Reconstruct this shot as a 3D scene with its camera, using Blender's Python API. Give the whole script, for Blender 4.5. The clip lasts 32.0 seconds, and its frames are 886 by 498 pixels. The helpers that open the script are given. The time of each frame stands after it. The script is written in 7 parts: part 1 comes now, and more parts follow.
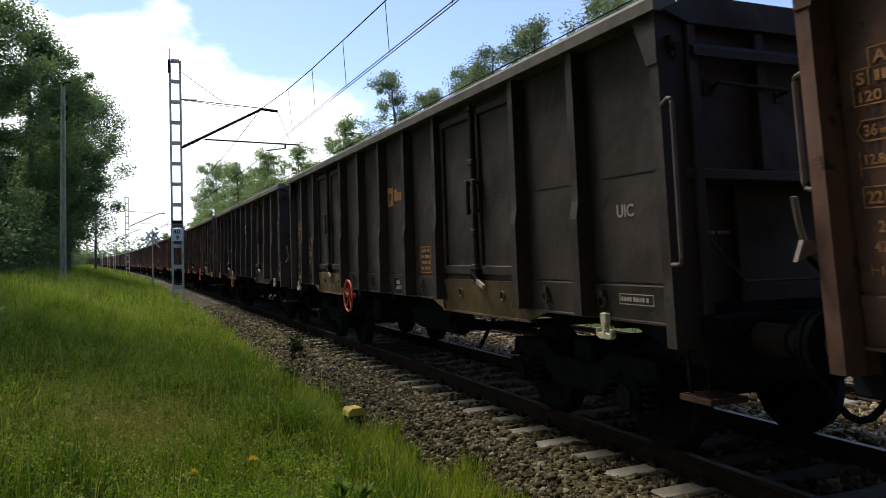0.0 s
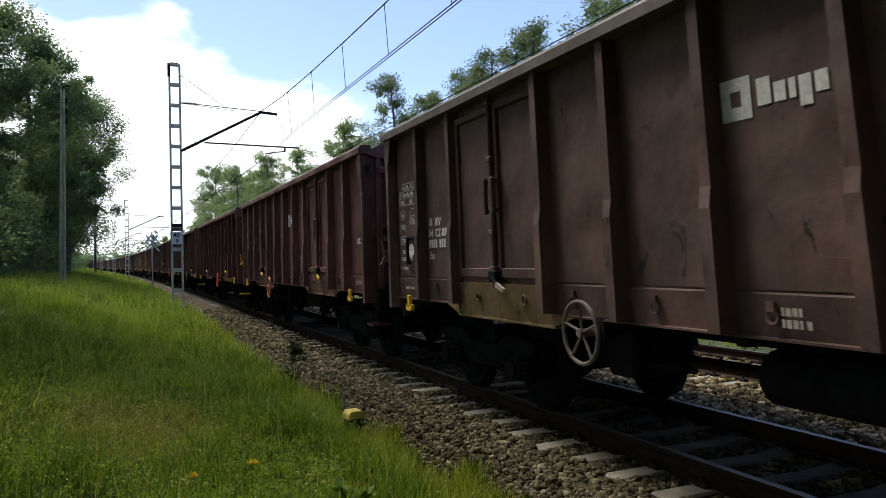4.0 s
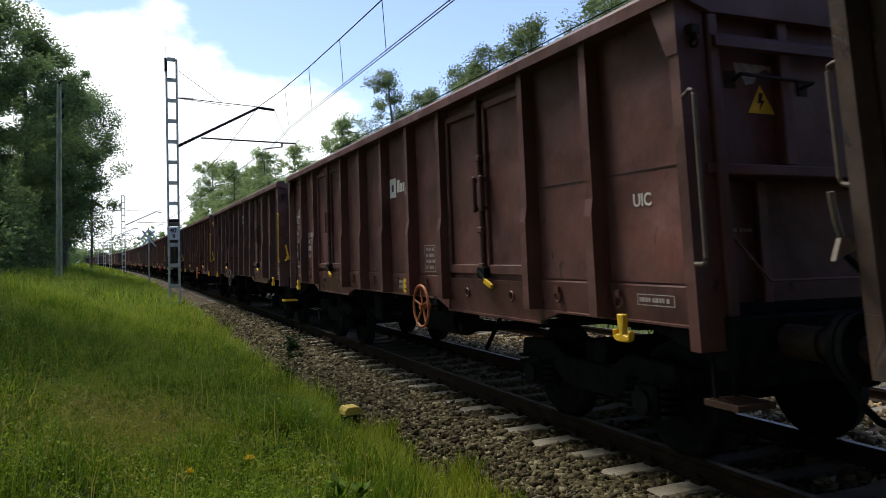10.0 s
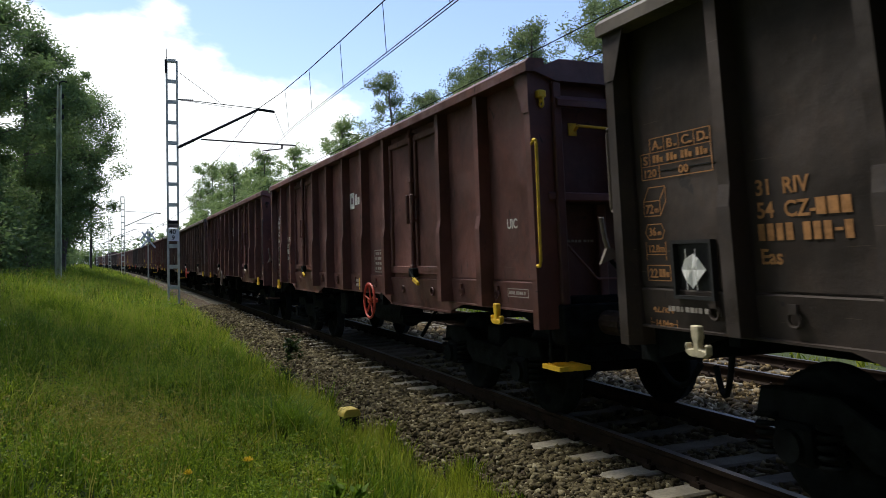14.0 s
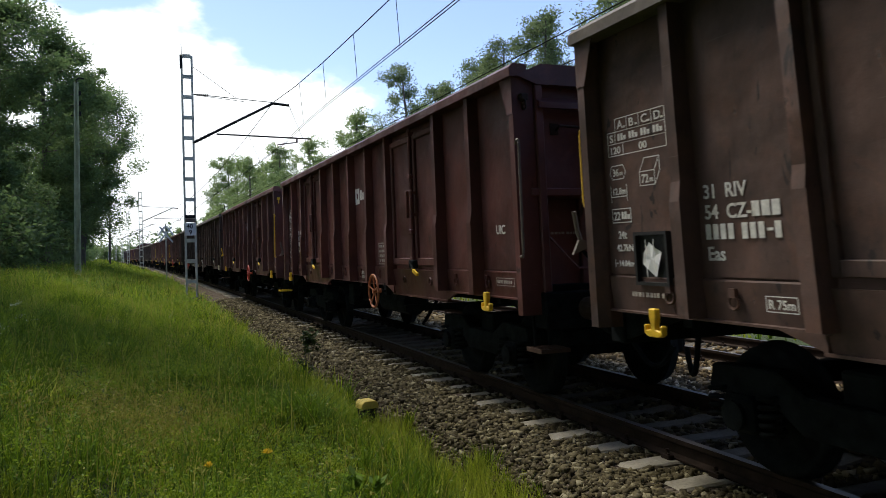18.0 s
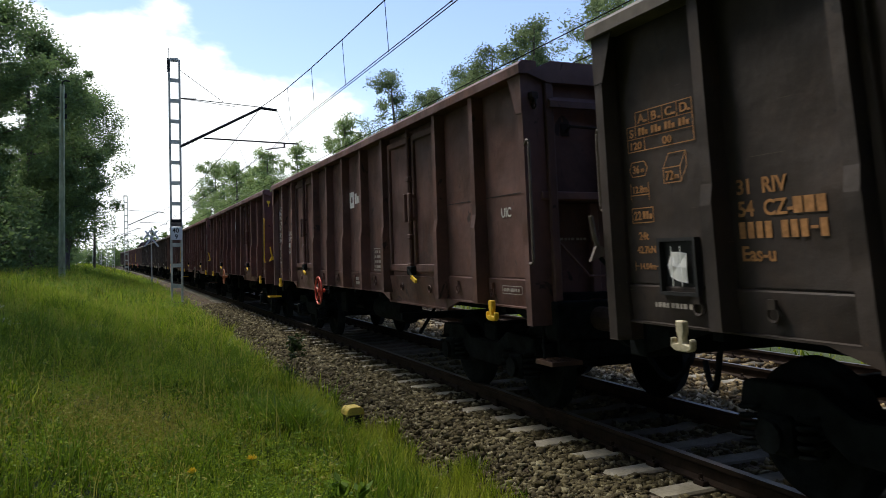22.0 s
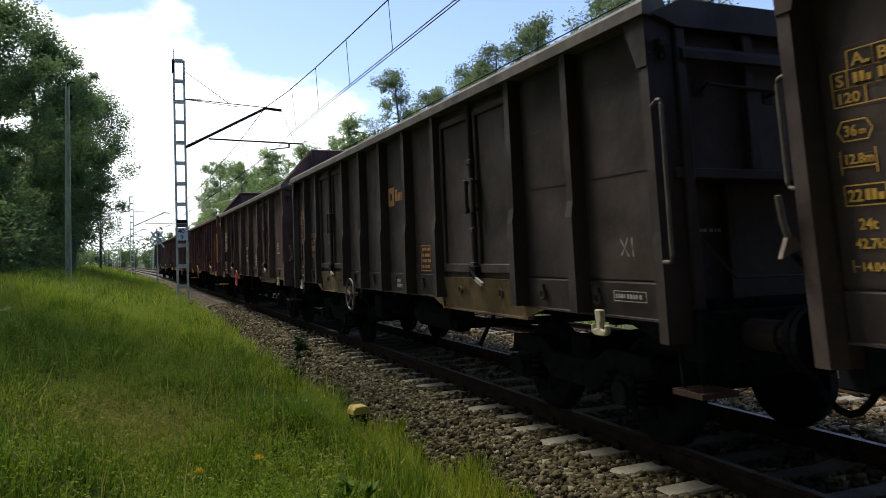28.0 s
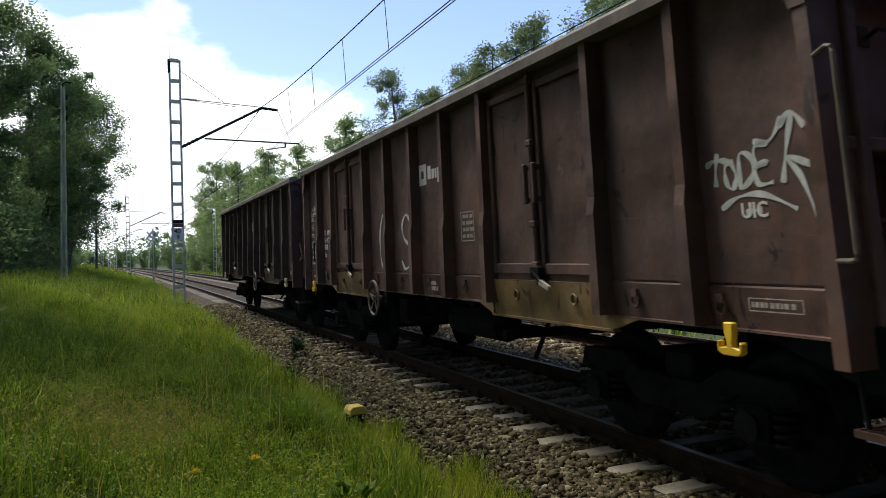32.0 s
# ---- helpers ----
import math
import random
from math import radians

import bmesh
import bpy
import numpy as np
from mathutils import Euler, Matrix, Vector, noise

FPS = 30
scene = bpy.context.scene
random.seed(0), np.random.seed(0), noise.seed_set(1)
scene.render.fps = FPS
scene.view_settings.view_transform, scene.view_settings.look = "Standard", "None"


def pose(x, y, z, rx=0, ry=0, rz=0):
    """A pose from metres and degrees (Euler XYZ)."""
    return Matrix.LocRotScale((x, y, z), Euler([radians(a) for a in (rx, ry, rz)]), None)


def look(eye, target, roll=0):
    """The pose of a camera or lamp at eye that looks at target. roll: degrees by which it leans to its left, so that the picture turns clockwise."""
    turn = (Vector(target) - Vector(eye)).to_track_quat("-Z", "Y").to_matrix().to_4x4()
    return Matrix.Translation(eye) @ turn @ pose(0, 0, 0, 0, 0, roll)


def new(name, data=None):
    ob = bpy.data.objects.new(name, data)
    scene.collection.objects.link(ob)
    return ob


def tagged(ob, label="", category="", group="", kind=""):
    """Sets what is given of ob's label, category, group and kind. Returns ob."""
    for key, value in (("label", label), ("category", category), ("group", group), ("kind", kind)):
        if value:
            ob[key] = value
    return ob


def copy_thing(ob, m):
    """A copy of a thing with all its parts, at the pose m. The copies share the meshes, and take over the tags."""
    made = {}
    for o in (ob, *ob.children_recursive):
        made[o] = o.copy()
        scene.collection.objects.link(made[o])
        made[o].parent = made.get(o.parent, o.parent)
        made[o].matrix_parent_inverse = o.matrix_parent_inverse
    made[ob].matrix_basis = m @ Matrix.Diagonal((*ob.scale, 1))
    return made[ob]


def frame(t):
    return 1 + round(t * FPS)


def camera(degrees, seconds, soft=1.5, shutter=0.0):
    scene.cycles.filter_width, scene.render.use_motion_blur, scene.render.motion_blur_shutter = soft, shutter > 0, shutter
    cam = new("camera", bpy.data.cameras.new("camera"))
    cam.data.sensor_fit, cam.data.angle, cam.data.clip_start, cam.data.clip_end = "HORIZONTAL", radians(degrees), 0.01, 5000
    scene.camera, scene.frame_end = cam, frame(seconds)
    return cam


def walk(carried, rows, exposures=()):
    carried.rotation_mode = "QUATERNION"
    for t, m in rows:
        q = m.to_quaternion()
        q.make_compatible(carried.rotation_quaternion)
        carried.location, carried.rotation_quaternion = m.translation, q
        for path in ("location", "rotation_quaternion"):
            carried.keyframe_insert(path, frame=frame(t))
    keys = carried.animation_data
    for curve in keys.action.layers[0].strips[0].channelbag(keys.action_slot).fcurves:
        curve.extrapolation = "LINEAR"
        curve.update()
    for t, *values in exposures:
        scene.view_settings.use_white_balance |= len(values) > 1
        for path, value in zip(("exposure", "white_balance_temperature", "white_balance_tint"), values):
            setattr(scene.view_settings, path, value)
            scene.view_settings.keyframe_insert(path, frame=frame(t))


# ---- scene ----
# The clip: a long freight train of open wagons passes a trackside meadow.
K = 0.000288047          # curvature of the line, it bends to the left far off
EYE = (-5.0247, 0.0, 1.6654)
cam = camera(59.726, 32.0, soft=0.9, shutter=0.66)
# the phone reads its picture row by row from the top
scene.cycles.rolling_shutter_type, scene.cycles.rolling_shutter_duration = "TOP", 0.06
# seconds, then degrees: turn to the right of the line, tilt up, lean
AIM = [(0,22.291,0.562,-1.054), (0.5,22.204,0.577,-1.096), (1,22.224,0.531,-1.104), (1.5,22.268,0.526,-1.101), (2,22.250,0.510,-1.018), (2.5,22.237,0.597,-1.075), (3,22.234,0.643,-1.100), (3.5,22.269,0.676,-1.228), (5.5,22.550,0.936,-1.013), (6,22.535,0.876,-0.989), (6.5,22.514,0.843,-1.176), (7,22.468,0.777,-1.200), (7.5,22.566,0.664,-1.167), (8,22.552,0.601,-1.104), (8.5,22.600,0.606,-1.073), (9,22.623,0.505,-1.067), (9.5,22.626,0.445,-0.949), (10,22.531,0.478,-1.015), (10.5,22.586,0.519,-1.053), (11,22.512,0.528,-1.097), (11.5,22.588,0.580,-0.987), (12,22.593,0.691,-0.919), (12.5,22.579,0.763,-0.851), (13,22.552,0.776,-0.872), (13.5,22.583,0.720,-0.809), (14,22.575,0.656,-0.783), (14.5,22.630,0.549,-0.822), (16.5,22.746,0.196,-1.114), (17,22.619,0.154,-1.231), (17.5,21.885,-0.011,-1.293), (18,21.398,0.061,-1.379), (18.5,21.585,0.137,-1.323), (19,21.800,0.185,-1.302), (19.5,21.924,0.267,-1.319), (20,21.891,0.349,-1.177), (20.5,21.939,0.473,-1.139), (21,22.207,0.525,-0.987), (21.5,22.310,0.542,-0.916), (22,22.359,0.508,-0.962), (22.5,22.331,0.420,-0.912), (23,22.367,0.318,-0.913), (23.5,22.448,0.207,-0.954), (24,22.378,0.070,-0.880), (24.5,22.373,0.065,-0.915), (25,22.211,0.243,-0.963), (25.5,22.086,0.325,-1.126), (27.5,21.976,0.434,-1.221), (28,21.981,0.447,-1.286), (28.5,22.070,0.449,-1.317), (29,22.074,0.470,-1.404), (29.5,22.084,0.440,-1.301), (30,22.102,0.449,-1.274), (30.5,22.079,0.458,-1.446), (31,22.162,0.467,-1.427), (31.5,22.189,0.410,-1.394), (32,22.237,0.413,-1.376)]


def aim(yaw, tilt, lean):
    a, b = radians(yaw), radians(tilt)
    way = Vector((math.sin(a) * math.cos(b), math.cos(a) * math.cos(b), math.sin(b)))
    return look(EYE, Vector(EYE) + way, lean)


walk(cam, [(t, aim(yaw, tilt, lean)) for t, yaw, tilt, lean in AIM], exposures=[(0.0, 0.62, 6500, 8.5), (32.0, 0.62, 6500, 8.5)])


def on_line(s, d):
    """The place s metres along the line and d metres to the right of its middle."""
    a = K * s
    return -(1 - math.cos(a)) / K + d * math.cos(a), math.sin(a) / K + d * math.sin(a)


def along(s, d, z, turn=0.0):
    """A pose on the line, its y axis along the line."""
    x, y = on_line(s, d)
    return pose(x, y, z, 0, 0, math.degrees(K * s) + turn)


def np_line(s, d):
    a = K * s
    return -(1 - np.cos(a)) / K + d * np.cos(a), np.sin(a) / K + d * np.sin(a)


# ---- world, sun ----
SUN_AZIMUTH, SUN_HEIGHT = radians(-25), radians(58)   # azimuth from +y towards +x


def build_world():
    world = bpy.data.worlds.new("sky")
    scene.world = world
    world.use_nodes = True
    nt = world.node_tree
    nt.nodes.clear()
    N, L = nt.nodes.new, nt.links.new
    out, bg = N("ShaderNodeOutputWorld"), N("ShaderNodeBackground")
    sky = N("ShaderNodeTexSky")
    sky.sky_type, sky.sun_disc = "NISHITA", False
    sky.sun_elevation, sky.sun_rotation = SUN_HEIGHT, SUN_AZIMUTH
    sky.air_density, sky.dust_density, sky.ozone_density = 1.0, 0.6, 1.4
    gain = N("ShaderNodeMix")
    gain.data_type, gain.blend_type = "RGBA", "MULTIPLY"
    gain.inputs[0].default_value = 1.0
    gain.inputs[7].default_value = (1.18, 1.15, 1.38, 1)
    L(sky.outputs[0], gain.inputs[6])
    coord = N("ShaderNodeTexCoord")
    sep = N("ShaderNodeSeparateXYZ")
    L(coord.outputs["Generated"], sep.inputs[0])
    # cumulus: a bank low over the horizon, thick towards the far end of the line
    big = N("ShaderNodeTexNoise")
    big.inputs["Scale"].default_value, big.inputs["Detail"].default_value = 7.0, 9
    big.inputs["Roughness"].default_value = 0.52
    squash = N("ShaderNodeMapping")
    squash.inputs["Scale"].default_value = (1, 1, 1.9)
    squash.inputs["Location"].default_value = (0.3, 0.0, 0.1)
    L(coord.outputs["Generated"], squash.inputs["Vector"])
    L(squash.outputs[0], big.inputs["Vector"])

    def calc(op, a, b, c=None):
        n = N("ShaderNodeMath")
        n.operation = op
        for i, v in enumerate((a, b) if c is None else (a, b, c)):
            if isinstance(v, (int, float)):
                n.inputs[i].default_value = v
            else:
                L(v, n.inputs[i])
        return n.outputs[0]

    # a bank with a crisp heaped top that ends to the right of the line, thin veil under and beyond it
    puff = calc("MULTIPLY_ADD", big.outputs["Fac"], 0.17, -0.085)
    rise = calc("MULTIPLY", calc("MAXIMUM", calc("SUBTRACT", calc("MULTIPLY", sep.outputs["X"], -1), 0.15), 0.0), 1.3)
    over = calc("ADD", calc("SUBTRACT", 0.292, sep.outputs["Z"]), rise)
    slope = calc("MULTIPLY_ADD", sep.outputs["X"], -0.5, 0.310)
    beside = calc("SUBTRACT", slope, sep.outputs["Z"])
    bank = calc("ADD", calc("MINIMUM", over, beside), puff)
    thick = N("ShaderNodeMapRange")
    thick.interpolation_type = "SMOOTHSTEP"
    thick.inputs[1].default_value, thick.inputs[2].default_value = -0.008, 0.022
    L(bank, thick.inputs[0])
    haze = calc("ADD", calc("MULTIPLY_ADD", sep.outputs["Z"], -2.6, 0.72), calc("MULTIPLY", sep.outputs["X"], -0.7))
    veil = N("ShaderNodeMapRange")
    veil.inputs[1].default_value, veil.inputs[2].default_value, veil.inputs[4].default_value = 0.0, 0.75, 0.9
    L(calc("ADD", haze, calc("MULTIPLY", puff, 2.0)), veil.inputs[0])
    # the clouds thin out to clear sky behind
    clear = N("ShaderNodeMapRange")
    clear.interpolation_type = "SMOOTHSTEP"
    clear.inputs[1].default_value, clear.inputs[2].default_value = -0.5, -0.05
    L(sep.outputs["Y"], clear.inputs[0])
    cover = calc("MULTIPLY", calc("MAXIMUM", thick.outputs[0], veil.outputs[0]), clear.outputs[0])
    cloud = N("ShaderNodeMix")
    cloud.data_type = "RGBA"
    shade = N("ShaderNodeMix")
    shade.data_type = "RGBA"
    shade.inputs[6].default_value, shade.inputs[7].default_value = (7.0, 7.5, 8.0, 1), (9.6, 9.9, 10.2, 1)
    L(calc("MULTIPLY_ADD", big.outputs["Fac"], 3.2, -0.8), shade.inputs[0])
    shade.clamp_factor = True
    L(shade.outputs[2], cloud.inputs[7])
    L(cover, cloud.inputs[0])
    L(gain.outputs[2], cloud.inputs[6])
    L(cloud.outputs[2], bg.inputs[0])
    bg.inputs[1].default_value = 0.105
    L(bg.outputs[0], out.inputs[0])


build_world()
sun = new("sun", bpy.data.lights.new("sun", "SUN"))
sun.data.energy, sun.data.angle, sun.data.color = 2.7, radians(22), (1.0, 0.94, 0.82)
toward = Vector((math.sin(SUN_AZIMUTH) * math.cos(SUN_HEIGHT), math.cos(SUN_AZIMUTH) * math.cos(SUN_HEIGHT), math.sin(SUN_HEIGHT)))
sun.matrix_world = look(toward * 60, (0, 0, 0))


# ---- materials ----
class Nodes:
    """A shorter way to write a material's nodes."""

    def __init__(self, name, shift=True):
        self.mat = bpy.data.materials.new(name)
        self.mat.use_nodes = True
        self.t = self.mat.node_tree
        self.b = self.t.nodes["Principled BSDF"]
        tc = self.t.nodes.new("ShaderNodeTexCoord")
        self.obj = tc.outputs["Object"]
        self.info = self.t.nodes.new("ShaderNodeObjectInfo")
        if shift:
            add = self.t.nodes.new("ShaderNodeVectorMath")
            add.operation = "MULTIPLY_ADD"
            add.inputs[0].default_value = (1, 1, 1)
            comb = self.t.nodes.new("ShaderNodeCombineXYZ")
            for i, k in enumerate((37.0, 53.0, 71.0)):
                m = self.math("MULTIPLY", self.info.outputs["Random"], k)
                self.link(m, comb.inputs[i])
            self.link(self.obj, add.inputs[0])
            add.inputs[1].default_value = (1, 1, 1)
            self.link(comb.outputs[0], add.inputs[2])
            self.pos = add.outputs[0]
        else:
            self.pos = self.obj

    def link(self, a, b):
        self.t.links.new(a, b)

    def math(self, op, a, b=0.0, clamp=False):
        n = self.t.nodes.new("ShaderNodeMath")
        n.operation, n.use_clamp = op, clamp
        for i, v in enumerate((a, b)):
            if isinstance(v, (int, float)):
                n.inputs[i].default_value = v
            else:
                self.link(v, n.inputs[i])
        return n.outputs[0]

    def noise(self, scale, detail=4, rough=0.55, stretch=None, distort=0.0):
        n = self.t.nodes.new("ShaderNodeTexNoise")
        n.inputs["Scale"].default_value, n.inputs["Detail"].default_value = scale, detail
        n.inputs["Roughness"].default_value, n.inputs["Distortion"].default_value = rough, distort
        src = self.pos
        if stretch:
            m = self.t.nodes.new("ShaderNodeMapping")
            m.inputs["Scale"].default_value = stretch
            self.link(src, m.inputs["Vector"])
            src = m.outputs[0]
        self.link(src, n.inputs["Vector"])
        return n.outputs["Fac"]

    def ramp(self, value, *stops):
        r = self.t.nodes.new("ShaderNodeValToRGB")
        e = r.color_ramp.elements
        while len(e) < len(stops):
            e.new(0.5)
        for el, (p, c) in zip(e, stops):
            el.position = p
            el.color = (c, c, c, 1) if isinstance(c, (int, float)) else (*c, 1)
        self.link(value, r.inputs[0])
        return r.outputs[0]

    def mix(self, fac, a, b, blend="MIX"):
        m = self.t.nodes.new("ShaderNodeMix")
        m.data_type, m.blend_type = "RGBA", blend
        for i, v in ((0, fac), (6, a), (7, b)):
            if isinstance(v, (int, float)):
                m.inputs[i].default_value = v
            elif isinstance(v, tuple):
                m.inputs[i].default_value = (*v, 1)
            else:
                self.link(v, m.inputs[i])
        return m.outputs[2]

    def random(self):
        return self.info.outputs["Random"]

    def island(self):
        return self.t.nodes.new("ShaderNodeNewGeometry").outputs["Random Per Island"]

    def out(self, colour=None, rough=None, bump=None, strength=0.3, dist=0.01, metal=0.0, spec=0.5):
        self.b.inputs["Specular IOR Level"].default_value = spec
        if colour is not None:
            if isinstance(colour, tuple):
                self.b.inputs["Base Color"].default_value = (*colour, 1)
            else:
                self.link(colour, self.b.inputs["Base Color"])
        if rough is not None:
            if isinstance(rough, (int, float)):
                self.b.inputs["Roughness"].default_value = rough
            else:
                self.link(rough, self.b.inputs["Roughness"])
        self.b.inputs["Metallic"].default_value = metal
        if bump is not None:
            n = self.t.nodes.new("ShaderNodeBump")
            n.inputs["Strength"].default_value, n.inputs["Distance"].default_value = strength, dist
            self.link(bump, n.inputs["Height"])
            self.link(n.outputs[0], self.b.inputs["Normal"])
        return self.mat


def scaled(c, k):
    return tuple(min(1, v * k) for v in c)


def wagon_paint(name, base, bare=(0.035, 0.024, 0.02), peel=0.0, dust=0.25, gloss=0.5, rust=0.15):
    """Old freight-wagon paint: faded in patches, streaked with rust, scraped, dented and peeling."""
    n = Nodes(name)
    base = scaled(base, 0.84)
    fade = n.noise(0.9, 5, 0.6)
    c = n.mix(n.ramp(fade, (0.35, 0.0), (0.72, 1.0)), scaled(base, 0.55), scaled(base, 1.2))
    blotch = n.noise(2.6, 7, 0.7, distort=0.8)
    c = n.mix(n.math("MULTIPLY", n.ramp(blotch, (0.50, 0.0), (0.62, 1.0)), 0.22 + 0.6 * rust), c, (base[0] * 1.5, base[1] * 1.25, base[2]))
    tone = n.math("MULTIPLY_ADD", n.random(), 0.34)
    tone.node.inputs[2].default_value = 0.83
    c = n.mix(1.0, c, tone, "MULTIPLY")
    streak = n.noise(1.0, 4, 0.6, stretch=(5, 5, 0.35))
    c = n.mix(n.math("MULTIPLY", n.ramp(streak, (0.56, 0.0), (0.78, 1.0)), rust * 1.2), c, (0.085, 0.036, 0.016))
    runs = n.noise(1.0, 5, 0.7, stretch=(9, 9, 0.45))
    c = n.mix(n.math("MULTIPLY", n.ramp(runs, (0.58, 0.0), (0.76, 1.0)), 0.4), c, scaled(bare, 0.8))
    grime = n.noise(1.1, 7, 0.68, distort=0.5)
    c = n.mix(n.math("MULTIPLY", n.ramp(grime, (0.44, 0.0), (0.70, 1.0)), 0.55), c, scaled(bare, 1.1))
    knock = n.noise(5.0, 5, 0.6, stretch=(1, 1, 0.55), distort=0.8)
    worn = 0.66 - 0.13 * peel
    c = n.mix(n.math("MULTIPLY", n.ramp(knock, (worn, 0.0), (worn + 0.03, 1.0)), 0.85), c, scaled(bare, 0.6))
    flake = n.noise(16.0, 4, 0.6, stretch=(1, 1, 0.4))
    c = n.mix(n.math("MULTIPLY", n.ramp(flake, (0.62 - 0.06 * peel, 0.0), (0.70 - 0.06 * peel, 1.0)), 0.25 + 0.5 * peel), c, scaled(bare, 0.8))
    pale = n.noise(5.0, 7, 0.72)
    c = n.mix(n.math("MULTIPLY", n.ramp(pale, (0.56, 0.0), (0.75, 1.0)), dust), c, (0.12, 0.085, 0.068))
    # scratches along and across the plates
    scratch = n.noise(1.0, 3, 0.6, stretch=(30, 1.2, 46), distort=0.4)
    c = n.mix(n.math("MULTIPLY", n.ramp(scratch, (0.70, 0.0), (0.73, 1.0)), 0.5), c, (0.16, 0.12, 0.095))
    chips = n.noise(3.2, 9, 0.66, distort=0.6, stretch=(1.3, 1.3, 0.8))
    at = 0.72 - 0.22 * peel
    mask = n.ramp(chips, (at, 0.0), (at + 0.03, 1.0))
    c = n.mix(mask, c, bare)
    edge = n.ramp(chips, (at - 0.035, 0.0), (at - 0.01, 0.8), (at + 0.01, 0.0))
    c = n.mix(n.math("MULTIPLY", edge, 0.5), c, (0.15, 0.07, 0.032))
    dent = n.noise(1.5, 1, 0.3)
    pit = n.noise(4.2, 2, 0.5)
    fine = n.noise(70, 3, 0.6)
    h = n.math("ADD", n.math("MULTIPLY", dent, 5.0), n.math("ADD", n.math("MULTIPLY", fine, 0.07), n.math("ADD", n.math("MULTIPLY", pit, 0.8), n.math("MULTIPLY", mask, -0.35))))
    rough = n.ramp(grime, (0.3, gloss), (0.7, min(1.0, gloss + 0.3)))
    return n.out(c, rough, h, 0.8, 0.02, 0.0, 0.4)


def plain(name, colour, rough=0.6, metal=0.0, vary=0.25, scale=6.0, bump=0.15, spec=0.4):
    n = Nodes(name)
    f = n.noise(scale, 6, 0.6)
    c = n.mix(n.ramp(f, (0.3, 0.0), (0.7, 1.0)), scaled(colour, 1 - vary), scaled(colour, 1 + vary))
    g = n.noise(scale * 7, 4, 0.6)
    return n.out(c, n.ramp(g, (0.3, max(0.05, rough - 0.12)), (0.7, min(1, rough + 0.12))), g, bump, 0.004, metal, spec)


PAINT = {
    "charcoal": wagon_paint("charcoal_wagon_paint", (0.056, 0.039, 0.031), (0.022, 0.019, 0.018), 0.05, 0.15, 0.55, 0.10),
    "soot": wagon_paint("sooty_brown_paint", (0.078, 0.050, 0.040), (0.024, 0.019, 0.018), 0.1, 0.15, 0.55, 0.14),
    "umber": wagon_paint("umber_wagon_paint", (0.145, 0.080, 0.062), (0.026, 0.02, 0.018), 0.15, 0.15, 0.52, 0.18),
    "brown": wagon_paint("red_brown_wagon_paint", (0.188, 0.094, 0.077), (0.032, 0.022, 0.02), 0.08, 0.16, 0.48, 0.14),
    "oxide": wagon_paint("oxide_red_wagon_paint", (0.186, 0.076, 0.064), (0.04, 0.022, 0.02), 0.04, 0.14, 0.42, 0.10),
    "red": wagon_paint("dark_red_wagon_paint", (0.15, 0.048, 0.040), (0.045, 0.018, 0.016), 0.02, 0.12, 0.36, 0.06),
    "rust": wagon_paint("rusty_orange_brown_paint", (0.155, 0.074, 0.048), (0.03, 0.022, 0.02), 0.3, 0.2, 0.6, 0.35),
    "peel": wagon_paint("peeling_rust_brown_paint", (0.175, 0.074, 0.042), (0.024, 0.018, 0.016), 0.85, 0.2, 0.6, 0.35),
    "scar": wagon_paint("scarred_brown_paint", (0.118, 0.070, 0.052), (0.022, 0.018, 0.017), 0.35, 0.2, 0.58, 0.22),
    "ochre": wagon_paint("ochre_dusty_steel", (0.20, 0.135, 0.055), (0.08, 0.055, 0.035), 0.35, 0.4, 0.75, 0.4),
}
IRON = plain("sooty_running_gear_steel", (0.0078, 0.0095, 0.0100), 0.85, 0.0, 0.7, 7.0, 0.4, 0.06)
TOP = plain("dusty_top_rail_steel", (0.14, 0.12, 0.10), 0.7, 0.0, 0.4, 3.0, 0.3)
YELLOW = plain("yellow_safety_paint", (0.75, 0.47, 0.03), 0.5, 0.0, 0.25, 9.0)
WORN_CREAM = plain("worn_cream_paint", (0.50, 0.44, 0.30), 0.6, 0.0, 0.35, 14.0)
RED_WHEEL = plain("signal_red_paint", (0.55, 0.075, 0.045), 0.45, 0.0, 0.25, 9.0)
ORANGE_WHEEL = plain("rusty_orange_paint", (0.40, 0.13, 0.05), 0.55, 0.0, 0.3, 9.0)
GREY_WHEEL = plain("weathered_grey_brown_paint", (0.13, 0.10, 0.08), 0.6, 0.0, 0.3, 9.0)
WHITE = plain("white_stencil_paint", (0.70, 0.68, 0.63), 0.6, 0.0, 0.2, 25.0)
DIM_WHITE = plain("dirty_white_stencil_paint", (0.36, 0.32, 0.28), 0.65, 0.0, 0.35, 18.0)
ORANGE_TEXT = plain("faded_orange_stencil_paint", (0.42, 0.20, 0.07), 0.65, 0.0, 0.35, 18.0)
CREAM_TEXT = plain("cream_stencil_paint", (0.62, 0.50, 0.28), 0.65, 0.0, 0.3, 18.0)
PAPER = plain("white_paper_card", (0.78, 0.78, 0.76), 0.7, 0.0, 0.08, 12.0)
BLACK = plain("black_paint", (0.015, 0.015, 0.016), 0.6)
SPRAY_WHITE = plain("pale_spray_paint", (0.55, 0.58, 0.55), 0.65, 0.0, 0.2, 12.0)
SPRAY_TEAL = plain("pale_teal_spray_paint", (0.38, 0.52, 0.48), 0.65, 0.0, 0.2, 12.0)
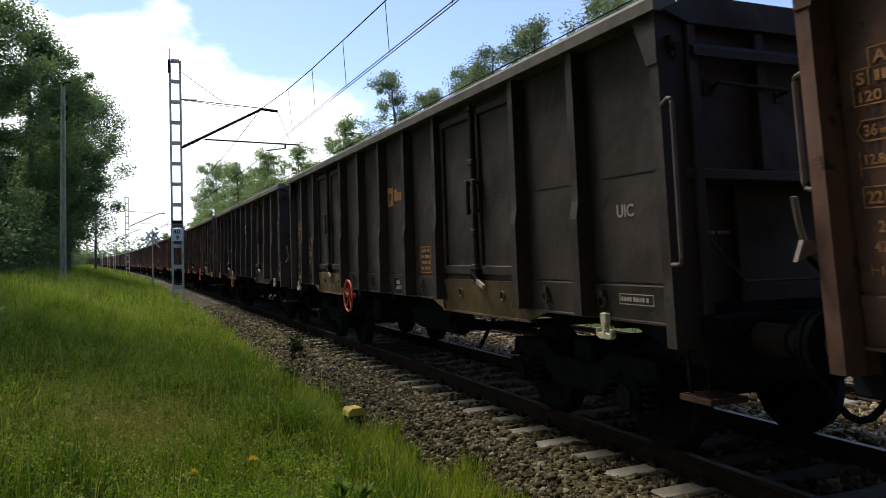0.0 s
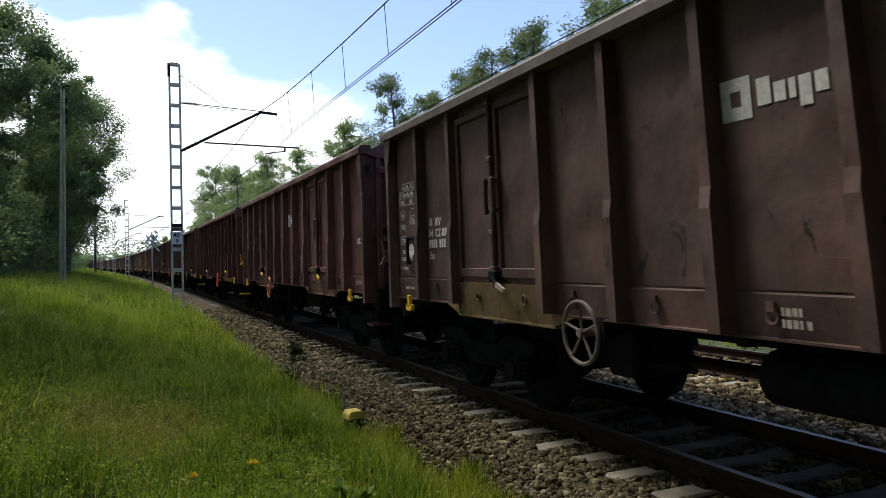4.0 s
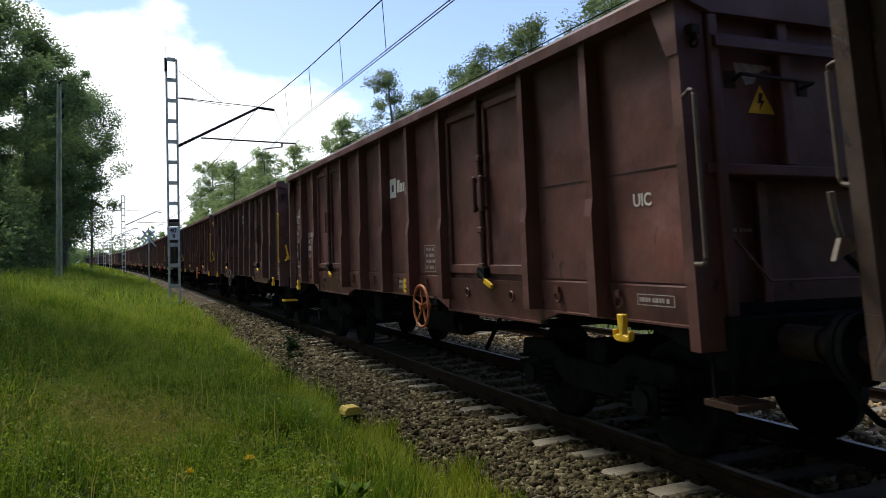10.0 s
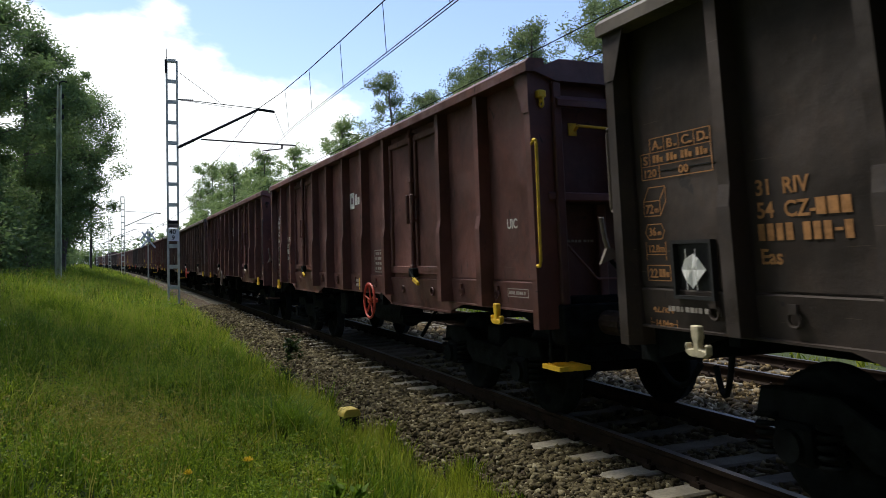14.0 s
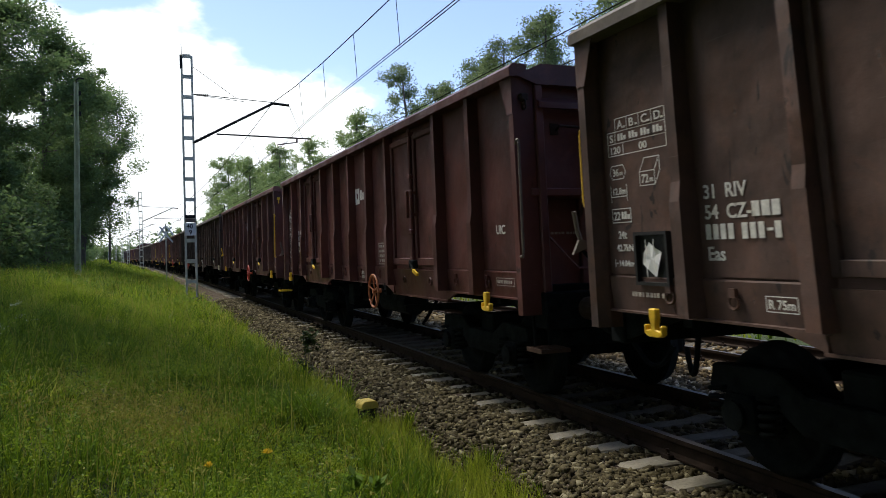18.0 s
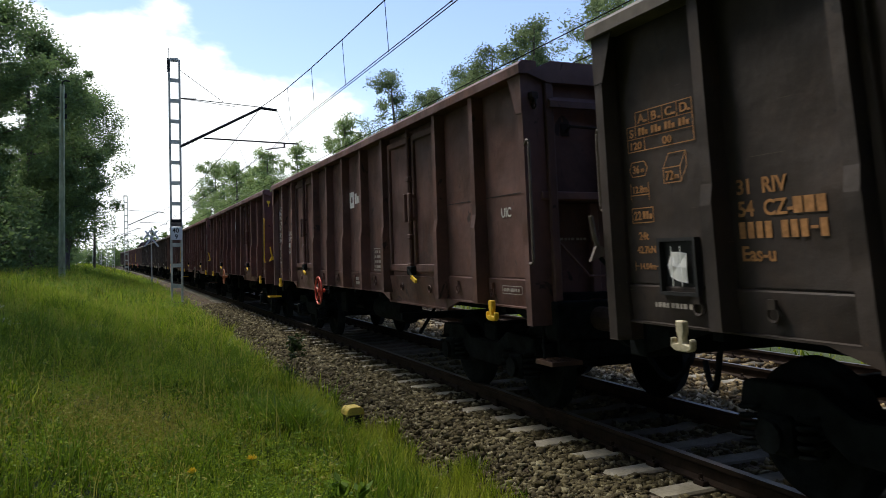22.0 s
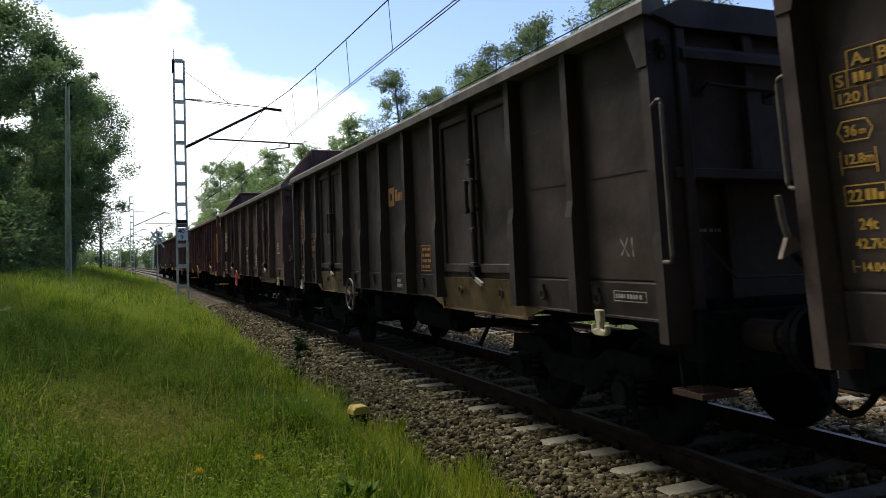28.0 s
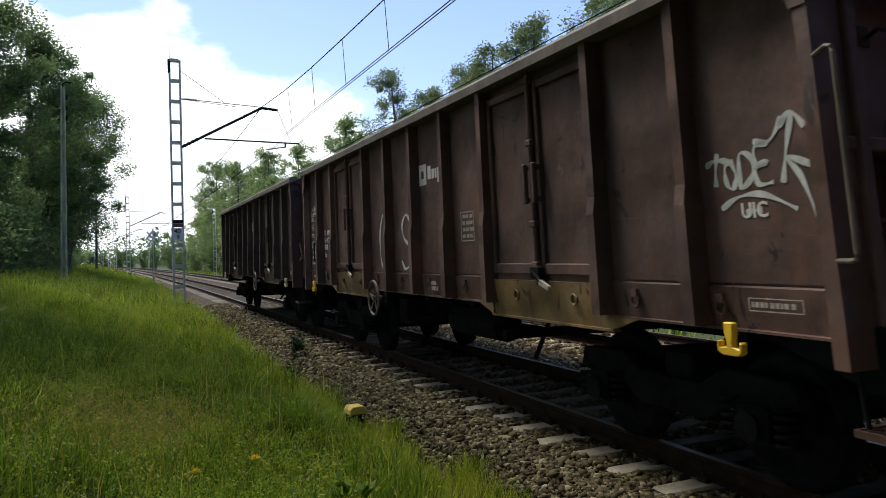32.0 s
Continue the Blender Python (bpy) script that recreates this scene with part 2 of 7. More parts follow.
FADED_ORANGE = plain("faded_orange_splash", (0.24, 0.09, 0.05), 0.7, 0.0, 0.4, 9.0)
SPRAY_YELLOW = plain("yellow_spray_paint", (0.58, 0.48, 0.05), 0.65, 0.0, 0.25, 12.0)
BLUE_SIGN = plain("blue_sign_paint", (0.03, 0.22, 0.5), 0.5)
ORANGE_SIGN = plain("orange_reflector_paint", (0.45, 0.085, 0.03), 0.5)
RAIL_SIDE = plain("rusty_rail_steel", (0.026, 0.017, 0.012), 0.8, 0.0, 0.4, 5.0, 0.3, 0.1)
RAIL_TOP = plain("polished_rail_head", (0.16, 0.14, 0.12), 0.55, 1.0, 0.08, 20.0, 0.02)
GALV = plain("galvanised_mast_steel", (0.52, 0.52, 0.44), 0.6, 0.0, 0.25, 4.0)
DARK_STEEL = plain("dark_fitting_steel", (0.014, 0.014, 0.015), 0.7, 0.0, 0.3, 6.0, 0.15, 0.2)
WIRE = plain("dark_copper_wire", (0.03, 0.028, 0.027), 0.9, 0.0, 0.1, 6.0, 0.1, 0.0)
BUFFER = plain("rusty_buffer_steel", (0.03, 0.02, 0.015), 0.65, 0.0, 0.45, 5.0, 0.3, 0.2)
STEP_RUST = plain("rusty_step_plate", (0.06, 0.035, 0.024), 0.75, 0.0, 0.4, 6.0, 0.3, 0.2)
WOOD_POLE = plain("weathered_pole_concrete", (0.44, 0.46, 0.27), 0.85, 0.0, 0.35, 2.5, 0.4)
SIGN_WHITE = plain("white_enamel_plate", (0.75, 0.75, 0.73), 0.4, 0.0, 0.06)


def concrete():
    n = Nodes("weathered_sleeper_concrete")
    f, g = n.noise(3, 6, 0.65), n.noise(40, 4, 0.6)
    c = n.mix(n.ramp(f, (0.3, 0.0), (0.7, 1.0)), (0.20, 0.18, 0.135), (0.42, 0.385, 0.30))
    c = n.mix(n.math("MULTIPLY", n.ramp(g, (0.45, 0.0), (0.7, 1.0)), 0.4), c, (0.12, 0.09, 0.06))
    # oil stain between the rails, deepened to paint in the shade underneath wagons
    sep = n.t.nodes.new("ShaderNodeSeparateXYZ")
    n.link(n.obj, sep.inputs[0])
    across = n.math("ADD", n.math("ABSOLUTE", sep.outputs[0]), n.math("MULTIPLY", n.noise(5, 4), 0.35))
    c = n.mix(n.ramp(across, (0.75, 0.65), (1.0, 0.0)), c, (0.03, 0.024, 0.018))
    return n.out(c, 0.9, g, 0.4, 0.006, 0.0, 0.08)


def stones(name="granite_ballast", gain=(0.95, 0.94, 0.83)):
    n = Nodes(name, False)
    r = n.island()
    c = n.ramp(r, (0.0, (0.02, 0.0165, 0.01)), (0.4, (0.08, 0.068, 0.04)), (0.85, (0.165, 0.142, 0.086)), (1.0, (0.36, 0.325, 0.23)))
    warm = n.noise(0.7, 3, 0.5)
    c = n.mix(n.math("MULTIPLY", warm, 0.28), c, (0.12, 0.085, 0.045))
    g = n.noise(45, 4, 0.65)
    c = n.mix(0.5, c, n.ramp(g, (0.3, 0.35), (0.7, 1.0)), "MULTIPLY")
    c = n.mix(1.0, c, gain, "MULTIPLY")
    return n.out(c, 0.9, g, 0.4, 0.006, 0.0, 0.15)


def bed():
    n = Nodes("ballast_bed_gravel", False)
    v = n.t.nodes.new("ShaderNodeTexVoronoi")
    v.inputs["Scale"].default_value = 19
    n.link(n.pos, v.inputs["Vector"])
    c = n.mix(n.ramp(v.outputs["Color"], (0.1, 0.0), (0.9, 1.0)), (0.03, 0.023, 0.017), (0.17, 0.138, 0.10))
    c = n.mix(n.ramp(n.noise(0.6, 4), (0.35, 0.0), (0.7, 0.4)), c, (0.085, 0.055, 0.032))
    return n.out(c, 0.95, v.outputs["Distance"], 1.0, -0.05, 0.0, 0.1)


def soil():
    n = Nodes("meadow_soil", False)
    f, g = n.noise(0.5, 5, 0.6), n.noise(9, 6, 0.7)
    c = n.mix(n.ramp(f, (0.35, 0.0), (0.65, 1.0)), (0.028, 0.05, 0.008), (0.06, 0.085, 0.016))
    c = n.mix(n.ramp(g, (0.4, 0.0), (0.75, 0.7)), c, (0.05, 0.045, 0.02))
    return n.out(c, 0.95, g, 0.8, 0.08)


def leafy(name, dark, light, tip=None, trans=0.35):
    """Leaves and blades: each island its own shade, with light let through."""
    n = Nodes(name, False)
    r = n.island()
    patch = n.noise(0.55, 4, 0.6)
    c = n.mix(r, dark, light)
    if tip:
        c = n.mix(n.ramp(patch, (0.45, 0.0), (0.68, 0.75)), c, tip)
    tr = n.t.nodes.new("ShaderNodeBsdfTranslucent")
    n.link(n.mix(0.5, c, scaled(light, 1.5)), tr.inputs[0])
    mx = n.t.nodes.new("ShaderNodeMixShader")
    mx.inputs[0].default_value = trans
    n.out(c, 0.6, spec=0.2)
    n.link(n.b.outputs[0], mx.inputs[1])
    n.link(tr.outputs[0], mx.inputs[2])
    n.link(mx.outputs[0], n.t.nodes["Material Output"].inputs[0])
    return n.mat


def meadow():
    """Grass blades: fresh and olive patches, each blade its own shade."""
    n = Nodes("meadow_grass", False)
    r = n.island()
    fresh = n.ramp(r, (0.0, (0.04, 0.075, 0.006)), (0.42, (0.125, 0.21, 0.010)), (0.8, (0.34, 0.46, 0.02)), (1.0, (0.52, 0.58, 0.08)))
    olive = n.ramp(r, (0.0, (0.06, 0.075, 0.007)), (0.35, (0.185, 0.215, 0.013)), (0.75, (0.318, 0.319, 0.024)), (1.0, (0.516, 0.454, 0.095)))
    deep = n.ramp(r, (0.0, (0.035, 0.07, 0.007)), (0.5, (0.09, 0.175, 0.012)), (1.0, (0.198, 0.311, 0.024)))
    p, q = n.noise(0.42, 5, 0.62), n.noise(1.5, 4, 0.6)
    c = n.mix(n.ramp(p, (0.48, 0.0), (0.62, 0.85)), fresh, olive)
    c = n.mix(n.ramp(q, (0.54, 0.0), (0.64, 0.8)), c, deep)
    tr = n.t.nodes.new("ShaderNodeBsdfTranslucent")
    n.link(c, tr.inputs[0])
    mx = n.t.nodes.new("ShaderNodeMixShader")
    mx.inputs[0].default_value = 0.4
    n.out(c, 0.55, spec=0.25)
    n.link(n.b.outputs[0], mx.inputs[1])
    n.link(tr.outputs[0], mx.inputs[2])
    n.link(mx.outputs[0], n.t.nodes["Material Output"].inputs[0])
    return n.mat


def bark():
    n = Nodes("grey_brown_bark")
    g = n.noise(5, 6, 0.7, stretch=(3, 3, 0.6))
    c = n.mix(n.ramp(g, (0.35, 0.0), (0.7, 1.0)), (0.05, 0.04, 0.032), (0.17, 0.15, 0.125))
    return n.out(c, 0.95, g, 0.8, 0.03)


# brighter copy of the ballast: sunlight beyond the train painted into its colour
SUNLIT_STONE = stones("sunlit_ballast", (2.1, 1.85, 1.55))
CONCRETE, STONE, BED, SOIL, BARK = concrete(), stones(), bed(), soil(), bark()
GRASS = meadow()
DRY = leafy("dry_grass_stalks", (0.20, 0.22, 0.03), (0.40, 0.38, 0.08))
HERB = leafy("broad_herb_leaves", (0.06, 0.115, 0.012), (0.22, 0.33, 0.035), None, 0.4)
CLOVER = leafy("small_herb_leaves", (0.09, 0.15, 0.010), (0.31, 0.41, 0.03), (0.32, 0.33, 0.045), 0.4)
LEAF_DARK = leafy("dense_tree_leaves", (0.065, 0.11, 0.04), (0.135, 0.20, 0.068), None, 0.48)
LEAF_LIGHT = leafy("birch_leaves", (0.055, 0.09, 0.04), (0.19, 0.245, 0.105), None, 0.42)
VERGE = leafy("verge_grass", (0.10, 0.16, 0.012), (0.40, 0.44, 0.05), None, 0.42)
# paler copy of the birch leaves: distance haze painted into the colour
LEAF_HAZED = leafy("haze_paled_tree_leaves", (0.085, 0.14, 0.05), (0.26, 0.34, 0.13), None, 0.48)
TUFT = leafy("dark_grass_tufts", (0.02, 0.05, 0.005), (0.17, 0.27, 0.018), None, 0.35)
SEED = leafy("ripe_seed_grass", (0.16, 0.15, 0.02), (0.40, 0.35, 0.075), None, 0.35)
WEED = leafy("dark_weed_leaves", (0.012, 0.022, 0.006), (0.05, 0.085, 0.02), None, 0.2)
FLOWER = plain("yellow_flower_petals", (0.85, 0.58, 0.02), 0.6, 0.0, 0.15)
UMBEL = leafy("cream_flower_heads", (0.35, 0.38, 0.16), (0.6, 0.6, 0.36), None, 0.3)
BLOSSOM = plain("yellow_green_blossom", (0.50, 0.50, 0.08), 0.7, 0.0, 0.2)


# ---- mesh helpers ----
def mesh_of(bm, name, smooth=False):
    me = bpy.data.meshes.new(name)
    bm.to_mesh(me)
    bm.free()
    if smooth:
        me.polygons.foreach_set("use_smooth", [True] * len(me.polygons))
    return me


def from_arrays(name, verts, faces, smooth=False):
    me = bpy.data.meshes.new(name)
    me.from_pydata([tuple(v) for v in verts], [], [tuple(f) for f in faces])
    if smooth:
        me.polygons.foreach_set("use_smooth", [True] * len(me.polygons))
    return me


def quads(name, verts, faces):
    """A mesh from numpy arrays: verts (n, 3), faces (m, k)."""
    me = bpy.data.meshes.new(name)
    k = faces.shape[1]
    me.vertices.add(len(verts))
    me.vertices.foreach_set("co", verts.astype(np.float32).ravel())
    me.loops.add(faces.size)
    me.loops.foreach_set("vertex_index", faces.astype(np.int32).ravel())
    me.polygons.add(len(faces))
    me.polygons.foreach_set("loop_start", np.arange(0, faces.size, k, dtype=np.int32))
    me.update(calc_edges=True)
    me.validate()
    return me


def box(bm, x0, x1, y0, y1, z0, z1, bevel=0.0):
    m = Matrix.LocRotScale(((x0 + x1) / 2, (y0 + y1) / 2, (z0 + z1) / 2), None, (abs(x1 - x0), abs(y1 - y0), abs(z1 - z0)))
    r = bmesh.ops.create_cube(bm, size=1, matrix=m)
    if bevel:
        edges = {e for v in r["verts"] for e in v.link_edges}
        bmesh.ops.bevel(bm, geom=list(edges), offset=bevel, segments=1, affect="EDGES")
    return bm


def rod(bm, a, b, r, n=8, r2=None):
    a, b = Vector(a), Vector(b)
    q = (b - a).to_track_quat("Z", "Y").to_matrix().to_4x4()
    m = Matrix.Translation((a + b) / 2) @ q
    bmesh.ops.create_cone(bm, cap_ends=True, segments=n, radius1=r, radius2=r if r2 is None else r2, depth=(b - a).length, matrix=m)
    return bm


def prism(bm, outline, axis, lo, hi):
    """An outline in a plane, pushed along an axis: x takes (y, z), y takes (x, z), z takes (x, y)."""
    def at(p, h):
        return {"x": (h, p[0], p[1]), "y": (p[0], h, p[1]), "z": (p[0], p[1], h)}[axis]
    a = [bm.verts.new(at(p, lo)) for p in outline]
    b = [bm.verts.new(at(p, hi)) for p in outline]
    bm.faces.new(a)
    bm.faces.new(b[::-1])
    for i in range(len(a)):
        j = (i + 1) % len(a)
        bm.faces.new((a[j], a[i], b[i], b[j]))
    bmesh.ops.recalc_face_normals(bm, faces=bm.faces)
    return bm


def tube(bm, pts, r, n=6):
    """One bent tube through the points."""
    pts = [Vector(p) for p in pts]
    rows = []
    for i, p in enumerate(pts):
        way = (pts[min(i + 1, len(pts) - 1)] - pts[max(i - 1, 0)]).normalized()
        side = way.cross(Vector((0, 0, 1)) if abs(way.z) < 0.95 else Vector((1, 0, 0))).normalized()
        up = side.cross(way)
        rows.append([bm.verts.new(p + (side * math.cos(2 * math.pi * k / n) + up * math.sin(2 * math.pi * k / n)) * r) for k in range(n)])
    for a, b in zip(rows, rows[1:]):
        for k in range(n):
            bm.faces.new((a[k], a[(k + 1) % n], b[(k + 1) % n], b[k]))
    bm.faces.new(rows[0][::-1])
    bm.faces.new(rows[-1])
    bmesh.ops.recalc_face_normals(bm, faces=bm.faces)
    return bm


def ring(bm, c, r, t, axis="x", n=28, k=8):
    """A torus round c."""
    rows = []
    for i in range(n):
        a = 2 * math.pi * i / n
        row = []
        for j in range(k):
            b = 2 * math.pi * j / k
            u, h = r + t * math.cos(b), t * math.sin(b)
            p = (h, u * math.cos(a), u * math.sin(a)) if axis == "x" else (u * math.cos(a), u * math.sin(a), h)
            row.append(bm.verts.new(Vector(c) + Vector(p)))
        rows.append(row)
    for i in range(n):
        for j in range(k):
            bm.faces.new((rows[i][j], rows[(i + 1) % n][j], rows[(i + 1) % n][(j + 1) % k], rows[i][(j + 1) % k]))
    bmesh.ops.recalc_face_normals(bm, faces=bm.faces)
    return bm


SHARED = {}


def shared(key, make, smooth=False):
    """One mesh for all alike parts."""
    if key not in SHARED:
        bm = bmesh.new()
        make(bm)
        SHARED[key] = mesh_of(bm, key, smooth)
    return SHARED[key]


def part_of(name, me, material, parent, m=None, label=""):
    """A part with its own material on a mesh that others may share."""
    ob = new(name, me)
    if not me.materials:
        me.materials.append(None)
    ob.material_slots[0].link = "OBJECT"
    ob.material_slots[0].material = material
    ob.parent = parent
    if m is not None:
        ob.matrix_basis = m
    return tagged(ob, label)


def part(name, bm, material, parent, label="", smooth=False):
    ob = new(name, mesh_of(bm, name, smooth))
    ob.data.materials.append(material)
    ob.parent = parent
    return tagged(ob, label)


def thing(name, m, label, category, group="", kind=""):
    ob = new(name)
    ob.matrix_basis = m
    return tagged(ob, label, category, group, kind)


# ---- ground ----
def smooth01(x):
    x = np.clip(x, 0, 1)
    return x * x * (3 - 2 * x)


def ground_z(s, d):
    """The height of the ground: a meadow bank beside the line, a flat verge beyond it."""
    s, d = np.asarray(s, float), np.asarray(d, float)
    z = np.interp(d, [-300, -40, -12, -8, -6.5, -5, -4, -3, -2.2, -1.6, 5.6, 7.0, 9, 20, 300],
                  [1.2, 1.0, 0.9, 0.72, 0.42, 0.02, -0.14, -0.36, -0.66, -0.75, -0.75, -0.72, -0.5, -0.3, 0.5])
    z = z + 0.28 * smooth01((s - 8) / 20) * smooth01((-2.3 - d) / 1.0) * smooth01((d + 12) / 4)
    z = z + 0.06 * np.sin(s * 0.9 + d * 1.7) * smooth01((-2.6 - d) / 0.8) + 0.04 * np.sin(s * 2.1 - d * 2.6) * smooth01((-2.6 - d) / 0.8)
    return z


def build_ground():
    ss = np.concatenate([np.arange(-60, 0, 4), np.arange(0, 40, 0.7), np.arange(40, 140, 4), np.arange(140, 400, 20), np.arange(400, 2001, 200)])
    dd = np.concatenate([[-1500, -700, -300, -150, -80, -50, -30, -20, -15], np.arange(-12, -1.4, 0.4), [0, 2, 4, 5.6, 6.3, 7, 8, 9, 11, 14, 20, 40, 80, 200, 500, 1500]])
    S, D = np.meshgrid(ss, dd, indexing="ij")
    sk = np.minimum(S, 400)
    x, y = np_line(sk, D)
    h = K * 400
    x, y = x - math.sin(h) * (S - sk), y + math.cos(h) * (S - sk)
    v = np.stack([x, y, ground_z(S, D)], -1).reshape(-1, 3)
    n = len(dd)
    i = (np.arange(len(ss) - 1)[:, None] * n + np.arange(n - 1)[None]).ravel()
    me = quads("ground", v, np.stack([i, i + n, i + n + 1, i + 1], -1))
    me.polygons.foreach_set("use_smooth", [True] * len(me.polygons))
    me.materials.append(SOIL)
    tagged(new("ground", me), "meadow ground with soil under rough green grass", "ground", "", "structure")


def build_bed():
    """The ballast bed that carries both tracks."""
    prof = [(-2.55, -0.70), (-2.2, -0.52), (-1.75, -0.23), (-1.4, -0.205), (0, -0.235), (1.5, -0.205), (2.0, -0.23), (2.6, -0.205), (4.02, -0.235), (5.5, -0.205), (6.0, -0.32), (6.9, -0.85)]
    ss = np.concatenate([np.arange(-60, 0, 6), np.arange(0, 40, 1.0), np.arange(40, 401, 6)])
    v = []
    for s in ss:
        for d, z in prof:
            v.append((*on_line(s, d), z + 0.015 * math.sin(s * 1.3 + d * 3)))
    n = len(prof)
    f = [(i * n + j, i * n + j + 1, (i + 1) * n + j + 1, (i + 1) * n + j) for i in range(len(ss) - 1) for j in range(n - 1)]
    me = from_arrays("ballast_bed", v, f)
    me.materials.append(BED)
    tagged(new("ballast_bed", me), "grey-brown crushed stone ballast bed under two tracks", "ballast", "", "structure")


def build_stones():
    """Loose broken stones on the bed, thickest beside the meadow."""
    rng = np.random.default_rng(7)
    base = np.array([(x, y, z) for x in (-0.8, 0.8) for y in (-0.8, 0.8) for z in (-0.8, 0.8)])
    tri = np.array([(0, 1, 3, 2), (4, 6, 7, 5), (0, 4, 5, 1), (2, 3, 7, 6), (0, 2, 6, 4), (1, 5, 7, 3)])

    def scatter(n, s0, s1, d0, d1, size, power=1.0):
        u = rng.random(n) ** power
        return s0 + u * (s1 - s0), d0 + rng.random(n) * (d1 - d0), rng.uniform(0.6, 1.35, n) * size

    sets = [scatter(19000, 2.2, 13, -2.45, -0.8, 0.025), scatter(12000, 13, 34, -2.35, -0.8, 0.031, 1.4),
            scatter(3600, 2.5, 14, -0.75, 0.75, 0.036), scatter(7200, 2.5, 16, 0.8, 3.2, 0.036), scatter(2600, 16, 36, 0.8, 3.0, 0.05),
            scatter(1600, 3, 16, 3.2, 5.2, 0.04), scatter(9000, -12, 2.2, -2.45, -0.8, 0.04), scatter(3000, -10, 2.5, -0.75, 0.75, 0.045), scatter(5000, -10, 2.5, 0.8, 5.4, 0.05)]
    s, d, r = (np.concatenate(a) for a in zip(*sets))
    # the sleepers' tops stay clear
    clear = np.zeros(len(s), bool)
    for off, first in ((0.0, 5.47), (4.02, 6.85)):
        phase = np.abs((s - first + 0.3) % 0.6 - 0.3)
        clear |= (phase < 0.145) & (np.abs(d - off) < 1.32 + 0.1 * np.sin(s * 7))
    s, d, r = s[~clear], d[~clear], r[~clear]
    x, y = np_line(s, d)
    z = np.interp(d, [-2.55, -2.2, -1.75, -1.4, 0, 1.5, 2.0, 2.6, 5.5], [-0.70, -0.50, -0.225, -0.20, -0.23, -0.20, -0.225, -0.20, -0.20]) + rng.uniform(-0.2, 0.55, len(s)) * r
    n = len(s)
    shape = (base[None] + rng.uniform(-0.5, 0.5, (n, len(base), 3))) * rng.uniform(0.6, 1.4, (n, 1, 3)) * np.array([1, 1, 0.75])
    tilt = rng.uniform(-0.7, 0.7, (n, 1))
    shape = np.stack([shape[..., 0] * np.cos(tilt) - shape[..., 2] * np.sin(tilt), shape[..., 1], shape[..., 0] * np.sin(tilt) + shape[..., 2] * np.cos(tilt)], -1)
    a = rng.uniform(0, 6.28, n)
    ca, sa = np.cos(a)[:, None], np.sin(a)[:, None]
    px, py = shape[..., 0] * ca - shape[..., 1] * sa, shape[..., 0] * sa + shape[..., 1] * ca
    v = np.stack([x[:, None] + px * r[:, None], y[:, None] + py * r[:, None], z[:, None] + shape[..., 2] * r[:, None]], -1).reshape(-1, 3)
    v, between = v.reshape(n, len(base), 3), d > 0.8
    # stones past the near track take the copy with painted sunlight
    for name, pick, material, label in (("ballast_stones", ~between, STONE, "loose broken granite stones of mixed grey and brown"), ("sandy_stones", between, SUNLIT_STONE, "stones between the two tracks, sunlight painted into their lighter warm colour")):
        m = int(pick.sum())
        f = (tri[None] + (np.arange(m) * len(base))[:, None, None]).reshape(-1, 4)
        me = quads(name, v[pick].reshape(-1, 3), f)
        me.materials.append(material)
        tagged(new(name, me), label, "gravel", "", "stuff")


RAIL_PROFILE = [(-0.036, 0.0), (0.036, 0.0), (0.036, -0.035), (0.010, -0.055), (0.009, -0.135), (0.062, -0.158), (0.062, -0.172),
                (-0.062, -0.172), (-0.062, -0.158), (-0.009, -0.135), (-0.010, -0.055), (-0.036, -0.035)]


def sleeper_mesh(bm):
    prof = [(-1.3, -0.215), (-1.27, -0.185), (-0.85, -0.175), (-0.55, -0.178), (-0.35, -0.205), (0.35, -0.205), (0.55, -0.178), (0.85, -0.175), (1.27, -0.185), (1.3, -0.215), (1.3, -0.36), (-1.3, -0.36)]
    prism(bm, prof, "y", -0.12, 0.12)
    bmesh.ops.bevel(bm, geom=[e for e in bm.edges if abs(e.verts[0].co.y - e.verts[1].co.y) < 1e-4 and e.verts[0].co.z > -0.3], offset=0.018, segments=1, affect="EDGES")


def fastening_mesh(bm):
    for x in (-0.10, 0.10):
        box(bm, x - 0.03, x + 0.03, -0.06, 0.06, -0.176, -0.135, 0.006)
        rod(bm, (x, 0, -0.15), (x, 0, -0.09), 0.017, 6)
        rod(bm, (x - 0.02, -0.045, -0.13), (x + 0.02 * (1 if x < 0 else -1), 0.045, -0.13), 0.011, 6)


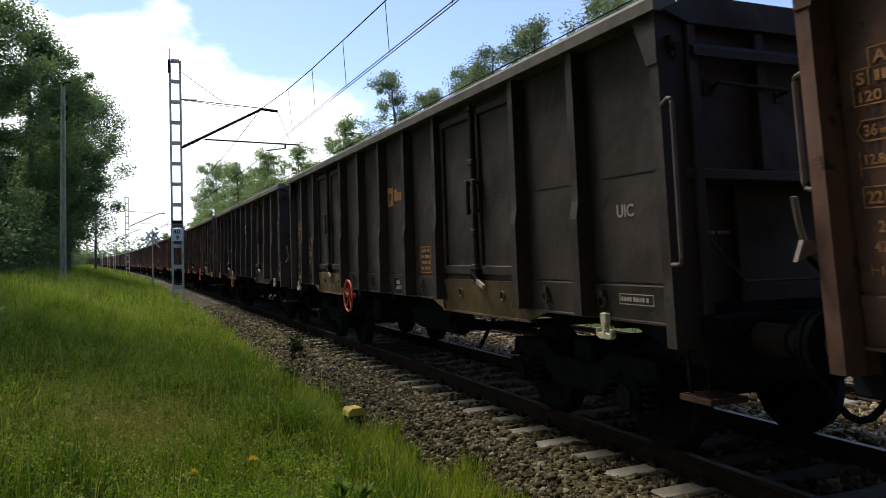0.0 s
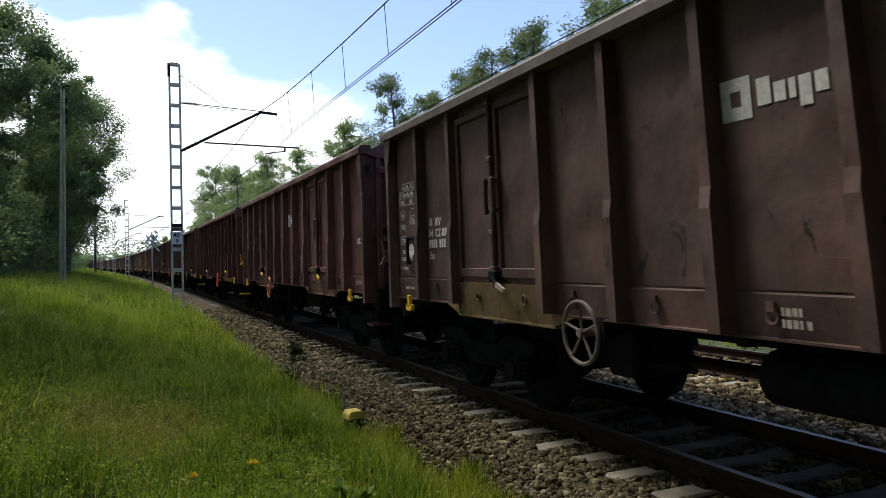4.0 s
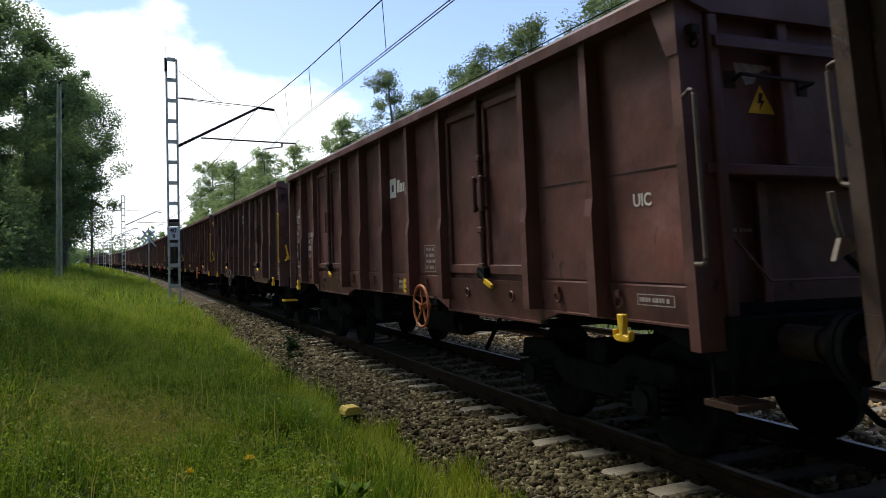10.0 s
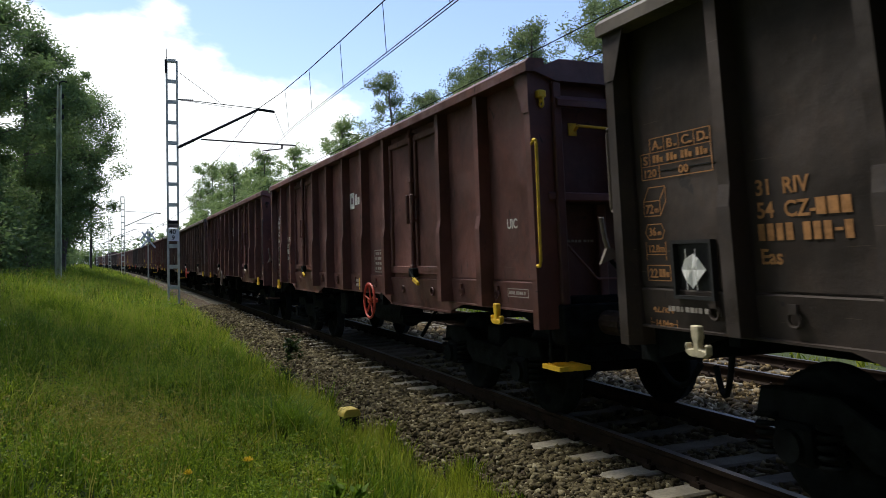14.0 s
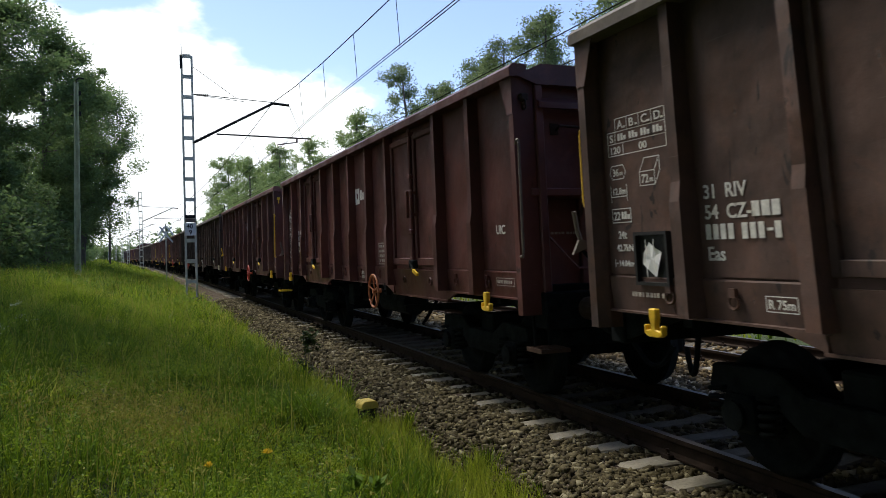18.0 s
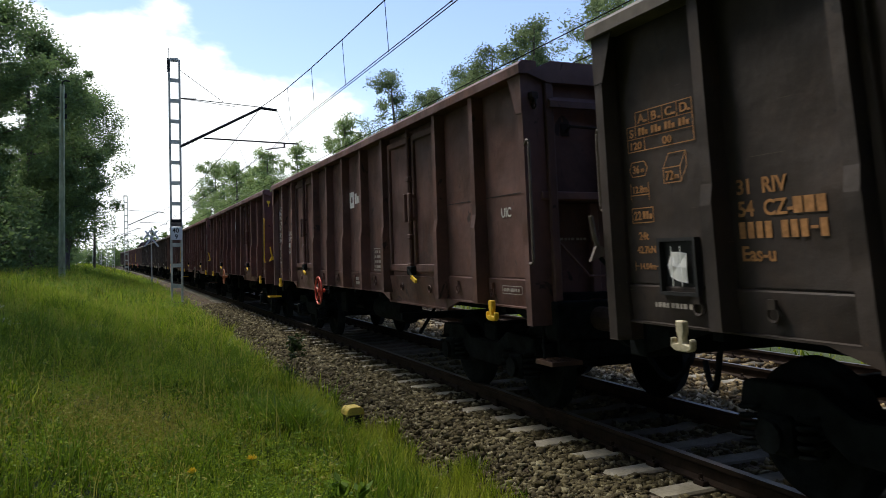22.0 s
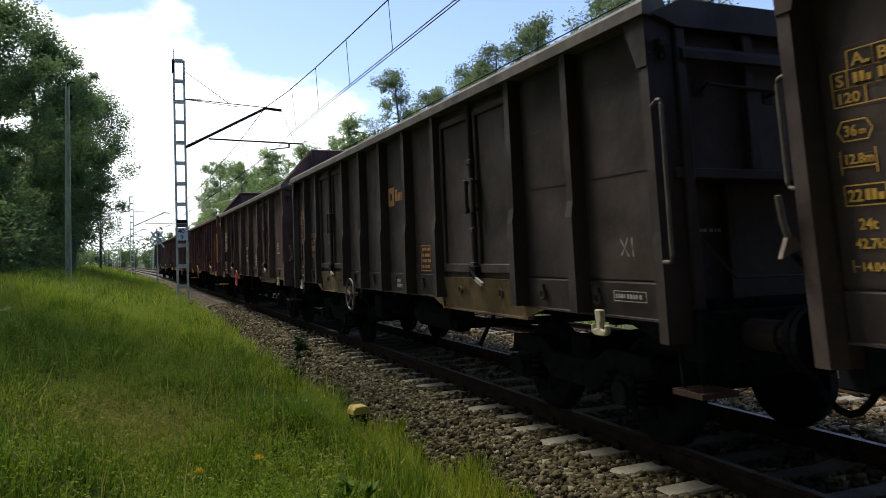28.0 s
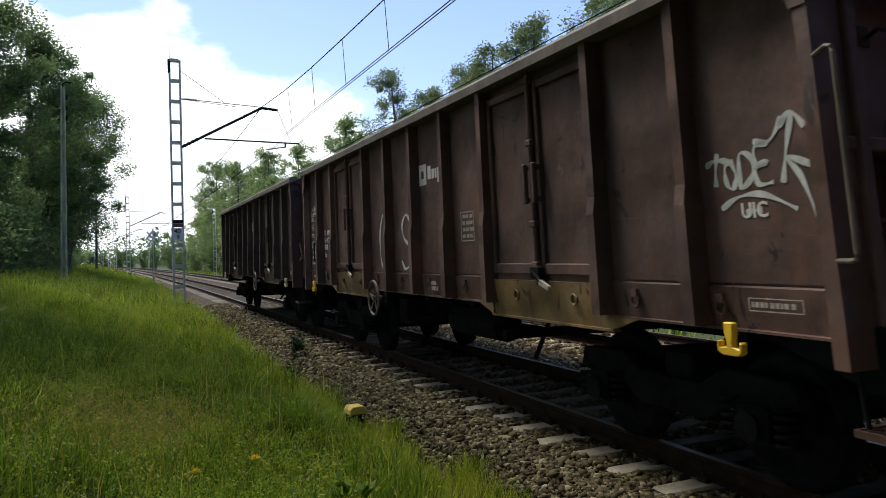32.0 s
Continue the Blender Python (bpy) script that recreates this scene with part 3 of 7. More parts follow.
def build_track(name, offset, label):
    track = thing(name, pose(0, 0, 0), label, "railway track", "", "structure")
    ss = np.concatenate([np.arange(-60, 60, 3), np.arange(60, 401, 8)])
    for side in (-0.7535, 0.7535):
        v, n = [], len(RAIL_PROFILE)
        for s in ss:
            v += [(*on_line(s, offset + side + x), z) for x, z in RAIL_PROFILE]
        f = [(i * n + (j + 1) % n, i * n + j, (i + 1) * n + j, (i + 1) * n + (j + 1) % n) for i in range(len(ss) - 1) for j in range(n)]
        me = from_arrays("rail", v, f)
        me.materials.append(RAIL_SIDE)
        me.materials.append(RAIL_TOP)
        me.polygons.foreach_set("material_index", [1 if i % n == 0 else 0 for i in range(len(f))])
        rail = new("rail", me)
        rail.parent = track
        tagged(rail, "rusty steel rail with a polished running surface")
    me = shared("sleeper", sleeper_mesh)
    clip = shared("rail_fastening", fastening_mesh)
    first = 5.35 if offset < 1 else 6.73
    for i in range(-50, 190):
        s = first + 0.6 * i
        wob = random.uniform(-0.02, 0.02)
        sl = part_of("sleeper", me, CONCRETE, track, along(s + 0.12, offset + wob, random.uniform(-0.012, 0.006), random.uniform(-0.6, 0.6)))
        if -3 <= i <= 40:
            for side in (-0.7535, 0.7535):
                part_of("rail_fastening", clip, RAIL_SIDE, sl, pose(side - wob, 0, 0))
    far = bmesh.new()
    for i in range(190, 420):
        m = along(first + 0.6 * i, offset, 0)
        c = bmesh.ops.create_cube(far, size=1, matrix=m @ Matrix.LocRotScale((0, 0, -0.26), None, (2.6, 0.24, 0.16)))
    ob = part("far_sleepers", far, CONCRETE, track)
    tagged(ob, "concrete sleepers far down the line", kind="stuff")


# ---- wagons ----
PITCH = 14.35
END = 0.13            # how far the ends reach beyond the middle part's frame
POSTS = [6.53, 5.37, 4.28, 2.21, 1.105, 0.0, -1.105, -2.21, -4.28, -5.37, -6.53]
LONG_POSTS = [6.53, 4.55, 2.57, 0.83, -0.83, -2.57, -4.55, -6.53]
WX = 1.43            # the plates' outer face


def rib_mesh(bm):
    # a pressed hat-shaped post, deeper over its foot
    for z0, z1, dep, w in ((1.96, 3.38, 0.125, 0.05), (1.155, 1.96, 0.15, 0.056)):
        prism(bm, [(-WX, -w - 0.012), (-WX - dep, -w), (-WX - dep, w), (-WX, w + 0.012)], "z", z0, z1)
    prism(bm, [(-WX - 0.125, 1.96), (-WX - 0.15, 1.96), (-WX - 0.125, 2.10)], "y", -0.05, 0.05)


def corner_mesh(bm):
    prism(bm, [(-WX + 0.1, -0.07), (-WX - 0.13, -0.07), (-WX - 0.13, 0.03), (-WX - 0.03, 0.07), (-WX + 0.1, 0.07)], "z", 1.0, 3.38)
    prism(bm, [(-0.07, 3.38), (0.20, 3.38), (0.05, 3.0), (-0.07, 3.0)], "x", -WX - 0.137, -WX - 0.125)


def panel_mesh(w):
    def make(bm):
        box(bm, -WX, -WX + 0.03, -w / 2, w / 2, 1.44, 3.38)
    return make


def sill_mesh(w):
    def make(bm):
        prism(bm, [(-WX + 0.03, 1.135), (-WX - 0.03, 1.135), (-WX - 0.03, 1.15), (-WX + 0.005, 1.155), (-WX - 0.016, 1.412), (-WX - 0.010, 1.422), (-WX + 0.016, 1.424), (-WX + 0.016, 1.446), (-WX + 0.03, 1.446)], "y", -w / 2, w / 2)
    return make


def apron_mesh(bm):
    prism(bm, [(-WX - 0.055, 1.40), (-WX + 0.0, 1.03), (-WX + 0.04, 1.03), (-WX + 0.03, 1.40)], "y", -1.06, 1.06)
    box(bm, -WX - 0.03, -WX + 0.04, -1.09, 1.09, 1.015, 1.035)
    prism(bm, [(1.06, 1.03), (1.42, 1.14), (1.06, 1.14)], "x", -WX - 0.03, -WX)
    prism(bm, [(-1.06, 1.03), (-1.42, 1.14), (-1.06, 1.14)], "x", -WX - 0.03, -WX)
    for y in (-0.55, 0.5):
        ring(bm, (-WX - 0.045, y, 1.25), 0.045, 0.011, "x", 12, 5)


def hatch_leaf(bm):
    # one leaf of the side door: plate in a raised frame
    box(bm, -WX - 0.012, -WX + 0.02, -0.46, 0.46, 1.50, 3.24)
    for y0, y1, z0, z1 in ((-0.47, -0.40, 1.46, 3.28), (0.40, 0.47, 1.46, 3.28), (-0.40, 0.40, 3.20, 3.28), (-0.40, 0.40, 1.46, 1.56)):
        box(bm, -WX - 0.05, -WX, y0, y1, z0, z1, 0.008)


def bar_mesh(bm):
    rod(bm, (-WX - 0.075, 0, 1.36), (-WX - 0.075, 0, 3.36), 0.028, 8)
    for z in (1.52, 1.9, 2.66, 3.25):
        box(bm, -WX - 0.11, -WX - 0.02, -0.05, 0.05, z, z + 0.06, 0.008)


def grip_mesh(bm):
    for y in (-0.085, 0.085):
        box(bm, -WX - 0.13, -WX - 0.085, y - 0.03, y + 0.03, 2.12, 2.50, 0.012)
        box(bm, -WX - 0.09, -WX - 0.04, y - 0.02, y + 0.02, 2.14, 2.18)
        box(bm, -WX - 0.09, -WX - 0.04, y - 0.02, y + 0.02, 2.44, 2.48)


def lever_mesh(bm):
    box(bm, -WX - 0.12, -WX - 0.04, -0.10, 0.08, 1.42, 1.54, 0.015)
    rod(bm, (-WX - 0.11, 0.05, 1.50), (-WX - 0.13, -0.14, 1.40), 0.02, 6)


def lever_tip_mesh(bm):
    prism(bm, [(-0.13, 1.42), (-0.30, 1.36), (-0.29, 1.32), (-0.12, 1.375)], "x", -WX - 0.145, -WX - 0.115)


def top_mesh(bm):
    prism(bm, [(-WX - 0.17, 3.37), (-WX - 0.17, 3.46), (-WX - 0.13, 3.50), (-WX + 0.02, 3.50), (-WX + 0.04, 3.37)], "y", -6.60, 6.60)


def far_wall_mesh(bm):
    box(bm, WX - 0.03, WX, -6.53, 6.53, 1.15, 3.38)
    box(bm, WX - 0.02, WX + 0.13, -6.60, 6.60, 3.38, 3.50)
    for y in POSTS:
        box(bm, WX, WX + 0.12, y - 0.07, y + 0.07, 1.15, 3.38)


def floor_mesh(bm):
    box(bm, -WX + 0.03, WX - 0.03, -6.40, 6.40, 1.22, 1.28)
    for x in (-0.32, 0.32):
        box(bm, x - 0.06, x + 0.06, -6.2, 6.2, 0.92, 1.22)
    for y in np.arange(-5.6, 5.7, 1.4):
        box(bm, -1.36, 1.36, y - 0.05, y + 0.05, 1.06, 1.22)


def tank_mesh(bm):
    rod(bm, (-0.75, 0.3, 0.78), (-0.75, -1.1, 0.78), 0.20, 14)
    box(bm, -1.1, -0.5, 1.5, 1.9, 0.62, 1.05, 0.03)
    rod(bm, (-0.9, 2.6, 0.7), (-0.9, 1.0, 0.75), 0.03, 6)
    box(bm, -1.2, 0.9, -1.95, -1.85, 0.72, 0.82)
    rod(bm, (0.2, -2.6, 0.62), (0.2, 2.6, 0.62), 0.035, 6)
    rod(bm, (-1.05, -2.3, 0.55), (-0.6, -1.9, 0.95), 0.025, 6)


def end_plate_mesh(sign):
    def make(bm):
        y = sign * 6.33
        box(bm, -1.40, 1.40, y - 0.02, y + 0.02, 2.22, 3.30)
        box(bm, -1.40, 1.40, y - sign * 0.28 - 0.02, y - sign * 0.28 + 0.02, 1.22, 2.24)
    return make


def end_cap_mesh(sign):
    def make(bm):
        y = sign * 6.40
        prism(bm, [(-WX - 0.1, 3.38), (-1.25, 3.51), (1.25, 3.51), (WX + 0.1, 3.38), (1.3, 3.30), (-1.3, 3.30)], "y", y - 0.08, y + 0.06)
        prism(bm, [(y - 0.04, 3.17), (y + sign * 0.11, 3.12), (y + sign * 0.11, 3.06), (y - 0.04, 3.06)], "x", -1.3, 1.3)
    return make


def end_ledge_mesh(sign):
    def make(bm):
        y = sign * 6.36
        box(bm, -1.40, 1.40, y - 0.3 if sign > 0 else y - 0.09, y + 0.09 if sign > 0 else y + 0.3, 2.18, 2.26, 0.01)
    return make


def headstock_mesh(sign):
    def make(bm):
        y = sign * 6.40
        box(bm, -1.35, 1.35, y - 0.12, y + 0.08, 0.86, 1.22, 0.012)
        prism(bm, [(y, 0.86), (y - sign * 0.95, 1.15), (y, 1.15)], "x", -1.33, -1.29)
        box(bm, -0.12, 0.12, y, y + sign * 0.25, 0.95, 1.12, 0.02)
    return make


def buffer_mesh(sign):
    def make(bm):
        rod(bm, (0, sign * 6.42, 1.05), (0, sign * 6.78, 1.05), 0.115, 14)
        rod(bm, (0, sign * 6.75, 1.05), (0, sign * 6.97, 1.05), 0.085, 12)
    return make


def buffer_head_mesh(sign):
    def make(bm):
        rod(bm, (0, sign * 6.96, 1.05), (0, sign * 7.01, 1.05), 0.225, 20)
    return make


def coupling_mesh(sign):
    def make(bm):
        rod(bm, (0, sign * 6.5, 1.02), (0, sign * 6.95, 0.90), 0.045, 8)
    return make


def hose_mesh(sign):
    """A brake hose that hangs in a loop."""
    def make(bm):
        pts = [(-0.45 + 0.25 * u, sign * (6.45 + 0.5 * u), 0.98 - 0.52 * math.sin(math.pi * min(1, u * 0.8))) for u in np.linspace(0, 1, 9)]
        tube(bm, pts, 0.028, 7)
    return make


def side_rail_mesh(sign):
    """A bent grab rail on the corner post."""
    def make(bm):
        y, x = sign * 6.68, -WX - 0.17
        tube(bm, [(-WX - 0.12, y - sign * 0.17, 1.58), (x, y - sign * 0.04, 1.58), (x - 0.01, y - sign * 0.01, 1.59), (x - 0.01, y, 1.62), (x, y, 2.68), (x, y - sign * 0.01, 2.71), (x, y - sign * 0.04, 2.72), (-WX - 0.12, y - sign * 0.17, 2.70)], 0.015, 8)
    return make


def far_rail_mesh(bm):
    """A bent grab rail on the far corner, standing out beyond the end."""
    x, y = -WX - 0.07, 6.66
    tube(bm, [(x, 6.50, 2.0), (x, y - 0.04, 2.0), (x, y - 0.01, 2.01), (x, y, 2.04), (x, y, 2.62), (x, y - 0.01, 2.65), (x, y - 0.04, 2.66), (x, 6.50, 2.66)], 0.015, 8)


def cross_rail_mesh(sign):
    """A bent grab rail across the end wall."""
    def make(bm):
        y = sign * 6.46
        rod(bm, (-1.06, y, 2.89), (-0.38, y, 2.87), 0.014, 8)
        for x, z in ((-1.06, 2.89), (-0.38, 2.87)):
            rod(bm, (x, y, z), (x + (0.03 if x < -1 else -0.03), y - sign * 0.11, z - 0.03), 0.014, 8)
            box(bm, x - 0.045, x + 0.045, y - sign * 0.12, y - sign * 0.10, z - 0.08, z + 0.04)
    return make


def cock_mesh(bm):
    """The lever of the brake cock standing up beside the far corner."""
    tube(bm, [(-1.57, 6.63, 1.70), (-1.60, 6.63, 1.80), (-1.63, 6.62, 1.96)], 0.02, 6)
    prism(bm, [(-1.66, 1.60), (-1.49, 1.66), (-1.54, 1.72), (-1.60, 1.72)], "y", 6.61, 6.64)


def cock_stem_mesh(bm):
    tube(bm, [(-1.18, 6.46, 1.18), (-1.36, 6.56, 1.40), (-1.55, 6.63, 1.62), (-1.57, 6.63, 1.70)], 0.018, 6)


def lashing_mesh(bm):
    """A bent hook and rope loop at the corner post's head."""
    for z, r in ((3.12, 0.028), (3.075, 0.034)):
        ring(bm, (-WX - 0.02, -6.47, z), r, 0.010, "x", 12, 6)
    box(bm, -WX - 0.06, -WX + 0.02, -6.50, -6.42, 3.13, 3.2, 0.01)


def step_mesh(sign):
    def make(bm):
        y = sign * 6.50
        # an open grating in a flat-bar frame
        for a, b in ((y - 0.15, y - 0.138), (y + 0.138, y + 0.15)):
            box(bm, -1.50, -1.18, a, b, 0.65, 0.69)
        for a, b in ((-1.50, -1.488), (-1.192, -1.18)):
            box(bm, a, b, y - 0.138, y + 0.138, 0.65, 0.69)
        for k in range(8):
            box(bm, -1.488, -1.192, y - 0.110 + k * 0.030, y - 0.104 + k * 0.030, 0.66, 0.688)
        for k in range(4):
            box(bm, -1.434 + k * 0.060, -1.428 + k * 0.060, y - 0.138, y + 0.138, 0.658, 0.68)
    return make


def step_bar_mesh(sign):
    def make(bm):
        y = sign * 6.50
        rod(bm, (-1.42, y + 0.12, 0.69), (-1.40, y + 0.16, 1.1), 0.016, 6)
        rod(bm, (-1.25, y + 0.12, 0.69), (-1.25, y + 0.14, 1.1), 0.016, 6)
    return make


def hook_mesh(bm):
    # an anchor-shaped towing hook
    prism(bm, [(-0.05, 1.20), (0.05, 1.20), (0.05, 1.12), (0.032, 1.07), (0.035, 1.03), (0.10, 1.02), (0.105, 1.07), (0.135, 1.06), (0.13, 0.99), (0.08, 0.965),
                (-0.08, 0.965), (-0.13, 0.99), (-0.135, 1.06), (-0.105, 1.07), (-0.10, 1.02), (-0.035, 1.03), (-0.032, 1.07), (-0.05, 1.12)], "x", -WX - 0.15, -WX - 0.10)
    bmesh.ops.scale(bm, vec=(1, 0.8, 0.88), space=Matrix.Translation((0, 0, -1.20)), verts=bm.verts)
    bmesh.ops.bevel(bm, geom=bm.edges[:], offset=0.008, segments=1, affect="EDGES")


def rim_mesh(bm):
    ring(bm, (-WX - 0.22, 0, 1.05), 0.25, 0.018, "x", 32, 8)
    for k in range(5):
        a = 2 * math.pi * k / 5 + 0.3
        rod(bm, (-WX - 0.20, 0, 1.05), (-WX - 0.22, 0.24 * math.cos(a), 1.05 + 0.24 * math.sin(a)), 0.013, 6)
    rod(bm, (-WX - 0.24, 0, 1.05), (-WX - 0.10, 0, 1.05), 0.035, 10)


def shaft_mesh(bm):
    rod(bm, (-WX - 0.10, 0, 1.05), (-0.5, 0, 1.0), 0.02, 8)
    box(bm, -WX - 0.03, -WX + 0.05, -0.06, 0.06, 0.98, 1.16)


def tie_mesh(bm):
    ring(bm, (-WX - 0.03, 0, 1.28), 0.045, 0.011, "x", 14, 5)
    box(bm, -WX - 0.045, -WX - 0.02, -0.03, 0.03, 1.31, 1.37)


def frame_mesh(bm):
    # the bogie's middle beam, with its centre bearing
    box(bm, -1.0, 1.0, -0.16, 0.16, 0.52, 0.86, 0.02)
    rod(bm, (0, 0, 0.84), (0, 0, 0.95), 0.2, 12)


def side_frame_mesh(bm):
    prism(bm, [(-1.25, 0.60), (-1.2, 0.78), (-0.6, 0.80), (-0.35, 0.66), (0.35, 0.66), (0.6, 0.80), (1.2, 0.78), (1.25, 0.60), (0.62, 0.56), (0.4, 0.40), (-0.4, 0.40), (-0.62, 0.56)], "x", -0.07, 0.07)
    bmesh.ops.bevel(bm, geom=bm.edges[:], offset=0.012, segments=1, affect="EDGES")


def end_beam_mesh(bm):
    box(bm, -1.0, 1.0, -0.05, 0.05, 0.55, 0.72, 0.01)


def brake_beam_mesh(bm):
    box(bm, -0.85, 0.85, -0.05, 0.05, 0.42, 0.55, 0.01)


def box_mesh(bm):
    box(bm, -0.12, 0.12, -0.14, 0.14, 0.34, 0.60, 0.03)
    rod(bm, (-0.16, 0, 0.46), (0.16, 0, 0.46), 0.105, 12)


def spring_mesh(bm):
    """One coil spring as a single bent wire."""
    rows, n = [], 80
    for i in range(n + 1):
        a = 2 * math.pi * 5 * i / n
        row = []
        for j in range(5):
            b = 2 * math.pi * j / 5
            r = 0.075 + 0.018 * math.cos(b)
            row.append(bm.verts.new((r * math.cos(a), r * math.sin(a), 0.34 + 0.30 * i / n + 0.018 * math.sin(b))))
        rows.append(row)
    for p, q in zip(rows, rows[1:]):
        for j in range(5):
            bm.faces.new((p[j], p[(j + 1) % 5], q[(j + 1) % 5], q[j]))
    bmesh.ops.recalc_face_normals(bm, faces=bm.faces)


def axle_mesh(bm):
    rod(bm, (-1.1, 0, 0), (1.1, 0, 0), 0.075, 10)


def disc_mesh(bm):
    """A wheel round its own middle: tyre with flange, dished disc, hub."""
    prof = [(0.0, 0.10), (0.10, 0.10), (0.13, 0.03), (0.36, 0.0), (0.40, 0.07), (0.46, 0.065), (0.465, -0.04), (0.49, -0.055), (0.49, -0.07), (0.40, -0.07), (0.36, -0.03), (0.13, -0.04), (0.10, -0.09), (0.0, -0.09)]
    n, rows = 28, []
    for r, h in prof:
        rows.append([bm.verts.new((-h, r * math.cos(2 * math.pi * i / n), r * math.sin(2 * math.pi * i / n))) for i in range(n)] if r else [bm.verts.new((-h, 0, 0))])
    for a, b in zip(rows, rows[1:]):
        for i in range(n):
            j = (i + 1) % n
            if len(a) == 1:
                bm.faces.new((a[0], b[i], b[j]))
            elif len(b) == 1:
                bm.faces.new((a[j], a[i], b[0]))
            else:
                bm.faces.new((a[j], a[i], b[i], b[j]))
    bmesh.ops.recalc_face_normals(bm, faces=bm.faces)
    # chalk-marked drain holes tell the turning
    for k in range(2):
        box(bm, -0.02, 0.02, 0.24, 0.30, -0.02, 0.02)


ON_SIDE = Matrix(((0, 0, -1, 0), (-1, 0, 0, 0), (0, 1, 0, 0), (0, 0, 0, 1)))   # flat lettering stood up on the near side


SMALL = Matrix.Diagonal((0.84, 0.84, 1, 1))


def side_at(y, z, out=0.0):
    return Matrix.Translation((-WX - 0.004 - out, y, z)) @ ON_SIDE


def word(text, size):
    """Lettering as a mesh, its foot on the line, from the left."""
    key = ("word", text, size)
    if key not in SHARED:
        cu = bpy.data.curves.new("word", "FONT")
        cu.body, cu.size, cu.extrude, cu.resolution_u, cu.offset = text, size, 0.001, 3, 0.02 * size
        ob = bpy.data.objects.new("word", cu)
        SHARED[key] = bpy.data.meshes.new_from_object(ob)
        bpy.data.objects.remove(ob)
    return SHARED[key]


def bars_mesh(key, rects):
    def make(bm):
        for x, y, w, h in rects:
            box(bm, x, x + w, y, y + h, 0, 0.002)
    return shared(key, make)


def outline(x, y, w, h, t=0.008):
    return [(x, y, w, t), (x, y + h - t, w, t), (x, y, t, h), (x + w - t, y, t, h)]


def stencil_mesh(key, lines, texts=(), bars=(), t=0.009):
    """Stencilled lines, words and bars as one flat mark."""
    if key not in SHARED:
        bm = bmesh.new()
        for text, x, y, size in texts:
            k = len(bm.verts)
            bm.from_mesh(word(text, size))
            bm.verts.ensure_lookup_table()
            bmesh.ops.translate(bm, verts=bm.verts[k:], vec=(x, y, 0.001))
        for x0, y0, x1, y1 in lines:
            q = Vector((y0 - y1, x1 - x0, 0)).normalized() * t / 2
            a, b = Vector((x0, y0, 0.002)), Vector((x1, y1, 0.002))
            bm.faces.new([bm.verts.new(v) for v in (a - q, b - q, b + q, a + q)])
        for x, y, w, h in bars:
            box(bm, x, x + w, y, y + h, 0, 0.002)
        SHARED[key] = mesh_of(bm, key)
    return SHARED[key]


def frame_lines(x, y, w, h):
    return [(x, y, x + w, y), (x, y + h, x + w, y + h), (x, y, x, y + h), (x + w, y, x + w, y + h)]


def load_table():
    """The load table: lettered cells over two ruled rows of figures."""
    lines, texts, bars = [], [], []
    for i, ch in enumerate("ABCD"):
        lines += frame_lines(0.11 + i * 0.155, 0.24, 0.155, 0.13)
        texts.append((ch, 0.135 + i * 0.155, 0.265, 0.115))
        bars += [(0.215 + i * 0.155, 0.265, 0.03, 0.02)]
    lines += frame_lines(0.0, 0.12, 0.73, 0.12) + frame_lines(0.0, 0.0, 0.73, 0.12) + [(0.10, 0.12, 0.10, 0.24), (0.20, 0.0, 0.20, 0.12)]
    texts += [("S", 0.025, 0.14, 0.11), ("120", 0.015, 0.02, 0.10), ("00", 0.40, 0.02, 0.10)]
    for i in range(4):
        bars += [(0.135 + i * 0.15, 0.145, 0.028, 0.07), (0.175 + i * 0.15, 0.145, 0.028, 0.07), (0.213 + i * 0.15, 0.145, 0.03, 0.045)]
    return stencil_mesh("load_table", lines, texts, bars)


def volume_mark():
    a, d = 0.22, (0.08, 0.12)
    lines = frame_lines(0, 0, a, 0.13) + [(0, 0.13, d[0], 0.13 + d[1]), (a, 0.13, a + d[0], 0.13 + d[1]), (a, 0, a + d[0], d[1]), (d[0], 0.13 + d[1], a + d[0], 0.13 + d[1]), (a + d[0], d[1], a + d[0], 0.13 + d[1])]
    return stencil_mesh("volume_mark", lines, [("72", 0.02, 0.025, 0.11), ("m", 0.14, 0.03, 0.07)])


def area_mark():
    pts = [(0.04, 0), (0.22, 0), (0.26, 0.065), (0.22, 0.13), (0.04, 0.13), (0, 0.065)]
    return stencil_mesh("area_mark", [(*p, *q) for p, q in zip(pts, pts[1:] + pts[:1])], [("36", 0.045, 0.03, 0.10), ("m", 0.16, 0.035, 0.065)])


def length_mark():
    return stencil_mesh("length_mark", [(0, -0.04, 0, 0.12), (0.26, -0.04, 0.26, 0.12), (0, 0.01, 0.26, 0.01)], [("12.8m", 0.02, 0.03, 0.09)])


def tare_mark():
    return stencil_mesh("tare_mark", frame_lines(0, 0, 0.30, 0.13), [("22", 0.02, 0.025, 0.11)], [(0.15, 0.03, 0.035, 0.07), (0.195, 0.03, 0.035, 0.07), (0.24, 0.03, 0.04, 0.045)])


def data_plate():
    r = outline(0, 0, 0.36, 0.34, 0.012)
    for j in range(4):
        for i in range(3):
            r.append((0.04 + 0.10 * i + 0.012 * ((i + j) % 2), 0.04 + 0.075 * j, 0.07 + 0.012 * ((i * j) % 3), 0.04))
    return r


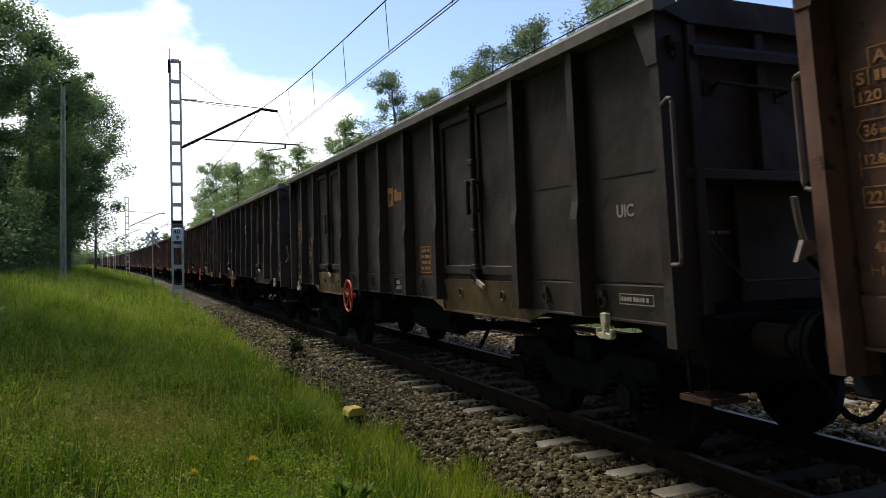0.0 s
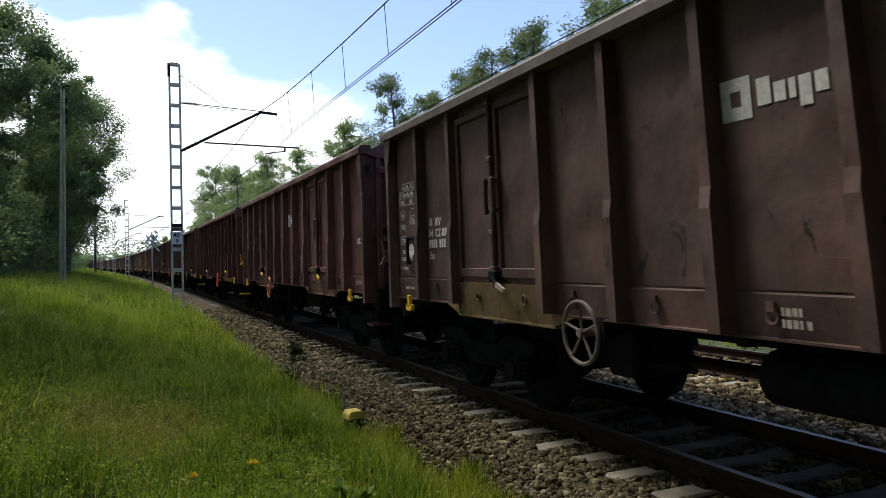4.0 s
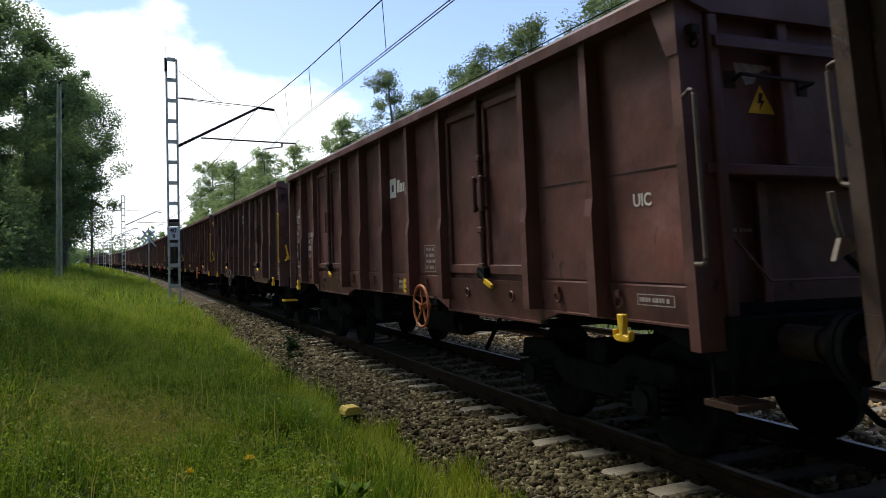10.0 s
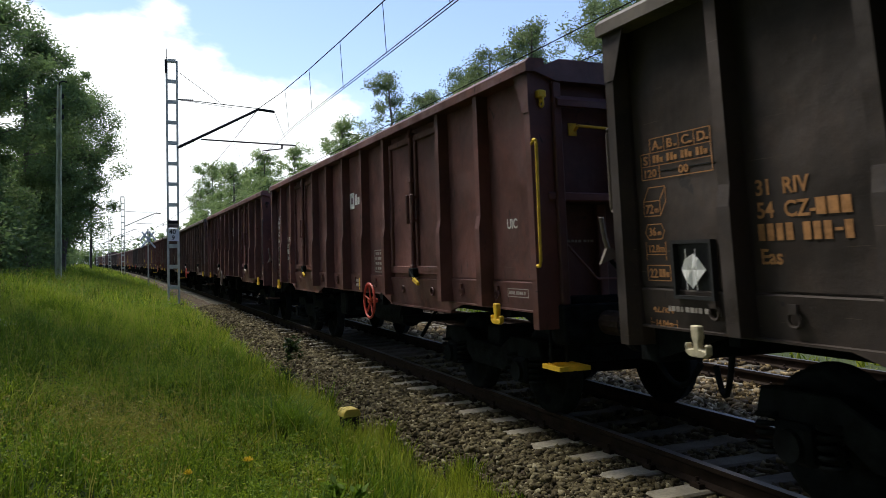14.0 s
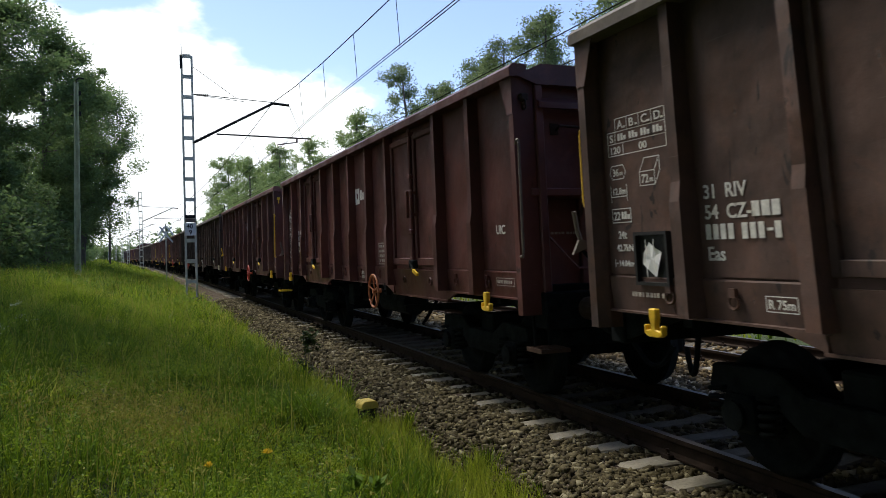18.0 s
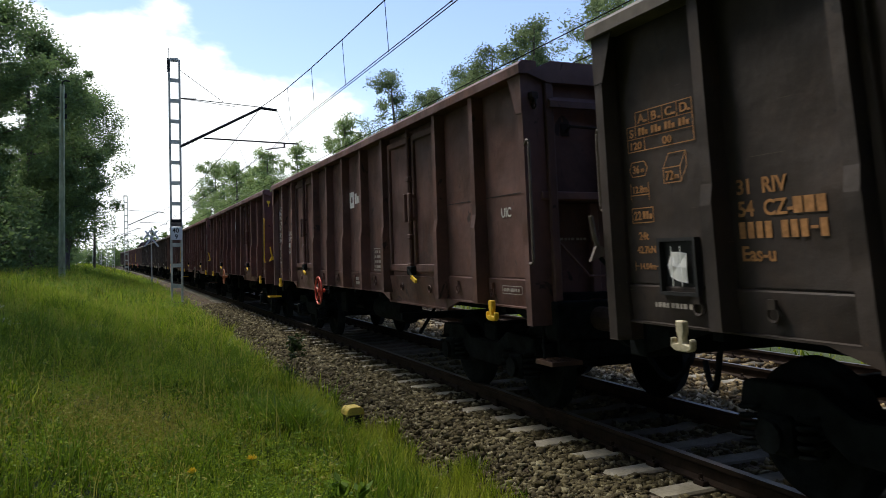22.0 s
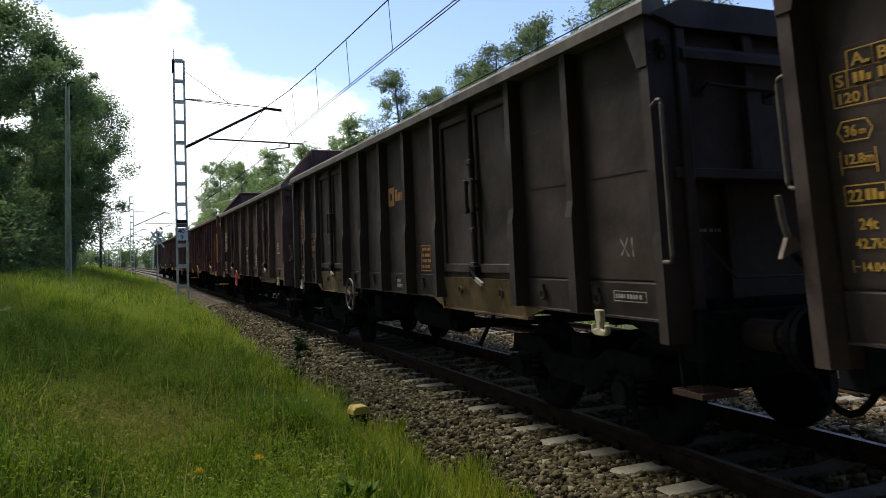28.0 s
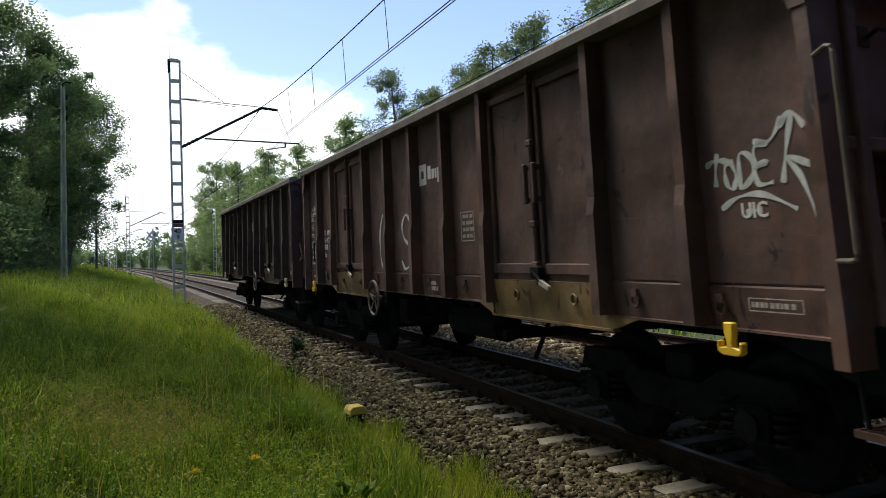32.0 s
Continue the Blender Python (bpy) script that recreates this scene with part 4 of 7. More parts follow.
def emblem():
    """The operator's mark as plain blocks: a square with a window and five blocks for its word."""
    r = [(0, 0, 0.085, 0.27), (0.175, 0, 0.085, 0.27), (0.085, 0, 0.09, 0.085), (0.085, 0.185, 0.09, 0.085)]
    x = 0.31
    for w, y, h in ((0.11, 0.06, 0.17), (0.09, 0.06, 0.12), (0.05, 0.06, 0.12), (0.09, 0.0, 0.18), (0.09, 0.06, 0.12)):
        r.append((x, y, w, h))
        x += w + 0.025
    return r


def number_bars():
    """Bars for the running number."""
    r, x = [], 0.0
    for w in (0.058, 0.058, 0.058, 0.058, 0, 0.058, 0.058, 0.058, 0.05, 0.058):
        if w == 0.05:
            r.append((x, 0.05, 0.045, 0.02))
            x += 0.06
        elif w:
            r.append((x, 0, w - 0.012, 0.115))
            x += w + 0.008
        else:
            x += 0.05
    return r


def strip_bars(n, h=0.035, gap=0.012):
    r, x = [], 0.0
    for i in range(n):
        w = 0.035 if i % 3 else 0.022
        r.append((x, 0, w, h))
        x += w + gap * (2.2 if i % 4 == 3 else 1)
    return r


STROKES = {
    "S": [[(0.9, 0.85), (0.5, 1.0), (0.1, 0.8), (0.3, 0.55), (0.8, 0.4), (0.75, 0.1), (0.3, 0.0), (0.0, 0.15)]],
    "E": [[(0.9, 1), (0.1, 0.95), (0.0, 0.02), (0.9, 0.0)], [(0.05, 0.5), (0.7, 0.55)]],
    "X": [[(0, 1), (0.9, 0)], [(0.95, 1), (0, 0)]],
    "D": [[(0.1, 0), (0.1, 1), (0.7, 0.8), (0.8, 0.4), (0.5, 0.05), (0.05, 0.0)]],
    "R": [[(0.05, 0), (0.1, 1), (0.7, 0.95), (0.75, 0.6), (0.15, 0.5), (0.9, 0.0)]],
    "U": [[(0, 1), (0.05, 0.2), (0.35, 0), (0.7, 0.2), (0.8, 1)]],
    "G": [[(0.8, 0.85), (0.4, 1), (0.05, 0.6), (0.15, 0.1), (0.6, 0.0), (0.85, 0.4), (0.5, 0.4)]],
    "L": [[(0.1, 1), (0.05, 0.05), (0.8, 0.0)]],
    "A": [[(0, 0), (0.4, 1), (0.85, 0)], [(0.15, 0.38), (0.75, 0.42)]],
    "W": [[(0, 1), (0.25, 0), (0.5, 0.75), (0.7, 0.0), (1.0, 1.05)]],
    "T": [[(0, 0.95), (1.0, 1.0)], [(0.5, 1.0), (0.45, 0)]],
    "O": [[(0.45, 1), (0.05, 0.7), (0.1, 0.15), (0.5, 0), (0.85, 0.35), (0.8, 0.85), (0.45, 1)]],
    "K": [[(0.05, 1), (0.0, 0)], [(0.85, 1.0), (0.05, 0.45), (0.9, -0.35)]],
    "M": [[(0, 0), (0.15, 1), (0.5, 0.35), (0.85, 1.05), (1.0, 0)]],
    "C": [[(1.0, 0.75), (0.75, 1.0), (0.3, 0.85), (0.0, 0.3), (0.3, 0.1)]],
    "B": [[(0.05, 0), (0.05, 1), (0.7, 0.85), (0.15, 0.55), (0.85, 0.3), (0.6, 0.02), (0.05, 0)]],
    "-": [[(0, 0.1), (0.6, 0.22), (1.2, 0.12)]],
}


def scrawl(bm, strokes, x, y, w, h, t):
    """Hand-sprayed strokes as flat ribbons."""
    for line in strokes:
        pts = [Vector((x + px * w, y + py * h)) for px, py in line]
        fine = []
        for i in range(len(pts) - 1):
            p0, p1, p2, p3 = pts[max(i - 1, 0)], pts[i], pts[i + 1], pts[min(i + 2, len(pts) - 1)]
            for k in range(6):
                u = k / 6
                fine.append(0.5 * ((2 * p1) + (p2 - p0) * u + (2 * p0 - 5 * p1 + 4 * p2 - p3) * u * u + (3 * p1 - p0 - 3 * p2 + p3) * u ** 3))
        fine.append(pts[-1])
        left, right = [], []
        for i, p in enumerate(fine):
            a = fine[min(i + 1, len(fine) - 1)] - fine[max(i - 1, 0)]
            nrm = Vector((-a.y, a.x)).normalized() * t * (0.8 + 0.4 * math.sin(i * 0.7))
            left.append(bm.verts.new((*(p + nrm), 0.0)))
            right.append(bm.verts.new((*(p - nrm), 0.0)))
        for i in range(len(fine) - 1):
            bm.faces.new((left[i], right[i], right[i + 1], left[i + 1]))


def tag_on(wagon, lines, y, z, w, h, t, material, label, slant=0.0, out=0.004):
    """Sprayed writing on the near side: lines of letters, the first one's foot at z."""
    bm = bmesh.new()
    for r, text in enumerate(lines):
        for i, ch in enumerate(text):
            if ch in STROKES:
                scrawl(bm, STROKES[ch], i * w * 1.25 + r * slant, -r * h * 1.35, w, h, t)
    ob = part("sprayed_tag", bm, material, wagon, label)
    ob.matrix_basis = side_at(y, z, out)
    return ob


def sprayed(wagon, strokes, y, z, t, material, label, out=0.004):
    """Free sprayed strokes, in metres from their left foot."""
    bm = bmesh.new()
    scrawl(bm, strokes, 0, 0, 1, 1, t)
    ob = part("sprayed_tag", bm, material, wagon, label)
    ob.matrix_basis = side_at(y, z, out)
    return ob


# paint, mark colour, brake wheel place (+1 or -1) and paint, fittings painted yellow, door-sill paint, label
FLEET = [
    ("rust", "orange", 1, "grey", 0, "", "dark rust-brown open wagon with faded orange lettering"),
    ("charcoal", "orange", 1, "red", 0, "ochre", "sooty charcoal open wagon with faded orange lettering"),
    ("soot", "cream", 1, "orange", 0, "", "dark brown open wagon with angular pale graffiti"),
    ("umber", "cream", -1, "red", 1, "ochre", "umber open wagon with dusty ochre door sills"),
    ("umber", "white", 1, "grey", 1, "ochre", "scuffed brown open wagon with ochre door sill"),
    ("oxide", "white", 1, "orange", 2, "", "red-brown open wagon with white stencilled data"),
    ("red", "white", -1, "red", 2, "", "dark red open wagon with a bright red brake wheel"),
    ("rust", "orange", -1, "grey", 0, "", "rusty orange-brown open freight wagon"),
    ("peel", "cream", -1, "red", 0, "ochre", "open wagon with heavily peeling rust-orange paint"),
    ("scar", "cream", -1, "grey", 0, "ochre", "scarred dark brown open wagon with sprayed white tag"),
    ("oxide", "white", -1, "orange", 2, "", "oxide red open wagon with warning triangle on its end"),
    ("brown", "white", 1, "grey", 2, "", "brown open wagon with white emblem and grey brake wheel"),
    ("oxide", "white", -1, "orange", 2, "", "red-brown open wagon with pale green paint smear"),
    ("charcoal", "orange", 1, "grey", 0, "", "charcoal grey open wagon with orange lettering"),
    ("oxide", "white", -1, "red", 2, "", "oxide red open wagon with yellow grab rail"),
    ("oxide", "white", 1, "grey", 1, "", "red-brown open freight wagon with faded paint"),
    ("umber", "white", 1, "red", 1, "", "umber brown open wagon with red brake wheel"),
    ("umber", "white", 1, "orange", 1, "", "brown open wagon with sprayed pale writing on its door"),
    ("red", "white", -1, "orange", 2, "", "dark red open wagon with crisp white lettering"),
    ("oxide", "white", -1, "red", 2, "", "faded red-brown open wagon with yellow grab rail"),
    ("scar", "orange", 1, "grey", 0, "", "scarred dark brown open wagon with large yellow graffiti"),
    ("charcoal", "orange", -1, "red", 0, "", "sooty charcoal open wagon with orange lettering"),
    ("brown", "white", 1, "red", 2, "", "red-brown open wagon with red-rimmed brake wheel"),
    ("oxide", "white", 1, "orange", 2, "", "oxide red open wagon with yellow grab rail and step"),
    ("oxide", "white", -1, "grey", 2, "", "oxide red open wagon with white stencilled tables"),
    ("brown", "white", 1, "orange", 2, "", "brown open wagon with white emblem"),
    ("soot", "cream", 1, "grey", 0, "", "dark sooty open freight wagon"),
    ("soot", "yellow", -1, "grey", 0, "ochre", "dark brown open wagon with yellow-orange emblem"),
    ("charcoal", "orange", 1, "grey", 0, "ochre", "charcoal open wagon with ochre door sill and grey brake wheel"),
    ("umber", "cream", 1, "red", 0, "", "umber timber wagon with raised gable ends and cream lettering"),
    ("oxide", "white", 1, "orange", 2, "", "oxide red open wagon with yellow fittings"),
    ("oxide", "white", -1, "orange", 2, "", "oxide red open wagon with yellow grab rail"),
    ("umber", "white", 1, "grey", 1, "ochre", "brown open wagon with a large pale sprayed tag"),
    ("soot", "cream", -1, "grey", 0, "", "dark brown open wagon at the end of the train"),
]
TEXT_PAINT = {"orange": ORANGE_TEXT, "cream": CREAM_TEXT, "white": WHITE, "yellow": plain("amber_stencil_paint", (0.62, 0.36, 0.06), 0.6)}
DULL_TEXT = plain("worn_away_stencil_paint", (0.16, 0.075, 0.036), 0.7, 0.0, 0.4, 14.0)
RIM_PAINT = {"red": RED_WHEEL, "orange": ORANGE_WHEEL, "grey": GREY_WHEEL}
WAGONS, WHEELSETS = [], []


def card_mesh(kind):
    """A creased paper card stuck askew behind the holder's wire."""
    def make(bm):
        r = random.Random(kind)
        turn = (0.1, 0.75, 0.45)[kind]
        pts = []
        for k, (u, v) in enumerate(((-0.11, -0.13), (0.0, -0.14), (0.11, -0.11), (0.12, 0.0), (0.10, 0.12), (0.0, 0.13), (-0.11, 0.12), (-0.12, 0.0))):
            u, v = u * r.uniform(0.85, 1.1), v * r.uniform(0.85, 1.1)
            pts.append(bm.verts.new((-WX - 0.03 - 0.012 * (k % 2), u * math.cos(turn) - v * math.sin(turn), 1.755 + u * math.sin(turn) + v * math.cos(turn))))
        mid = bm.verts.new((-WX - 0.036, 0.01, 1.75))
        for a, b in zip(pts, pts[1:] + pts[:1]):
            bm.faces.new((mid, a, b))
        for y in (-0.06, 0.06):
            box(bm, -WX - 0.052, -WX - 0.048, y - 0.003, y + 0.003, 1.58, 1.93)
    return make


def build_wagon(index, paint, mark, brake, rim, bright, sill, label):
    wagon = thing("freight_wagon", pose(0, 0, 0), label, "freight wagon", "open wagons of the train")
    P, T = PAINT[paint], TEXT_PAINT[mark] if index != 20 else DULL_TEXT
    low = PAINT[sill] if sill else P
    fit_paint = YELLOW if bright == 2 else (WORN_CREAM if bright == 0 else YELLOW)
    yard = lambda y: pose(0, y, 0)
    # plates, posts and doors of the side that faces the meadow
    posts = LONG_POSTS if index == 29 else POSTS
    for i, (a, b) in enumerate(zip(posts, posts[1:])):
        w, mid = a - b, (a + b) / 2
        if i in ((1, 5) if index == 29 else (2, 7)):
            door = part_of("side_door", shared("door_header", lambda bm: box(bm, -WX, -WX + 0.03, -1.045, 1.045, 1.40, 3.38)), P, wagon, yard(mid))
            for y in (-0.50, 0.50):
                part_of("door_leaf", shared("door_leaf", hatch_leaf), P, door, yard(y))
            for y in (-1.02, 1.02):
                for z in (1.62, 2.3, 2.95):
                    part_of("hinge", shared("hinge", lambda bm: box(bm, -WX - 0.07, -WX, -0.035, 0.035, 0, 0.10, 0.01)), P, door, pose(0, y, z))
            part_of("locking_bar", shared("locking_bar", bar_mesh), P, door)
            part_of("grip", shared("grip", grip_mesh), P, door)
            part_of("lever", shared("lever", lever_mesh), IRON, door)
            part_of("lever_tip", shared("lever_tip", lever_tip_mesh), YELLOW if bright == 2 or index in (0, 7) else DIM_WHITE, door, None, "painted lever tip")
            part_of("door_sill", shared("door_sill", apron_mesh), low, wagon, yard(mid), "dusty ochre door sill" if sill else "")
        else:
            key = "plate_%.2f" % w
            part_of("side_plate", shared(key, panel_mesh(w)), P, wagon, yard(mid))
            part_of("side_sill", shared("sill_%.2f" % w, sill_mesh(w)), P, wagon, yard(mid))
            if index % 3 == 1 and (i == 0 or mid < -4.5):
                part_of("weld_seam", shared("seam_%.2f" % w, lambda bm: box(bm, -WX - 0.005, -WX, -w / 2 + 0.07, w / 2 - 0.07, 2.27, 2.277)), BLACK, wagon, yard(mid))
            part_of("tie_ring", shared("tie_ring", tie_mesh), P, wagon, yard(mid - 0.30 if i == 0 else (mid + 0.40 if i == 9 else mid + 0.18)))
    for y in posts[1:-1]:
        part_of("side_post", shared("side_post", rib_mesh), P, wagon, yard(y))
    for sign in (1, -1):
        post = shared("corner_%d" % sign, (lambda bm: corner_mesh(bm)) if sign < 0 else (lambda bm: (corner_mesh(bm), bmesh.ops.scale(bm, vec=(1, -1, 1), verts=bm.verts), bmesh.ops.reverse_faces(bm, faces=bm.faces))))
        part_of("corner_post", post, P, wagon, yard(sign * (6.36 + END)))
    part_of("top_rail", shared("top_rail", top_mesh), TOP if paint in ("charcoal", "soot", "umber", "scar") else P, wagon)
    part_of("far_side_wall", shared("far_side_wall", far_wall_mesh), P, wagon)
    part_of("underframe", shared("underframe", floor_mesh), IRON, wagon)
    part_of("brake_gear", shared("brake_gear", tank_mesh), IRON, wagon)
    for sign in (1, -1):
        e, out = "near" if sign < 0 else "far", yard(sign * END)
        part_of("end_wall", shared("end_wall" + e, end_plate_mesh(sign)), P, wagon, out)
        part_of("end_cap", shared("end_cap" + e, end_cap_mesh(sign)), P, wagon, out)
        part_of("end_ledge", shared("end_ledge" + e, end_ledge_mesh(sign)), P, wagon, out)
        for x in (-0.62, 0.62):
            part_of("end_rib", shared("end_rib" + e, lambda bm: (box(bm, -0.05, 0.05, sign * 6.36 - 0.08, sign * 6.36 + 0.06, 2.26, 3.30, 0.01), box(bm, -0.05, 0.05, sign * 6.09 - 0.04, sign * 6.09 + 0.06, 1.2, 2.18, 0.01))), P, wagon, pose(x, sign * END, 0))
        part_of("end_stay", shared("end_stay" + e, lambda bm: tube(bm, [(-1.25, sign * 6.42, 1.8), (-0.9, sign * 6.42, 1.45), (1.25, sign * 6.42, 1.45)], 0.012, 6)), P, wagon, out)
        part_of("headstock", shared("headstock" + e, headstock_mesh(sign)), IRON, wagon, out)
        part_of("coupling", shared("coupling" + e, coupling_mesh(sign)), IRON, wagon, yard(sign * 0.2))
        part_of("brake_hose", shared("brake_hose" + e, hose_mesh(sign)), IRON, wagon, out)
        for x in (-0.875, 0.875):
            bf = part_of("buffer", shared("buffer" + e, buffer_mesh(sign)), BUFFER, wagon, pose(x, sign * 0.155, 0))
            part_of("buffer_head", shared("buffer_head" + e, buffer_head_mesh(sign)), IRON, bf)
        for x in (-1.28, 1.28):
            part_of("end_stanchion", shared("end_stanchion" + e, lambda bm: box(bm, -0.045, 0.045, sign * 6.42 - 0.05, sign * 6.42 + 0.05, 1.22, 3.30, 0.012)), P, wagon, pose(x, sign * END, 0))
        part_of("end_cross_rail", shared("end_cross_rail" + e, cross_rail_mesh(sign)), YELLOW if index in (12, 14, 19) and sign < 0 else BUFFER, wagon, out)
        part_of("tow_hook", shared("tow_hook", hook_mesh), fit_paint, wagon, yard(sign * 5.72), "yellow painted tow hook" if bright else "worn cream tow hook")
    rail_on, step_on = index in (11, 12, 14, 17, 19, 23, 25, 30, 31), index in (6, 7, 11, 14, 17, 19, 23, 25, 30, 31)
    part_of("grab_rail", shared("grab_rail_near", side_rail_mesh(-1)), YELLOW if rail_on else GREY_WHEEL, wagon, yard(-0.05), "yellow grab rail" if rail_on else "")
    part_of("step", shared("step_near", step_mesh(-1)), YELLOW if step_on else STEP_RUST, wagon, yard(-END), "yellow grating foot step" if step_on else "rusty grating foot step")
    part_of("cock_stem", shared("cock_stem", cock_stem_mesh), IRON, wagon)
    part_of("cock_lever", shared("cock_lever", cock_mesh), YELLOW if index in (5, 8, 10, 11, 12, 19, 22, 23) else GREY_WHEEL, wagon)
    part_of("far_grab_rail", shared("far_grab_rail", far_rail_mesh), YELLOW if index in (11, 17, 23) else GREY_WHEEL, wagon)
    part_of("corner_hook", shared("corner_hook", lashing_mesh), BUFFER if index not in (12, 14, 19, 23, 30) else YELLOW, wagon, yard(-END))
    part_of("end_lettering", bars_mesh("end_mark", outline(0, 0, 0.095, 0.085, 0.009) + [(0.022, 0.02, 0.05, 0.045)] + [(x - 0.05, -0.19, w, 0.026) for x, y, w, h in strip_bars(11)]), DIM_WHITE, wagon, Matrix.Translation((-1.13, -6.206, 1.99)) @ Matrix.Rotation(radians(90), 4, "X"))
    part_of("step_bracket", shared("step_bar_near", step_bar_mesh(-1)), IRON, wagon, yard(-END))
    hand = part_of("brake_wheel", shared("brake_wheel", rim_mesh), RIM_PAINT[rim], wagon, yard(1.45 if brake > 0 else -1.75), "spoked %s brake wheel" % rim)
    part_of("brake_shaft", shared("brake_shaft", shaft_mesh), IRON, hand)
    # bogies
    for by in (4.5, -4.5):
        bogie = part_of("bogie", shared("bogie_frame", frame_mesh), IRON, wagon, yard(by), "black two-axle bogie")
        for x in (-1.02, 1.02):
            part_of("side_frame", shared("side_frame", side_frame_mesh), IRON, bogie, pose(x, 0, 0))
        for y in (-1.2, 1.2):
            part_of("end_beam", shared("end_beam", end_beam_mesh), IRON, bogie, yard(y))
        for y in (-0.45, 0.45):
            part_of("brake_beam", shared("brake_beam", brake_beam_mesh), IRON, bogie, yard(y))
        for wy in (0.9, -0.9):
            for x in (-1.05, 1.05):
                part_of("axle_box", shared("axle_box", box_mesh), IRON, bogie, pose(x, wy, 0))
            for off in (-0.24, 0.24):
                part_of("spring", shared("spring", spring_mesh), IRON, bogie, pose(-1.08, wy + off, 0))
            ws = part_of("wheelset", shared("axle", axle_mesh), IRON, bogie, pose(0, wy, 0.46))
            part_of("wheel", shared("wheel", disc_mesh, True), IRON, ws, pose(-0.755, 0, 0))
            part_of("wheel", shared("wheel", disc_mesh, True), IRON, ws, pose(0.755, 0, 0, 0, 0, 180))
            WHEELSETS.append((index, ws, wy))
    # stencils near the far end, emblem and data plate between the doors
    z0 = {1: 2.0, 2: 2.05, 3: 2.12, 12: 2.12, 13: 2.02, 16: 2.16, 17: 1.97, 18: 2.11, 21: 2.02, 22: 2.2, 23: 2.15}.get(index, 2.09)
    two = index in (7, 8, 12, 19, 23, 30, 31)     # lettering first, tables on the second plate
    stacked = index in (1, 5, 10, 11, 13, 16, 22, 28)
    y0, yc = (6.36, 5.24) if two else (5.24, 6.34)
    size = Matrix.Diagonal((0.72, 0.8, 1, 1)) if two else Matrix.Diagonal((0.9, 0.9, 1, 1))
    kx, kz = size[0][0], size[1][1]
    top = {1: 2.2, 2: 2.26, 13: 2.22, 16: 2.59, 17: 2.39, 18: 2.44, 19: 2.57, 21: 2.43, 22: 2.62, 24: 2.33, 11: 2.49, 12: 2.57, 23: 2.57}.get(index, 2.56 if two else 2.42)
    part_of("load_table", load_table(), T, wagon, side_at(yc, top) @ Matrix.Diagonal((1.03, 0.8, 1, 1)))
    if two:
        spots = ((0.0, 0.28), (0.46, 0.33), (0.42, 0.16), (0.0, 0.44), (0.02, 0.68), (0.46, 0.46))
    elif stacked:
        spots = ((0.0, 0.27), (0.0, 0.44), (0.0, 0.56), (0.0, 0.74), (0.03, 0.97), (0.0, 1.08))
    else:
        spots = ((0.40, 0.27), (0.0, 0.19), (0.0, 0.34), (0.0, 0.54), (0.03, 0.77), (0.0, 0.9))
    marks = (("volume_mark", volume_mark()), ("area_mark", area_mark()), ("length_mark", length_mark()), ("tare_mark", tare_mark()),
             ("brake_mark", stencil_mesh("brake_mark", [], [("24t", 0.04, 0.12, 0.10), ("42.7kN", 0, 0, 0.09)])),
             ("gauge_mark", stencil_mesh("gauge_mark", [(0, 0, 0, 0.08), (0, 0.04, 0.05, 0.04), (0.29, 0.04, 0.34, 0.04), (0.34, 0, 0.34, 0.08)], [("14.04m", 0.055, 0.012, 0.078)])))
    for (title, me), (dy, drop) in zip(marks, spots):
        part_of(title, me, T, wagon, side_at(yc - dy, top - drop) @ SMALL)
    part_of("class_lettering", word("31  RIV", 0.15), T, wagon, side_at(y0, z0) @ size)
    part_of("class_lettering", word("54  CZ-", 0.15), T, wagon, side_at(y0, z0 - 0.155 * kz) @ size)
    part_of("operator_code", bars_mesh("operator_code", [(0.0, 0, 0.072, 0.108), (0.09, 0, 0.078, 0.108), (0.185, 0, 0.072, 0.108)]), T, wagon, side_at(y0 - 0.49 * kx, z0 - 0.155 * kz) @ size)
    part_of("running_number", bars_mesh("running_number", number_bars()), T, wagon, side_at(y0, z0 - 0.31 * kz) @ size @ Matrix.Diagonal((1.2, 1, 1, 1)))
    part_of("class_lettering", word("Ealos-t" if index == 29 else ("Eas-u" if index in (5, 12, 19, 21, 23) else "Eas"), 0.145), T, wagon, side_at(y0, z0 - 0.465 * kz) @ size)
    part_of("emblem", bars_mesh("emblem", emblem()), T, wagon, side_at(-0.08, {1: 2.41, 6: 2.52, 8: 2.27, 9: 2.6, 11: 2.76, 23: 2.66, 28: 2.4, 32: 2.57}.get(index, 2.5)))
    part_of("data_plate", bars_mesh("data_plate", data_plate()), T if mark != "white" else DIM_WHITE, wagon, side_at(-0.26 if index in (11, 12, 16, 23, 25, 30, 31) else -1.38, 1.81 if index == 32 else (1.6 if index == 16 else 1.46)))
    part_of("inspection_mark", bars_mesh("inspection_mark", strip_bars(9)), DIM_WHITE, wagon, side_at(6.1, 1.27, 0.03))
    part_of("inspection_mark", bars_mesh("short_marks", strip_bars(5, 0.05) + [(x, y + 0.07, w, h) for x, y, w, h in strip_bars(4, 0.05)]), DIM_WHITE, wagon, side_at(-0.45, 1.22, 0.03))
